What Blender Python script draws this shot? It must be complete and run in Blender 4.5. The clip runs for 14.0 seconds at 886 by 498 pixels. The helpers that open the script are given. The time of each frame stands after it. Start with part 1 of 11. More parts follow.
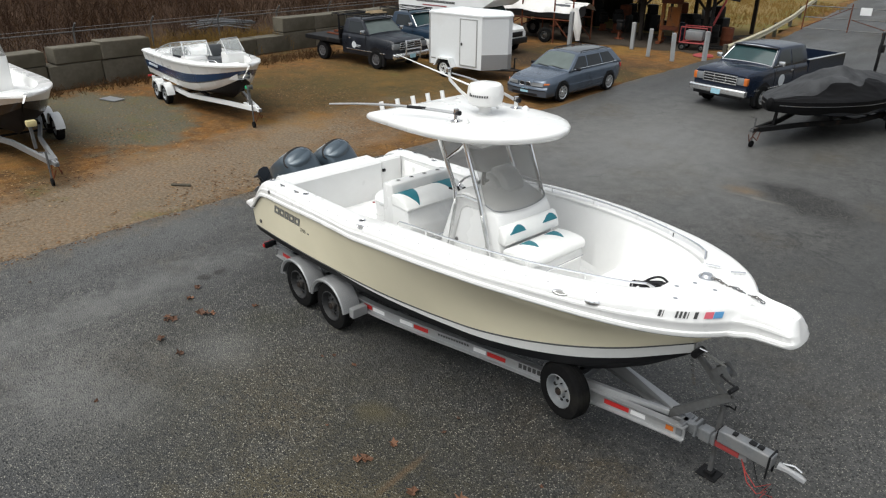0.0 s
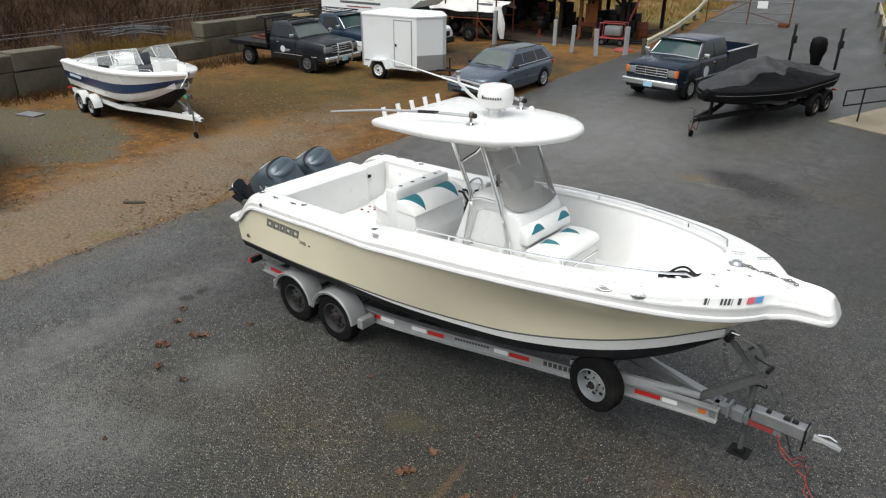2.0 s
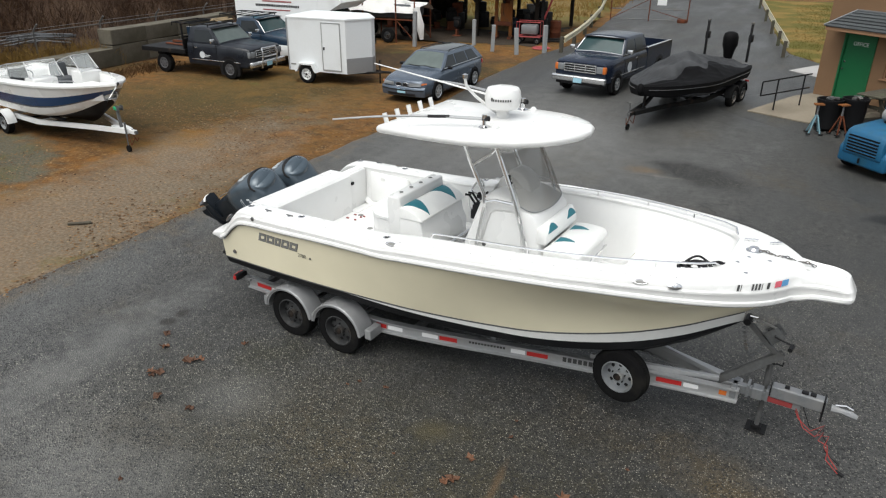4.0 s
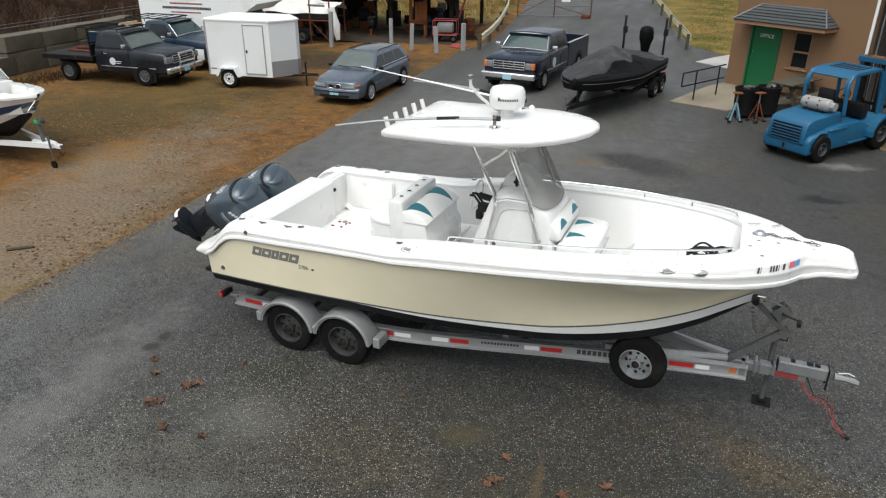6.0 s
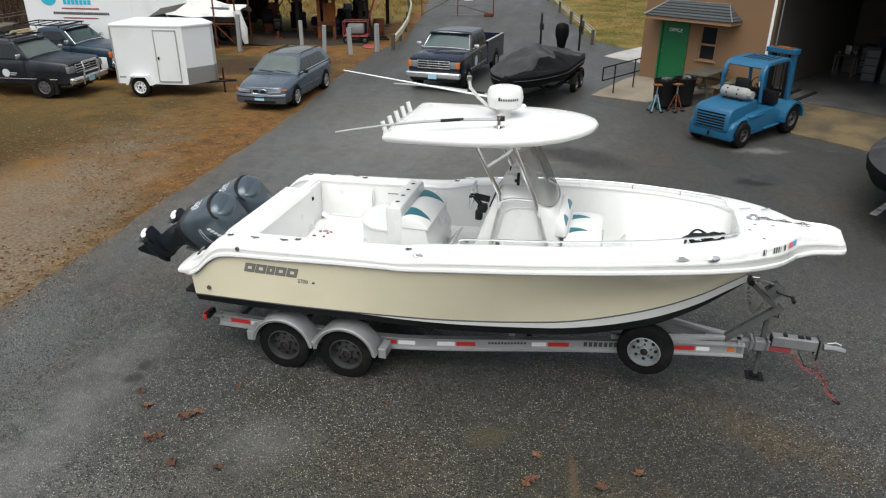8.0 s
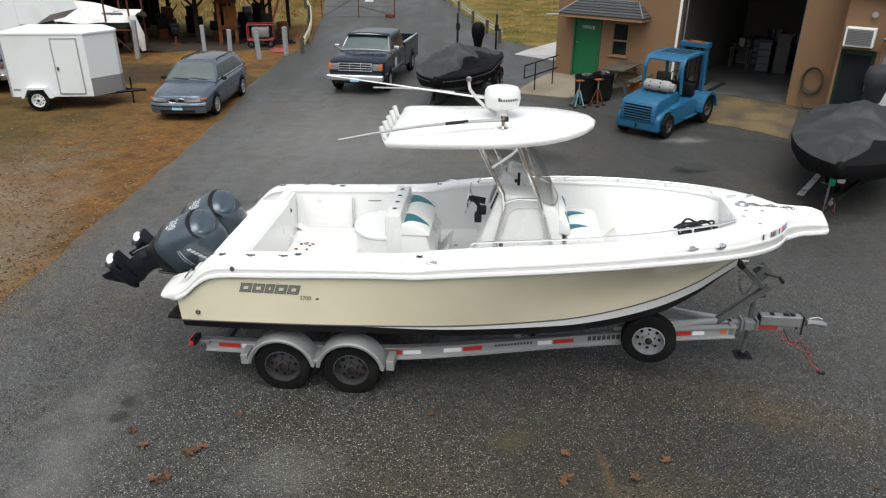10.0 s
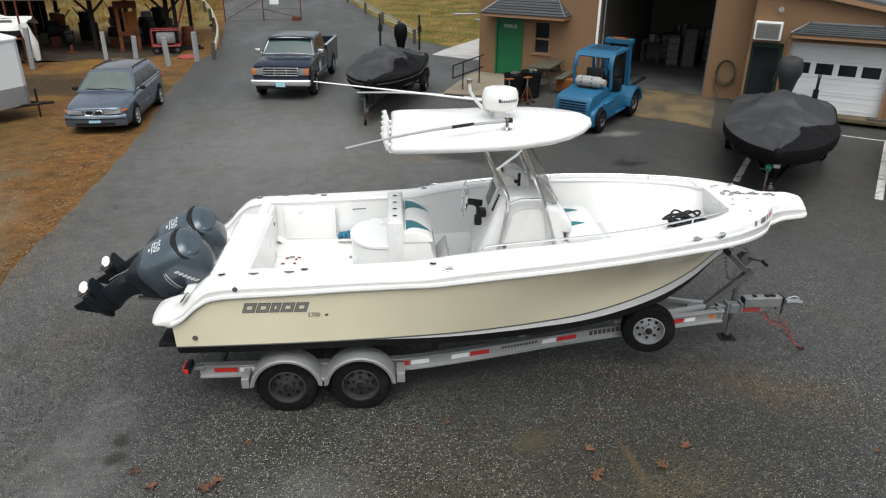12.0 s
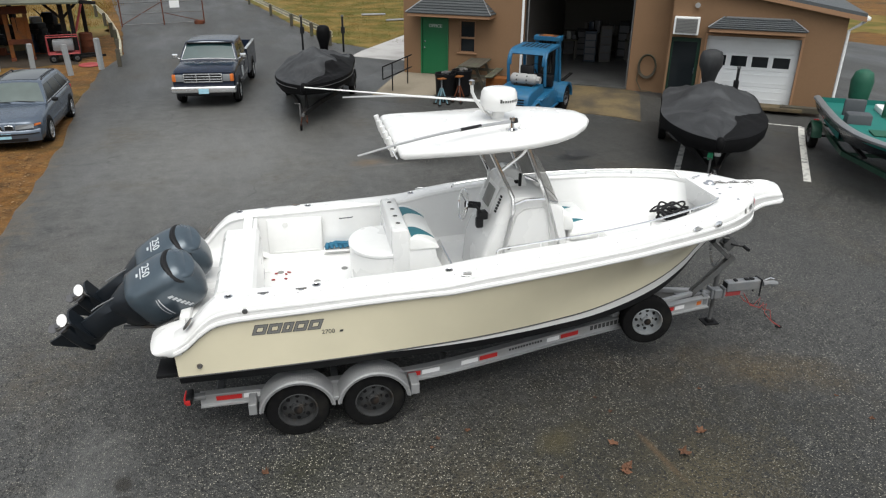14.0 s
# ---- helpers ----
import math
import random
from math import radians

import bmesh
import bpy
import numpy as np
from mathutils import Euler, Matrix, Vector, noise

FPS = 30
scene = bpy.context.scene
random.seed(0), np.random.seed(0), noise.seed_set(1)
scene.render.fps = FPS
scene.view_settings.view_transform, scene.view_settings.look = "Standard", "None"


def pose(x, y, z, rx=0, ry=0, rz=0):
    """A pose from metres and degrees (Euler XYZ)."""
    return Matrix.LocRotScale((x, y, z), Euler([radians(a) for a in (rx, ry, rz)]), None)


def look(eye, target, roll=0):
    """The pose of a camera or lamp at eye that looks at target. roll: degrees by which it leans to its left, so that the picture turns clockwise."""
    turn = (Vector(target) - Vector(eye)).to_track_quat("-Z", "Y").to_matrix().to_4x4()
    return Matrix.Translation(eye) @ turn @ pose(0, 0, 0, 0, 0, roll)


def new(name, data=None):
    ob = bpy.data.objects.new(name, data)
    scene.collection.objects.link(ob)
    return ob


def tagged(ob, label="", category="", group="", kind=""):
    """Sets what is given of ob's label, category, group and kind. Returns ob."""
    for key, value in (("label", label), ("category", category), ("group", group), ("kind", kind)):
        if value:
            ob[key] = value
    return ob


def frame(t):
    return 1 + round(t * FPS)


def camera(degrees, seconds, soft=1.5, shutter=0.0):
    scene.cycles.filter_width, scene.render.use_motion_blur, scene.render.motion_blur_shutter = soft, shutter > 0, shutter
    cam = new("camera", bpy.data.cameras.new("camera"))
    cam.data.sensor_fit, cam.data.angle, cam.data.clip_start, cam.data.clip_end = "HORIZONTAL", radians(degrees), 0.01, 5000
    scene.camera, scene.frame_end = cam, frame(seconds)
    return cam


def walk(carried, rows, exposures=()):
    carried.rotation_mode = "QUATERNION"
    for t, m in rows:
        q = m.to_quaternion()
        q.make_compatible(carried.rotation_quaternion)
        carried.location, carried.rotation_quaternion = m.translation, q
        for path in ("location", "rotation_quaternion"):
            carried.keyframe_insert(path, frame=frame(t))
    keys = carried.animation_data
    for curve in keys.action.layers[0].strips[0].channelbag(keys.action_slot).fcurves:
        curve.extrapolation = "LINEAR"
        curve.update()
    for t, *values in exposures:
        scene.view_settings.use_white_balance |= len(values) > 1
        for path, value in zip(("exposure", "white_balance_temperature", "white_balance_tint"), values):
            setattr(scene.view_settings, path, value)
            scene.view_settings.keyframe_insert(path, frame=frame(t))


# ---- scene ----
cam = camera(64.8, 14.0, 1.2)
PATH = [
    (0, (0.584, 0.373, 5.294), (-0.626, 1.723, 4.451), 0.6),
    (0.5, (0.327, 0.174, 5.28), (-0.834, 1.568, 4.438), 0.6),
    (1, (0.077, -0.012, 5.295), (-1.037, 1.419, 4.452), 0.5),
    (1.5, (-0.185, -0.19, 5.312), (-1.254, 1.275, 4.469), 0.4),
    (2, (-0.445, -0.348, 5.315), (-1.46, 1.155, 4.473), 0.3),
    (2.5, (-0.727, -0.506, 5.324), (-1.686, 1.033, 4.481), 0.3),
    (3, (-1.02, -0.658, 5.331), (-1.921, 0.915, 4.488), 0.3),
    (5.5, (-2.523, -1.269, 5.338), (-3.118, 0.446, 4.499), 0.4),
    (6, (-2.847, -1.349, 5.347), (-3.374, 0.387, 4.505), 0.4),
    (6.5, (-3.166, -1.428, 5.344), (-3.622, 0.329, 4.503), 0.4),
    (7, (-3.484, -1.482, 5.344), (-3.87, 0.291, 4.503), 0.4),
    (7.5, (-3.8, -1.51, 5.341), (-4.12, 0.277, 4.501), 0.4),
    (8, (-4.121, -1.527, 5.342), (-4.369, 0.271, 4.501), 0.4),
    (10.5, (-5.749, -1.386, 5.311), (-5.633, 0.427, 4.475), 0.5),
    (11, (-6.05, -1.325, 5.313), (-5.866, 0.483, 4.477), 0.5),
    (11.5, (-6.34, -1.253, 5.305), (-6.086, 0.547, 4.47), 0.5),
    (12, (-6.623, -1.174, 5.301), (-6.304, 0.616, 4.468), 0.5),
    (12.5, (-6.889, -1.055, 5.301), (-6.503, 0.723, 4.47), 0.5),
    (13, (-7.18, -0.936, 5.289), (-6.725, 0.826, 4.458), 0.5),
    (13.5, (-7.456, -0.83, 5.279), (-6.939, 0.915, 4.449), 0.5),
    (14, (-7.731, -0.706, 5.278), (-7.151, 1.018, 4.447), 0.5),
]
walk(cam, [(t, look(eye, target, roll)) for t, eye, target, roll in PATH])

# ---- light ----
world = bpy.data.worlds.new("overcast_sky")
scene.world = world
world.use_nodes = True
wn = world.node_tree
sky = wn.nodes.new("ShaderNodeTexSky")
sky.sky_type = "NISHITA"
sky.sun_disc = False
sky.sun_elevation, sky.sun_rotation = radians(66), radians(188)
sky.air_density, sky.dust_density, sky.ozone_density = 1.0, 4.0, 1.5
wn.nodes["Background"].inputs["Strength"].default_value = 0.138
grey = wn.nodes.new("ShaderNodeHueSaturation")  # cloud cover takes the blue out of the sky
grey.inputs["Saturation"].default_value = 0.30
wn.links.new(sky.outputs["Color"], grey.inputs["Color"])
wn.links.new(grey.outputs["Color"], wn.nodes["Background"].inputs["Color"])
sun = new("sun", bpy.data.lights.new("sun", "SUN"))
sun.data.energy, sun.data.angle, sun.data.color = 1.3, radians(60), (1.0, 1.0, 0.98)
sun.matrix_world = look((-6.1, -8.6, 34), (-4, 6, 0))
scene.view_settings.exposure = 0.55
scene.view_settings.use_white_balance = True
scene.view_settings.white_balance_temperature = 6550
scene.view_settings.white_balance_tint = 7


# ---- materials ----
def mat(name, colour, rough=0.6, metal=0.0, vary=0.12, scale=3.0, bump=0.0, bump_scale=60.0, second=None, second_scale=0.6,
        second_at=0.55, coat=0.0, per_object=0.0, spec=0.5, detail=6.0):
    """A surface with variation at two scales: fine grain, and larger stains in a second colour."""
    m = bpy.data.materials.new(name)
    m.use_nodes = True
    nt = m.node_tree
    b = nt.nodes["Principled BSDF"]
    b.inputs["Roughness"].default_value = rough
    b.inputs["Metallic"].default_value = metal
    b.inputs["Coat Weight"].default_value = coat
    b.inputs["Specular IOR Level"].default_value = spec
    tc = nt.nodes.new("ShaderNodeTexCoord")
    n1 = nt.nodes.new("ShaderNodeTexNoise")
    n1.inputs["Scale"].default_value, n1.inputs["Detail"].default_value = scale * 6, detail
    n2 = nt.nodes.new("ShaderNodeTexNoise")
    n2.inputs["Scale"].default_value, n2.inputs["Detail"].default_value = second_scale, 5
    nt.links.new(tc.outputs["Object"], n1.inputs["Vector"])
    nt.links.new(tc.outputs["Object"], n2.inputs["Vector"])
    base = nt.nodes.new("ShaderNodeMix")
    base.data_type = "RGBA"
    base.inputs["A"].default_value = (*[max(0, c * (1 - vary)) for c in colour], 1)
    base.inputs["B"].default_value = (*[min(1, c * (1 + vary)) for c in colour], 1)
    nt.links.new(n1.outputs["Fac"], base.inputs["Factor"])
    out = base.outputs["Result"]
    if second:
        ramp = nt.nodes.new("ShaderNodeMapRange")
        ramp.inputs["From Min"].default_value, ramp.inputs["From Max"].default_value = second_at - 0.08, second_at + 0.12
        nt.links.new(n2.outputs["Fac"], ramp.inputs["Value"])
        mx = nt.nodes.new("ShaderNodeMix")
        mx.data_type = "RGBA"
        mx.inputs["B"].default_value = (*second, 1)
        nt.links.new(ramp.outputs["Result"], mx.inputs["Factor"])
        nt.links.new(out, mx.inputs["A"])
        out = mx.outputs["Result"]
    if per_object:
        oi = nt.nodes.new("ShaderNodeObjectInfo")
        hs = nt.nodes.new("ShaderNodeHueSaturation")
        mr = nt.nodes.new("ShaderNodeMapRange")
        mr.inputs["To Min"].default_value, mr.inputs["To Max"].default_value = 1 - per_object, 1 + per_object
        nt.links.new(oi.outputs["Random"], mr.inputs["Value"])
        nt.links.new(mr.outputs["Result"], hs.inputs["Value"])
        nt.links.new(out, hs.inputs["Color"])
        out = hs.outputs["Color"]
    nt.links.new(out, b.inputs["Base Color"])
    rr = nt.nodes.new("ShaderNodeMapRange")
    rr.inputs["To Min"].default_value, rr.inputs["To Max"].default_value = max(0.02, rough - 0.08), min(1, rough + 0.08)
    nt.links.new(n2.outputs["Fac"], rr.inputs["Value"])
    nt.links.new(rr.outputs["Result"], b.inputs["Roughness"])
    if bump:
        n3 = nt.nodes.new("ShaderNodeTexNoise")
        n3.inputs["Scale"].default_value, n3.inputs["Detail"].default_value = bump_scale, 4
        nt.links.new(tc.outputs["Object"], n3.inputs["Vector"])
        bp = nt.nodes.new("ShaderNodeBump")
        bp.inputs["Strength"].default_value, bp.inputs["Distance"].default_value = bump, 0.01
        nt.links.new(n3.outputs["Fac"], bp.inputs["Height"])
        nt.links.new(bp.outputs["Normal"], b.inputs["Normal"])
    return m


def glass(name, tint=(0.9, 0.95, 0.95), rough=0.02, alpha=None):
    m = bpy.data.materials.new(name)
    m.use_nodes = True
    nt = m.node_tree
    b = nt.nodes["Principled BSDF"]
    b.inputs["Base Color"].default_value = (*tint, 1)
    b.inputs["Roughness"].default_value = rough
    if alpha is None:
        b.inputs["Transmission Weight"].default_value = 1.0
        b.inputs["IOR"].default_value = 1.45
    else:
        b.inputs["Alpha"].default_value = alpha
    return m


def asphalt_material():
    """Damp old asphalt: pale aggregate in dark binder, wet streaks, brown stains, sky sheen painted in."""
    m = bpy.data.materials.new("damp_asphalt")
    m.use_nodes = True
    nt = m.node_tree
    nd, ln = nt.nodes.new, nt.links.new
    b = nt.nodes["Principled BSDF"]
    tc = nd("ShaderNodeTexCoord")

    def noise(scale, detail=5, src=None, rough=0.55):
        n = nd("ShaderNodeTexNoise")
        n.inputs["Scale"].default_value, n.inputs["Detail"].default_value, n.inputs["Roughness"].default_value = scale, detail, rough
        ln(src or tc.outputs["Object"], n.inputs["Vector"])
        return n.outputs["Fac"]

    def span(v, a, c, lo=0.0, hi=1.0):
        r = nd("ShaderNodeMapRange")
        for k, x in zip(("From Min", "From Max", "To Min", "To Max"), (a, c, lo, hi)):
            r.inputs[k].default_value = x
        ln(v, r.inputs["Value"])
        return r.outputs["Result"]

    def blend(f, a, c):
        x = nd("ShaderNodeMix")
        x.data_type = "RGBA"
        for k, s in (("A", a), ("B", c)):
            if isinstance(s, tuple):
                x.inputs[k].default_value = (*s, 1)
            else:
                ln(s, x.inputs[k])
        ln(f, x.inputs["Factor"])
        return x.outputs["Result"]

    def times(a, c):
        x = nd("ShaderNodeMath")
        x.operation = "MULTIPLY"
        ln(a, x.inputs[0])
        if isinstance(c, float):
            x.inputs[1].default_value = c
        else:
            ln(c, x.inputs[1])
        return x.outputs[0]

    def spot(cx, cy, rx, ry, turn=0.0, rag=0.7, lo=0.15, hi=0.5):
        """A ragged-edged mask round a place in the yard."""
        mp = nd("ShaderNodeMapping")
        mp.vector_type = "TEXTURE"
        mp.inputs["Location"].default_value, mp.inputs["Scale"].default_value = (cx, cy, 0.025), (rx, ry, 1)
        mp.inputs["Rotation"].default_value = (0, 0, turn)
        ln(tc.outputs["Object"], mp.inputs["Vector"])
        le = nd("ShaderNodeVectorMath")
        le.operation = "LENGTH"
        ln(mp.outputs["Vector"], le.inputs[0])
        sm = nd("ShaderNodeMath")
        sm.operation = "MULTIPLY_ADD"
        ln(noise(2.6, 6, None, 0.65), sm.inputs[0])
        sm.inputs[1].default_value = -rag * 2
        ln(le.outputs["Value"], sm.inputs[2])
        return span(sm.outputs[0], 1 - rag - lo, 1 - rag - hi - 0.4)

    vor = nd("ShaderNodeTexVoronoi")
    vor.inputs["Scale"].default_value = 54
    ln(tc.outputs["Object"], vor.inputs["Vector"])
    sep = nd("ShaderNodeSeparateColor")
    ln(vor.outputs["Color"], sep.inputs["Color"])
    big = noise(0.16, 4)
    place = nd("ShaderNodeSeparateXYZ")
    ln(tc.outputs["Object"], place.inputs["Vector"])
    coarse = span(place.outputs["Y"], 8.0, 14.0, 1.0, 0.25)  # the worn, stony part of the yard; beyond it the surface is sealed
    worn = span(noise(0.35, 5), 0.40, 0.62)
    col = blend(span(noise(9, 6), 0.3, 0.7), (0.0235, 0.0233, 0.0220), (0.0610, 0.0602, 0.0563))
    col = blend(times(span(big, 0.4, 0.6), 0.6), col, (0.042, 0.0428, 0.0428))
    # far yard: bright wet sheen painted as a lighter base colour
    col = blend(times(spot(-7.5, 17.5, 7.5, 10.0, 0.0, 0.5), 0.8), col, (0.137, 0.135, 0.128))
    # darker ground in front of the boat
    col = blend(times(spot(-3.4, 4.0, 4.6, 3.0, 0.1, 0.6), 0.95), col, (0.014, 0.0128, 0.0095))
    col = blend(times(spot(1.8, 7.6, 4.5, 4.0, 0.0, 0.6), 0.35), col, (0.080, 0.080, 0.077))
    col = blend(times(spot(-5.6, 3.9, 5.5, 2.6, 0.1, 0.7), 0.5), col, (0.046, 0.041, 0.024))
    col = blend(times(spot(-11.4, 5.0, 2.4, 6.0, 0.1, 0.6), 0.75), col, (0.095, 0.096, 0.094))
    col = blend(times(spot(4.6, 15.4, 3.6, 4.2, 0.0, 0.6), 0.7), col, (0.020, 0.0203, 0.0203))
    # paler here for the sheen streaks, put into the base colour
    col = blend(times(spot(-8.2, 2.7, 2.8, 1.7, -0.3, 0.6), 0.75), col, (0.100, 0.098, 0.092))
    col = blend(times(spot(-10.3, 10.6, 2.4, 4.2, 0.0, 0.5), 0.7), col, (0.107, 0.104, 0.097))
    blot = times(span(noise(0.55, 7, None, 0.7), 0.47, 0.62), span(noise(2.3, 6, None, 0.7), 0.36, 0.60))
    col = blend(times(times(blot, coarse), 0.45), col, (0.018, 0.018, 0.0172))
    scuff = times(span(noise(0.9, 7, None, 0.72), 0.56, 0.68), span(noise(6.5, 6, None, 0.7), 0.45, 0.62))
    col = blend(times(times(scuff, coarse), 0.5), col, (0.115, 0.113, 0.105))
    brown = times(span(noise(0.42, 6), 0.53, 0.68), span(noise(5, 5), 0.35, 0.65))
    col = blend(times(brown, 0.6), col, (0.060, 0.046, 0.026))
    col = blend(times(spot(-3.6, 3.4, 2.2, 1.1, 0.5), 0.85), col, (0.062, 0.050, 0.026))
    col = blend(times(spot(-1.2, 5.3, 1.6, 0.7, -0.5), 0.85), col, (0.060, 0.044, 0.022))
    col = blend(times(spot(-12.6, 14.0, 1.5, 26.0, 0.0, 0.9), 0.92), col, (0.105, 0.072, 0.036))
    col = blend(times(spot(-7.2, 5.3, 0.8, 0.7), 0.7), col, (0.020, 0.020, 0.010))
    pale = times(span(sep.outputs["Red"], 0.64, 0.87), span(vor.outputs["Distance"], 0.52, 0.12))
    pale = times(times(pale, span(worn, 0, 1, 0.45, 1.0)), coarse)
    col = blend(pale, col, (0.44, 0.42, 0.35))
    warp = nd("ShaderNodeTexNoise")
    warp.inputs["Scale"].default_value, warp.inputs["Detail"].default_value = 1.3, 5
    ln(tc.outputs["Object"], warp.inputs["Vector"])
    bent = nd("ShaderNodeVectorMath")
    bent.operation = "MULTIPLY_ADD"
    ln(warp.outputs["Color"], bent.inputs[0])
    bent.inputs[1].default_value = (0.9, 0.9, 0.0)
    ln(tc.outputs["Object"], bent.inputs[2])
    net = nd("ShaderNodeTexVoronoi")
    net.feature = "DISTANCE_TO_EDGE"
    net.inputs["Scale"].default_value = 0.24
    ln(bent.outputs["Vector"], net.inputs["Vector"])
    crack = times(span(net.outputs["Distance"], 0.0045, 0.0015), span(noise(0.30, 3), 0.50, 0.56))
    col = blend(times(crack, 0.5), col, (0.010, 0.010, 0.0095))
    dark = times(times(span(sep.outputs["Green"], 0.70, 0.88), 0.95), coarse)
    col = blend(dark, col, (0.009, 0.009, 0.0095))
    film = None
    # wet film: the sky's sheen on it is blended into the colour as pale grey
    for cx, cy, rx, ry, turn, sheen in ((-9.42, 4.2, 0.85, 3.6, 0.03, 0.48), (-7.0, 4.3, 0.9, 0.7, 0.4, 0.36), (-7.4, 2.55, 1.7, 0.9, 0.5, 0.30), (-8.6, 2.2, 1.6, 1.4, 0.0, 0.15)):
        f = spot(cx, cy, rx, ry, turn, 0.8)
        col = blend(times(f, sheen), col, (0.140, 0.139, 0.134))
        film = f if film is None else film
    for cy, rx, ry in ((5.60, 0.13, 0.19), (5.32, 0.17, 0.15)):
        col = blend(times(spot(-9.08, cy, rx, ry, 0.3, 0.5, 0.15, 0.1), 0.75), col, (0.010, 0.0072, 0.004))
    col = blend(times(spot(-4.15, 15.65, 0.75, 0.42, 0.1, 0.8), 0.75), col, (0.120, 0.080, 0.042))
    col = blend(times(spot(-3.5, 15.35, 1.3, 0.12, 0.05, 0.6), 0.6), col, (0.150, 0.140, 0.120))
    col = blend(times(spot(1.75, 17.2, 0.9, 0.45, 0.2, 0.9), 0.5), col, (0.24, 0.235, 0.22))
    hole = spot(-2.95, 15.85, 1.7, 0.95, -0.55, 0.6, 0.1, 0.1)
    col = blend(times(hole, 0.95), col, (0.009, 0.0088, 0.0080))
    col = blend(times(spot(0.98, 14.58, 0.75, 0.38, 0.2, 0.5, 0.1, 0.1), 0.8), col, (0.012, 0.012, 0.012))
    grit = times(span(sep.outputs["Blue"], 0.72, 0.85), hole)
    col = blend(times(grit, 0.5), col, (0.16, 0.15, 0.13))
    col = blend(times(spot(-3.51, 4.3, 0.07, 0.75, 0.05, 0.5), 0.8), col, (0.075, 0.048, 0.024))
    col = blend(times(spot(-4.45, 4.85, 0.5, 0.3, 0.2), 0.7), col, (0.055, 0.046, 0.022))
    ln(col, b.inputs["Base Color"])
    stretch = nd("ShaderNodeMapping")
    stretch.inputs["Scale"].default_value = (0.9, 0.22, 1)
    stretch.inputs["Rotation"].default_value = (0, 0, 0.12)
    ln(tc.outputs["Object"], stretch.inputs["Vector"])
    wet = span(noise(0.45, 6, stretch.outputs["Vector"]), 0.42, 0.68)
    dull = nd("ShaderNodeMath")
    dull.operation = "SUBTRACT"
    ln(span(wet, 0, 1, 0.62, 0.38), dull.inputs[0])
    ln(times(film, 0.14), dull.inputs[1])
    ln(dull.outputs[0], b.inputs["Roughness"])
    b.inputs["Specular IOR Level"].default_value = 0.4
    bp = nd("ShaderNodeBump")
    bp.inputs["Strength"].default_value, bp.inputs["Distance"].default_value = 0.75, 0.014
    ln(times(vor.outputs["Distance"], coarse), bp.inputs["Height"])
    ln(bp.outputs["Normal"], b.inputs["Normal"])
    return m


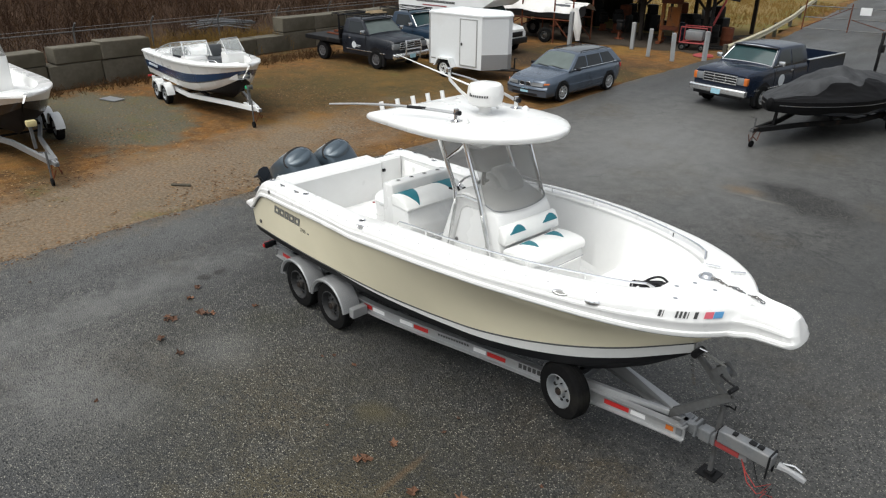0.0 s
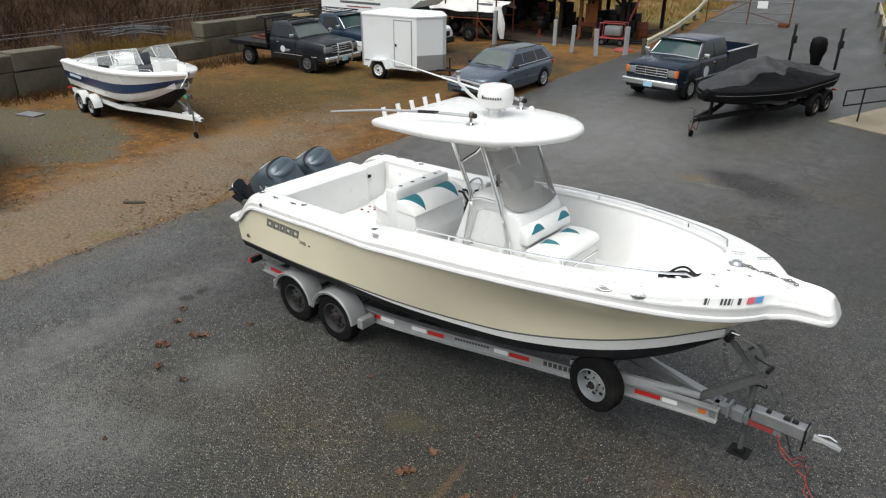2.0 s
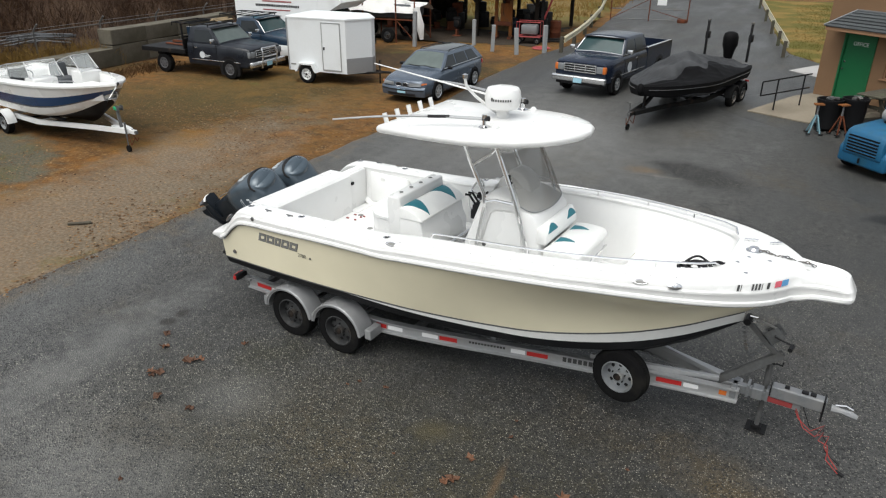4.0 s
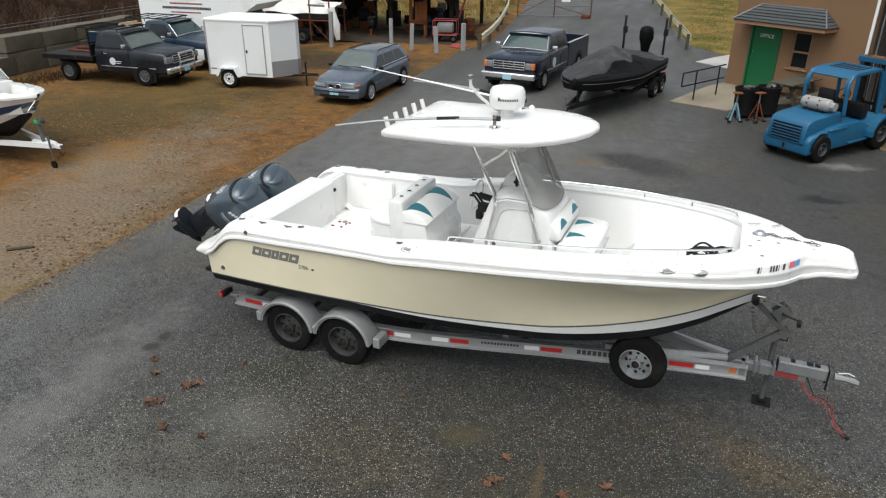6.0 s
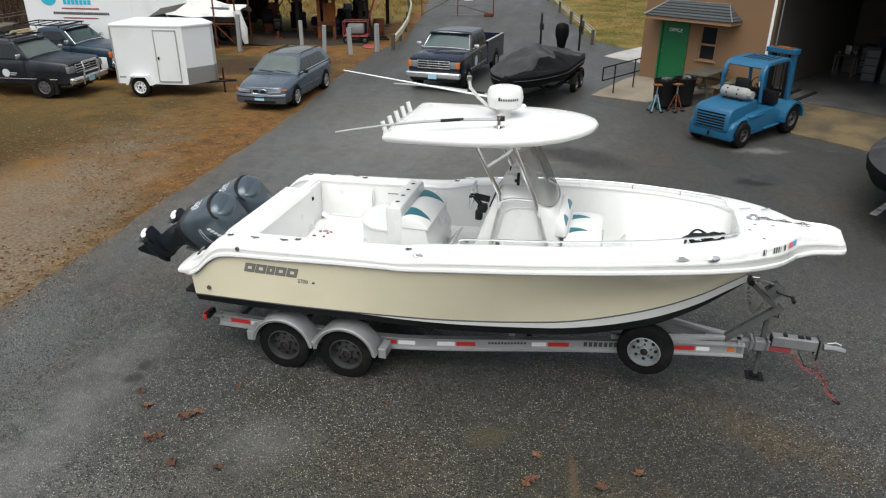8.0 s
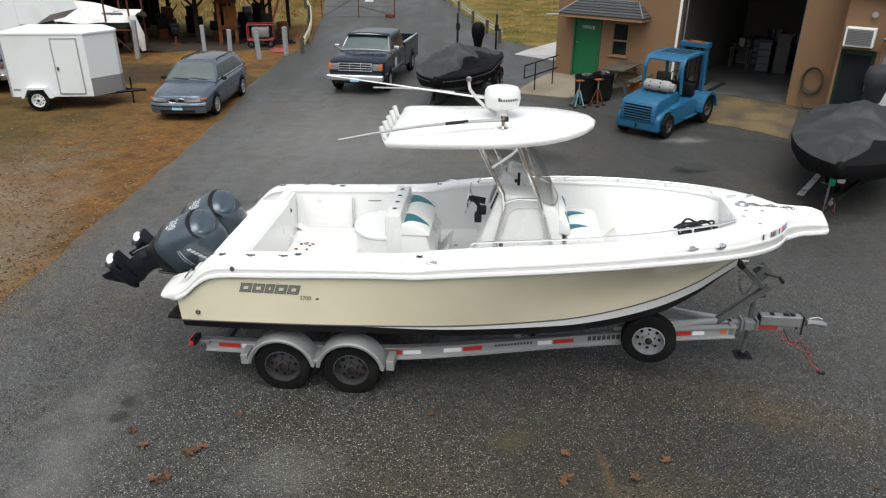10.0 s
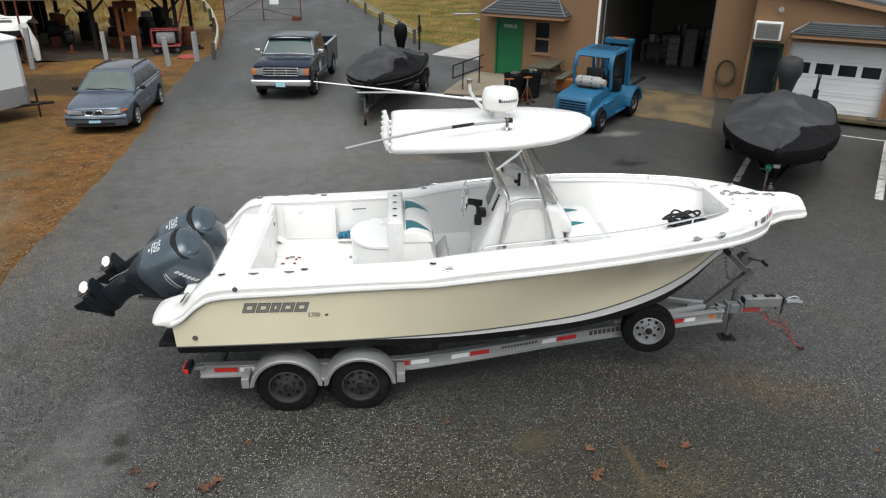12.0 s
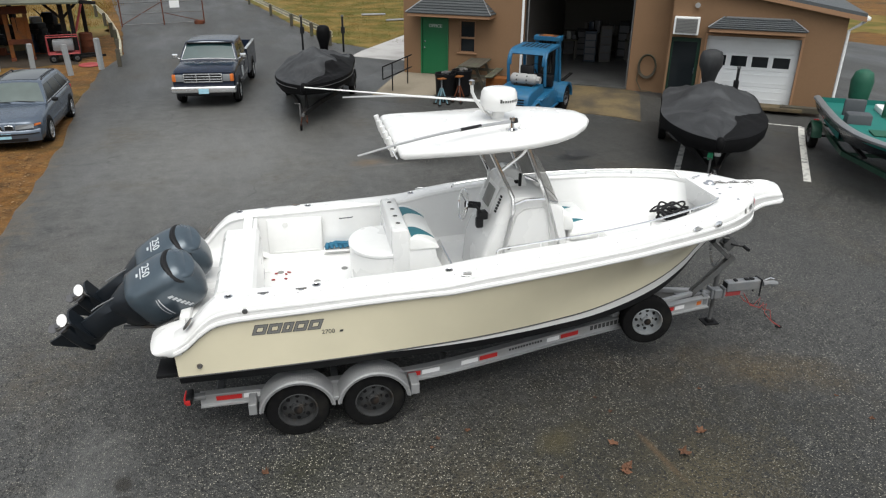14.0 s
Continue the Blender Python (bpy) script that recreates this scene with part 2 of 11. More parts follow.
def dirt_material():
    """Leaf-strewn dirt with grey gravel patches and thin grass."""
    m = bpy.data.materials.new("leafy_dirt")
    m.use_nodes = True
    nt = m.node_tree
    nd, ln = nt.nodes.new, nt.links.new
    b = nt.nodes["Principled BSDF"]
    b.inputs["Roughness"].default_value, b.inputs["Specular IOR Level"].default_value = 0.9, 0.15
    tc = nd("ShaderNodeTexCoord")
    colour = None

    def noise(scale, detail=6):
        n = nd("ShaderNodeTexNoise")
        n.inputs["Scale"].default_value, n.inputs["Detail"].default_value, n.inputs["Roughness"].default_value = scale, detail, 0.65
        ln(tc.outputs["Object"], n.inputs["Vector"])
        return n.outputs["Fac"]

    def layer(a, c, f, lo, hi, gain=1.0):
        r = nd("ShaderNodeMapRange")
        r.inputs["From Min"].default_value, r.inputs["From Max"].default_value, r.inputs["To Max"].default_value = lo, hi, gain
        ln(f, r.inputs["Value"])
        x = nd("ShaderNodeMix")
        x.data_type = "RGBA"
        for k, s in (("A", a), ("B", c)):
            if isinstance(s, tuple):
                x.inputs[k].default_value = (*s, 1)
            else:
                ln(s, x.inputs[k])
        ln(r.outputs["Result"], x.inputs["Factor"])
        return x.outputs["Result"]

    def patch(cx, cy, rx, ry, turn=0.0):
        """Ragged cover round a place on the ground."""
        mp = nd("ShaderNodeMapping")
        mp.vector_type = "TEXTURE"
        mp.inputs["Location"].default_value, mp.inputs["Scale"].default_value, mp.inputs["Rotation"].default_value = (cx, cy, 0), (rx, ry, 1), (0, 0, turn)
        ln(tc.outputs["Object"], mp.inputs["Vector"])
        le = nd("ShaderNodeVectorMath")
        le.operation = "LENGTH"
        ln(mp.outputs["Vector"], le.inputs[0])
        sm = nd("ShaderNodeMath")
        sm.operation = "MULTIPLY_ADD"
        ln(noise(0.9, 7), sm.inputs[0])
        sm.inputs[1].default_value = -1.4
        ln(le.outputs["Value"], sm.inputs[2])
        return sm.outputs[0]

    colour = layer((0.060, 0.038, 0.018), (0.150, 0.092, 0.040), noise(2.2), 0.35, 0.68)
    colour = layer(colour, (0.165, 0.088, 0.028), noise(1.3, 7), 0.46, 0.64, 0.6)
    colour = layer(colour, (0.215, 0.155, 0.072), noise(5.5, 7), 0.55, 0.66, 0.6)
    colour = layer(colour, (0.058, 0.052, 0.020), patch(-18.5, 18.5, 5.5, 4.5), 0.4, -0.3, 0.6)
    colour = layer(colour, (0.045, 0.030, 0.016), noise(3.4, 7), 0.56, 0.70, 0.55)
    colour = layer(colour, (0.026, 0.021, 0.014), patch(-16.5, 26.5, 6.5, 3.2), 0.4, -0.3, 0.9)
    colour = layer(colour, (0.070, 0.074, 0.024), patch(-9.6, 26.2, 2.6, 2.6), 0.4, -0.2, 0.85)
    colour = layer(colour, (0.034, 0.031, 0.014), noise(0.33, 8), 0.50, 0.64, 0.7)
    colour = layer(colour, (0.185, 0.118, 0.040), noise(0.27, 8), 0.53, 0.66, 0.65)
    colour = layer(colour, (0.040, 0.036, 0.016), patch(-19.5, 15.0, 5.5, 3.2, 0.1), 0.4, -0.2, 0.6)
    gravel = layer((0.050, 0.050, 0.036), (0.102, 0.099, 0.074), noise(16), 0.35, 0.65)
    gravel = layer(gravel, (0.075, 0.078, 0.036), noise(1.1, 7), 0.50, 0.68, 0.7)
    colour = layer(colour, gravel, patch(-20.6, 8.9, 4.4, 2.5, -0.1), 0.32, 0.05, 0.95)
    track = layer((0.095, 0.078, 0.055), (0.175, 0.152, 0.115), noise(14), 0.35, 0.65)
    colour = layer(colour, track, patch(-13.6, 6.0, 2.6, 12.0, 0.16), 0.35, -0.2, 0.8)
    colour = layer(colour, (0.215, 0.125, 0.050), noise(13), 0.56, 0.70, 0.75)
    colour = layer(colour, (0.27, 0.225, 0.150), noise(26, 4), 0.63, 0.70, 0.8)
    colour = layer(colour, (0.040, 0.027, 0.015), noise(9), 0.56, 0.75, 0.45)
    colour = layer(colour, (0.075, 0.078, 0.024), noise(0.7, 7), 0.60, 0.72, 0.6)
    rich = nd("ShaderNodeHueSaturation")
    rich.inputs["Saturation"].default_value, rich.inputs["Value"].default_value, rich.inputs["Hue"].default_value = 1.12, 1.10, 0.489
    ln(colour, rich.inputs["Color"])
    ln(rich.outputs["Color"], b.inputs["Base Color"])
    bp = nd("ShaderNodeBump")
    bp.inputs["Strength"].default_value, bp.inputs["Distance"].default_value = 0.7, 0.016
    ln(noise(22), bp.inputs["Height"])
    ln(bp.outputs["Normal"], b.inputs["Normal"])
    return m


def litter_material():
    """Dead leaves, each with a tone of its own."""
    m = bpy.data.materials.new("brown_leaf_litter")
    m.use_nodes = True
    nt = m.node_tree
    b = nt.nodes["Principled BSDF"]
    b.inputs["Roughness"].default_value, b.inputs["Specular IOR Level"].default_value = 0.85, 0.15
    geo = nt.nodes.new("ShaderNodeNewGeometry")
    ramp = nt.nodes.new("ShaderNodeValToRGB")
    for pos, c in ((0.0, (0.030, 0.018, 0.010)), (0.45, (0.110, 0.055, 0.022)), (0.75, (0.170, 0.088, 0.034)), (1.0, (0.26, 0.185, 0.105))):
        e = ramp.color_ramp.elements[0] if pos == 0 else ramp.color_ramp.elements[-1] if pos == 1.0 else ramp.color_ramp.elements.new(pos)
        e.position, e.color = pos, (*c, 1)
    nt.links.new(geo.outputs["Random Per Island"], ramp.inputs["Fac"])
    nt.links.new(ramp.outputs["Color"], b.inputs["Base Color"])
    return m


M = dict(
    asphalt=asphalt_material(), dirt=dirt_material(),
    grass=mat("thin_winter_grass", (0.095, 0.086, 0.022), 0.9, vary=0.5, scale=2.5, bump=0.9, bump_scale=25, second=(0.185, 0.125, 0.042), second_scale=0.5, second_at=0.50, spec=0.08),
    drygrass=mat("dry_field_grass", (0.155, 0.108, 0.042), 0.95, vary=0.4, scale=0.8, bump=1.0, bump_scale=12, second=(0.10, 0.098, 0.030), second_scale=0.25, spec=0.08),
    brush=mat("bare_brown_brush", (0.042, 0.025, 0.016), 0.95, vary=0.4, scale=1, second=(0.062, 0.040, 0.026), second_scale=0.5, spec=0.08),
    twig=mat("bare_twigs", (0.036, 0.020, 0.013), 0.95, vary=0.4, scale=1, second=(0.052, 0.034, 0.025), second_scale=0.4, spec=0.08),
    straw=mat("yellow_straw", (0.20, 0.125, 0.038), 0.95, vary=0.4, scale=1, spec=0.08),
    gel=mat("white_gelcoat", (0.71, 0.71, 0.70), 0.28, vary=0.03, scale=1, coat=0.3, second=(0.67, 0.67, 0.655), second_scale=1.2, second_at=0.6),
    liner=mat("white_liner", (0.77, 0.77, 0.76), 0.42, vary=0.03, scale=2, second=(0.75, 0.75, 0.735), second_scale=1.5, second_at=0.6),
    cream=mat("cream_gelcoat", (0.76, 0.70, 0.52), 0.24, vary=0.03, scale=0.5, coat=0.5, second=(0.71, 0.655, 0.485), second_scale=0.7),
    bandwhite=mat("grey_white_stripe", (0.70, 0.70, 0.68), 0.4, vary=0.05),
    antifoul=mat("black_bottom_paint", (0.008, 0.0085, 0.010), 0.55, vary=0.3, spec=0.2, second=(0.016, 0.016, 0.017), second_scale=2),
    blackpl=mat("black_plastic", (0.008, 0.008, 0.009), 0.5, vary=0.2, spec=0.25),
    blacksteel=mat("black_steel", (0.0065, 0.0065, 0.007), 0.6, vary=0.3, second=(0.05, 0.035, 0.025), second_scale=4, second_at=0.65, spec=0.2),
    rubber=mat("tyre_rubber", (0.0075, 0.0075, 0.0078), 0.9, vary=0.25, bump=0.2, bump_scale=80, spec=0.08, second=(0.015, 0.0145, 0.013), second_scale=5),
    wheelsteel=mat("dull_grey_wheel_paint", (0.045, 0.046, 0.047), 0.5, metal=0.2, vary=0.2, scale=6, spec=0.35, second=(0.045, 0.036, 0.028), second_scale=7, second_at=0.6),
    greysteel=mat("grey_steel_rim", (0.13, 0.135, 0.14), 0.5, metal=0.6, vary=0.2, second=(0.14, 0.12, 0.10), second_scale=6),
    silverrim=mat("silver_steel_rim", (0.31, 0.325, 0.335), 0.4, metal=0.5, vary=0.08, second=(0.4, 0.38, 0.35), second_scale=7, second_at=0.62),
    darkrim=mat("dark_grey_rim", (0.10, 0.10, 0.105), 0.5, metal=0.4, vary=0.2, spec=0.3),
    alu=mat("mill_aluminium", (0.39, 0.395, 0.40), 0.42, metal=0.55, vary=0.10, scale=4, second=(0.42, 0.42, 0.42), second_scale=3, second_at=0.58),
    galv=mat("galvanised_steel", (0.24, 0.25, 0.26), 0.5, metal=0.6, vary=0.2, scale=6, second=(0.28, 0.28, 0.28), second_scale=4),
    dullgalv=mat("weathered_dull_galvanising", (0.115, 0.117, 0.118), 0.7, metal=0.2, vary=0.25, scale=6, spec=0.25, second=(0.085, 0.083, 0.080), second_scale=4),
    chrome=mat("polished_stainless", (0.78, 0.78, 0.78), 0.12, metal=1.0, vary=0.03),
    red=mat("red_reflector", (0.45, 0.02, 0.02), 0.35, vary=0.1),
    whiterefl=mat("white_reflector", (0.75, 0.75, 0.75), 0.35, vary=0.05),
    orange=mat("orange_marker", (0.52, 0.13, 0.02), 0.3, vary=0.05),
    engine=mat("blue_grey_cowl", (0.056, 0.078, 0.098), 0.30, metal=0.3, vary=0.10, coat=0.4, second=(0.046, 0.062, 0.078), second_scale=3),
    enginedark=mat("dark_leg_paint", (0.009, 0.012, 0.016), 0.33, vary=0.15, spec=0.35),
    silver=mat("silver_decal", (0.55, 0.58, 0.60), 0.35, vary=0.03),
    greydecal=mat("grey_decal", (0.20, 0.20, 0.19), 0.4, vary=0.05),
    darkdecal=mat("dark_decal", (0.05, 0.05, 0.05), 0.4, vary=0.05),
    teal=mat("teal_vinyl", (0.012, 0.15, 0.19), 0.45, vary=0.1),
    vinyl=mat("white_vinyl", (0.78, 0.78, 0.76), 0.5, vary=0.04, bump=0.1, bump_scale=40),
    bluerope=mat("blue_webbing", (0.02, 0.13, 0.22), 0.8, vary=0.3),
    rope=mat("black_rope", (0.01, 0.01, 0.012), 0.9, vary=0.3, bump=0.4, bump_scale=120),
    screen=glass("smoked_acrylic", (0.20, 0.196, 0.182), 0.06, alpha=0.60),
    clearpane=glass("clear_side_glass", (0.55, 0.58, 0.58), 0.03, alpha=0.22),
    carglass=mat("vehicle_glass", (0.012, 0.015, 0.017), 0.04, vary=0.1, spec=0.3),
    greenglass=mat("windscreen_glass", (0.016, 0.040, 0.042), 0.05, vary=0.3, scale=0.4, spec=0.4),
    # pale base holds the sky's reflection along with the green tint
    paleglass=mat("green_tint_glare_windscreen", (0.085, 0.105, 0.098), 0.05, vary=0.3, scale=0.4, spec=0.7),
    bluecar=mat("steel_blue_car_paint", (0.088, 0.112, 0.148), 0.25, metal=0.4, vary=0.04, coat=0.4, second=(0.07, 0.09, 0.12), second_scale=2),
    navy=mat("faded_navy_paint", (0.009, 0.015, 0.030), 0.22, vary=0.12, coat=0.1, spec=0.35, second=(0.010, 0.013, 0.024), second_scale=2),
    charcoal=mat("weathered_charcoal_paint", (0.009, 0.011, 0.016), 0.3, vary=0.2, spec=0.35, second=(0.018, 0.021, 0.027), second_scale=2.5),
    bluepaint=mat("dull_blue_paint", (0.010, 0.024, 0.045), 0.35, vary=0.1, coat=0.2, spec=0.3),
    whitepaint=mat("white_vehicle_paint", (0.72, 0.73, 0.73), 0.35, vary=0.04, second=(0.62, 0.63, 0.62), second_scale=0.8, second_at=0.6),
    trailerwhite=mat("white_sheet_metal", (0.66, 0.68, 0.69), 0.4, vary=0.04, second=(0.60, 0.61, 0.61), second_scale=0.9, second_at=0.6),
    treadplate=mat("diamond_plate", (0.33, 0.335, 0.34), 0.45, metal=0.5, vary=0.2, scale=12, bump=0.3, bump_scale=110),
    bumper=mat("chrome_bumper", (0.68, 0.69, 0.70), 0.22, metal=0.9, vary=0.08),
    lamp=mat("clear_lamp_lens", (0.17, 0.18, 0.19), 0.12, vary=0.1, coat=0.5),
    plate=mat("pale_blue_plate", (0.30, 0.52, 0.62), 0.5, vary=0.1),
    stucco=mat("tan_stucco", (0.190, 0.109, 0.056), 0.85, vary=0.10, scale=3, bump=0.35, bump_scale=90, second=(0.175, 0.102, 0.053), second_scale=0.7),
    stuccotrim=mat("brown_trim_paint", (0.27, 0.15, 0.08), 0.7, vary=0.1),
    greendoor=mat("green_door_paint", (0.010, 0.115, 0.042), 0.4, vary=0.08),
    darkgreen=mat("aged_dark_green_paint", (0.008, 0.030, 0.018), 0.5, vary=0.2, spec=0.3),
    shingle=mat("dark_slate_shingle", (0.050, 0.056, 0.060), 0.8, vary=0.35, scale=4, per_object=0.3, bump=0.3),
    concrete=mat("pale_concrete", (0.20, 0.170, 0.126), 0.85, vary=0.15, scale=2, bump=0.3, second=(0.155, 0.130, 0.095), second_scale=0.8),
    tanconcrete=mat("stained_tan_concrete", (0.125, 0.090, 0.042), 0.8, vary=0.25, scale=2, bump=0.3, second=(0.055, 0.043, 0.027), second_scale=0.9, second_at=0.5),
    greyconcrete=mat("weathered_block_concrete", (0.095, 0.084, 0.062), 0.9, vary=0.3, scale=2, bump=0.6, bump_scale=30, second=(0.055, 0.047, 0.030), second_scale=0.9, second_at=0.5),
    walkconcrete=mat("grey_walk_concrete", (0.36, 0.35, 0.34), 0.85, vary=0.12, second=(0.28, 0.27, 0.26), second_scale=0.8),
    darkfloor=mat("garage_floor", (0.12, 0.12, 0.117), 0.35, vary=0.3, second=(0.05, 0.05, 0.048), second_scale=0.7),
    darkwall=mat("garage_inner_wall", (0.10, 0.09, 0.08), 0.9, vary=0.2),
    forkblue=mat("forklift_blue", (0.008, 0.088, 0.182), 0.42, vary=0.14, scale=2, bump=0.12, bump_scale=14, second=(0.014, 0.085, 0.15), second_scale=3.5, second_at=0.58),
    greytank=mat("grey_gas_tank", (0.26, 0.26, 0.255), 0.5, vary=0.12, second=(0.25, 0.22, 0.2), second_scale=5, second_at=0.6),
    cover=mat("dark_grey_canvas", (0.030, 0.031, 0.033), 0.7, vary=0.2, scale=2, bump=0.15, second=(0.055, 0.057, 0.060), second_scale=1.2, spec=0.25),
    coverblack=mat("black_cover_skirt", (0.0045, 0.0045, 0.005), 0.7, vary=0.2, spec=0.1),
    covergreen=mat("green_canvas", (0.005, 0.070, 0.040), 0.7, vary=0.2),
    boatteal=mat("teal_boat_deck", (0.0, 0.125, 0.105), 0.7, vary=0.12),
    boatgreen=mat("dark_green_paint", (0.010, 0.055, 0.032), 0.35, vary=0.1),
    blueband=mat("navy_hull_stripe", (0.008, 0.042, 0.125), 0.25, vary=0.05, coat=0.4),
    hullnavy=mat("black_navy_hull", (0.012, 0.016, 0.026), 0.25, vary=0.1, coat=0.4, spec=0.35),
    oilydirt=mat("oily_black_dirt", (0.045, 0.036, 0.028), 0.9, vary=0.4, scale=3, bump=0.6, second=(0.035, 0.026, 0.018), second_scale=0.8, spec=0.08),
    darkboard=mat("dark_shed_boards", (0.022, 0.018, 0.015), 0.95, vary=0.3, scale=2, bump=0.3, spec=0.08),
    olivemetal=mat("olive_metal_roof", (0.085, 0.090, 0.060), 0.6, vary=0.15, scale=1, second=(0.06, 0.06, 0.04), second_scale=0.6),
    darkpatch=mat("tar_patch", (0.024, 0.024, 0.024), 0.6, vary=0.4, scale=6, bump=0.4, bump_scale=60, second=(0.045, 0.045, 0.044), second_scale=3),
    rustystem=mat("dry_rusty_stems", (0.085, 0.048, 0.024), 0.95, vary=0.4, scale=1, spec=0.08),
    litter=litter_material(),
    rust=mat("rusty_steel", (0.120, 0.041, 0.022), 0.85, vary=0.35, second=(0.08, 0.035, 0.025), second_scale=3, spec=0.08),
    rustorange=mat("rusty_orange_paint", (0.180, 0.066, 0.021), 0.8, vary=0.3, second=(0.12, 0.06, 0.03), second_scale=3, spec=0.08),
    redwire=mat("faded_red_wire", (0.26, 0.030, 0.025), 0.7, vary=0.3),
    redpaint=mat("worn_red_paint", (0.252, 0.035, 0.035), 0.6, vary=0.2),
    tarp=mat("white_tarp", (0.62, 0.61, 0.59), 0.6, vary=0.08, second=(0.5, 0.49, 0.47), second_scale=1.5),
    yellow=mat("weathered_yellow_paint", (0.50, 0.43, 0.22), 0.7, vary=0.12),
    guardrail=mat("yellow_weathered_rail", (0.46, 0.42, 0.29), 0.6, vary=0.12, second=(0.36, 0.33, 0.26), second_scale=2),
    wire=mat("weathered_wire", (0.11, 0.11, 0.108), 0.7, metal=0.3, vary=0.2),
    greypost=mat("grey_painted_post", (0.256, 0.272, 0.280), 0.7, vary=0.12, second=(0.24, 0.24, 0.24), second_scale=3),
    oldwood=mat("weathered_wood", (0.055, 0.047, 0.033), 0.85, vary=0.3, scale=4, second=(0.07, 0.075, 0.045), second_scale=2),
    palewood=mat("pale_lumber", (0.36, 0.27, 0.16), 0.8, vary=0.15),
    whiteline=mat("worn_white_line", (0.55, 0.54, 0.50), 0.8, vary=0.15, second=(0.13, 0.13, 0.13), second_scale=5, second_at=0.58),
    paleblue=mat("pale_blue_metal", (0.13, 0.24, 0.28), 0.6, vary=0.2),
    cyan=mat("cyan_lettering", (0.03, 0.40, 0.55), 0.5, vary=0.05),
    leafrust=mat("fallen_leaf", (0.088, 0.038, 0.018), 0.8, vary=0.3, per_object=0.35),
    green=mat("green_strap", (0.02, 0.35, 0.16), 0.6, vary=0.1),
    skyblue=mat("pale_blue_sticker", (0.10, 0.30, 0.55), 0.5),
    pink=mat("pink_sticker", (0.62, 0.12, 0.16), 0.5),
    brownseat=mat("grey_seat", (0.055, 0.06, 0.066), 0.7, vary=0.1),
)


# ---- mesh helpers ----
def link_bm(name, bm, materials, smooth=None):
    bmesh.ops.recalc_face_normals(bm, faces=bm.faces)
    me = bpy.data.meshes.new(name)
    bm.to_mesh(me)
    bm.free()
    for m in materials if isinstance(materials, (list, tuple)) else [materials]:
        me.materials.append(m)
    if smooth:
        me.shade_smooth()
        me.set_sharp_from_angle(angle=radians(smooth))
    return me


def part(name, bm, material, parent=None, label="", smooth=35):
    """Links a bmesh as one mesh object under a thing or a part."""
    ob = new(name, link_bm(name, bm, material, smooth))
    if parent:
        ob.parent = parent
    if label:
        ob["label"] = label
    return ob


def pieces(name, bm, material, parent, label="", smooth=None):
    """Links every loose piece of a bmesh as a part of its own."""
    todo = set(bm.verts)
    while todo:
        stack, isle = [todo.pop()], []
        while stack:
            v = stack.pop()
            isle.append(v)
            for e in v.link_edges:
                w = e.other_vert(v)
                if w in todo:
                    todo.remove(w)
                    stack.append(w)
        one = bmesh.new()
        isle.sort(key=lambda v: v.index)
        copy_of = {v: one.verts.new(v.co) for v in isle}
        for f in {f for v in isle for f in v.link_faces}:
            one.faces.new([copy_of[v] for v in f.verts])
        part(name, one, material, parent, label, smooth)
    bm.free()


def thing(name, m, label, category, group="", kind=""):
    """An Empty at a thing's base, whose children are its parts."""
    ob = new(name)
    ob.matrix_world = m
    ob.empty_display_size = 0.2
    return tagged(ob, label, category, group, kind)


def solid(name, bm, material, label, category, m=None, group="", kind="", smooth=35):
    """A thing of one mesh."""
    ob = part(name, bm, material, None, "", smooth)
    if m is not None:
        ob.matrix_world = m
    return tagged(ob, label, category, group, kind)


def box(bm, c, s, bevel=0.0, rot=None, mi=0, taper=None):
    """A box with centre c and size s; taper scales its top in x and y."""
    mt = Matrix.Translation(c)
    if rot:
        mt = mt @ Euler([radians(a) for a in rot]).to_matrix().to_4x4()
    vs = bmesh.ops.create_cube(bm, size=1.0)["verts"]
    for v in vs:
        k = taper if taper and v.co.z > 0 else (1, 1)
        v.co = mt @ Vector((v.co.x * s[0] * k[0], v.co.y * s[1] * k[1], v.co.z * s[2]))
    fs = list({f for v in vs for f in v.link_faces})
    for f in fs:
        f.material_index = mi
    if bevel:
        es = list({e for v in vs for e in v.link_edges})
        r = bmesh.ops.bevel(bm, geom=es, offset=bevel, segments=2, affect="EDGES", profile=0.5)
        for f in r["faces"]:
            f.material_index = mi
    return bm


def boxes(*rows):
    """A new bmesh holding boxes (centre, size, bevel)."""
    bm = bmesh.new()
    for r in rows:
        box(bm, *r)
    return bm


def loft(bm, rings, closed=True, cap=(True, True), mi=0, flip=False):
    rows = [[bm.verts.new(p) for p in ring] for ring in rings]
    n = len(rows[0])
    for a, b in zip(rows, rows[1:]):
        for i in range(n if closed else n - 1):
            j = (i + 1) % n
            q = [a[i], a[j], b[j], b[i]]
            q = [v for k, v in enumerate(q) if v.co not in [w.co for w in q[:k]]]
            if len(q) > 2:
                f = bm.faces.new(q)
                f.material_index = mi
    if closed:
        for on, row in zip(cap, (rows[0], rows[-1])):
            if on:
                f = bm.faces.new(row)
                f.material_index = mi
    return rows


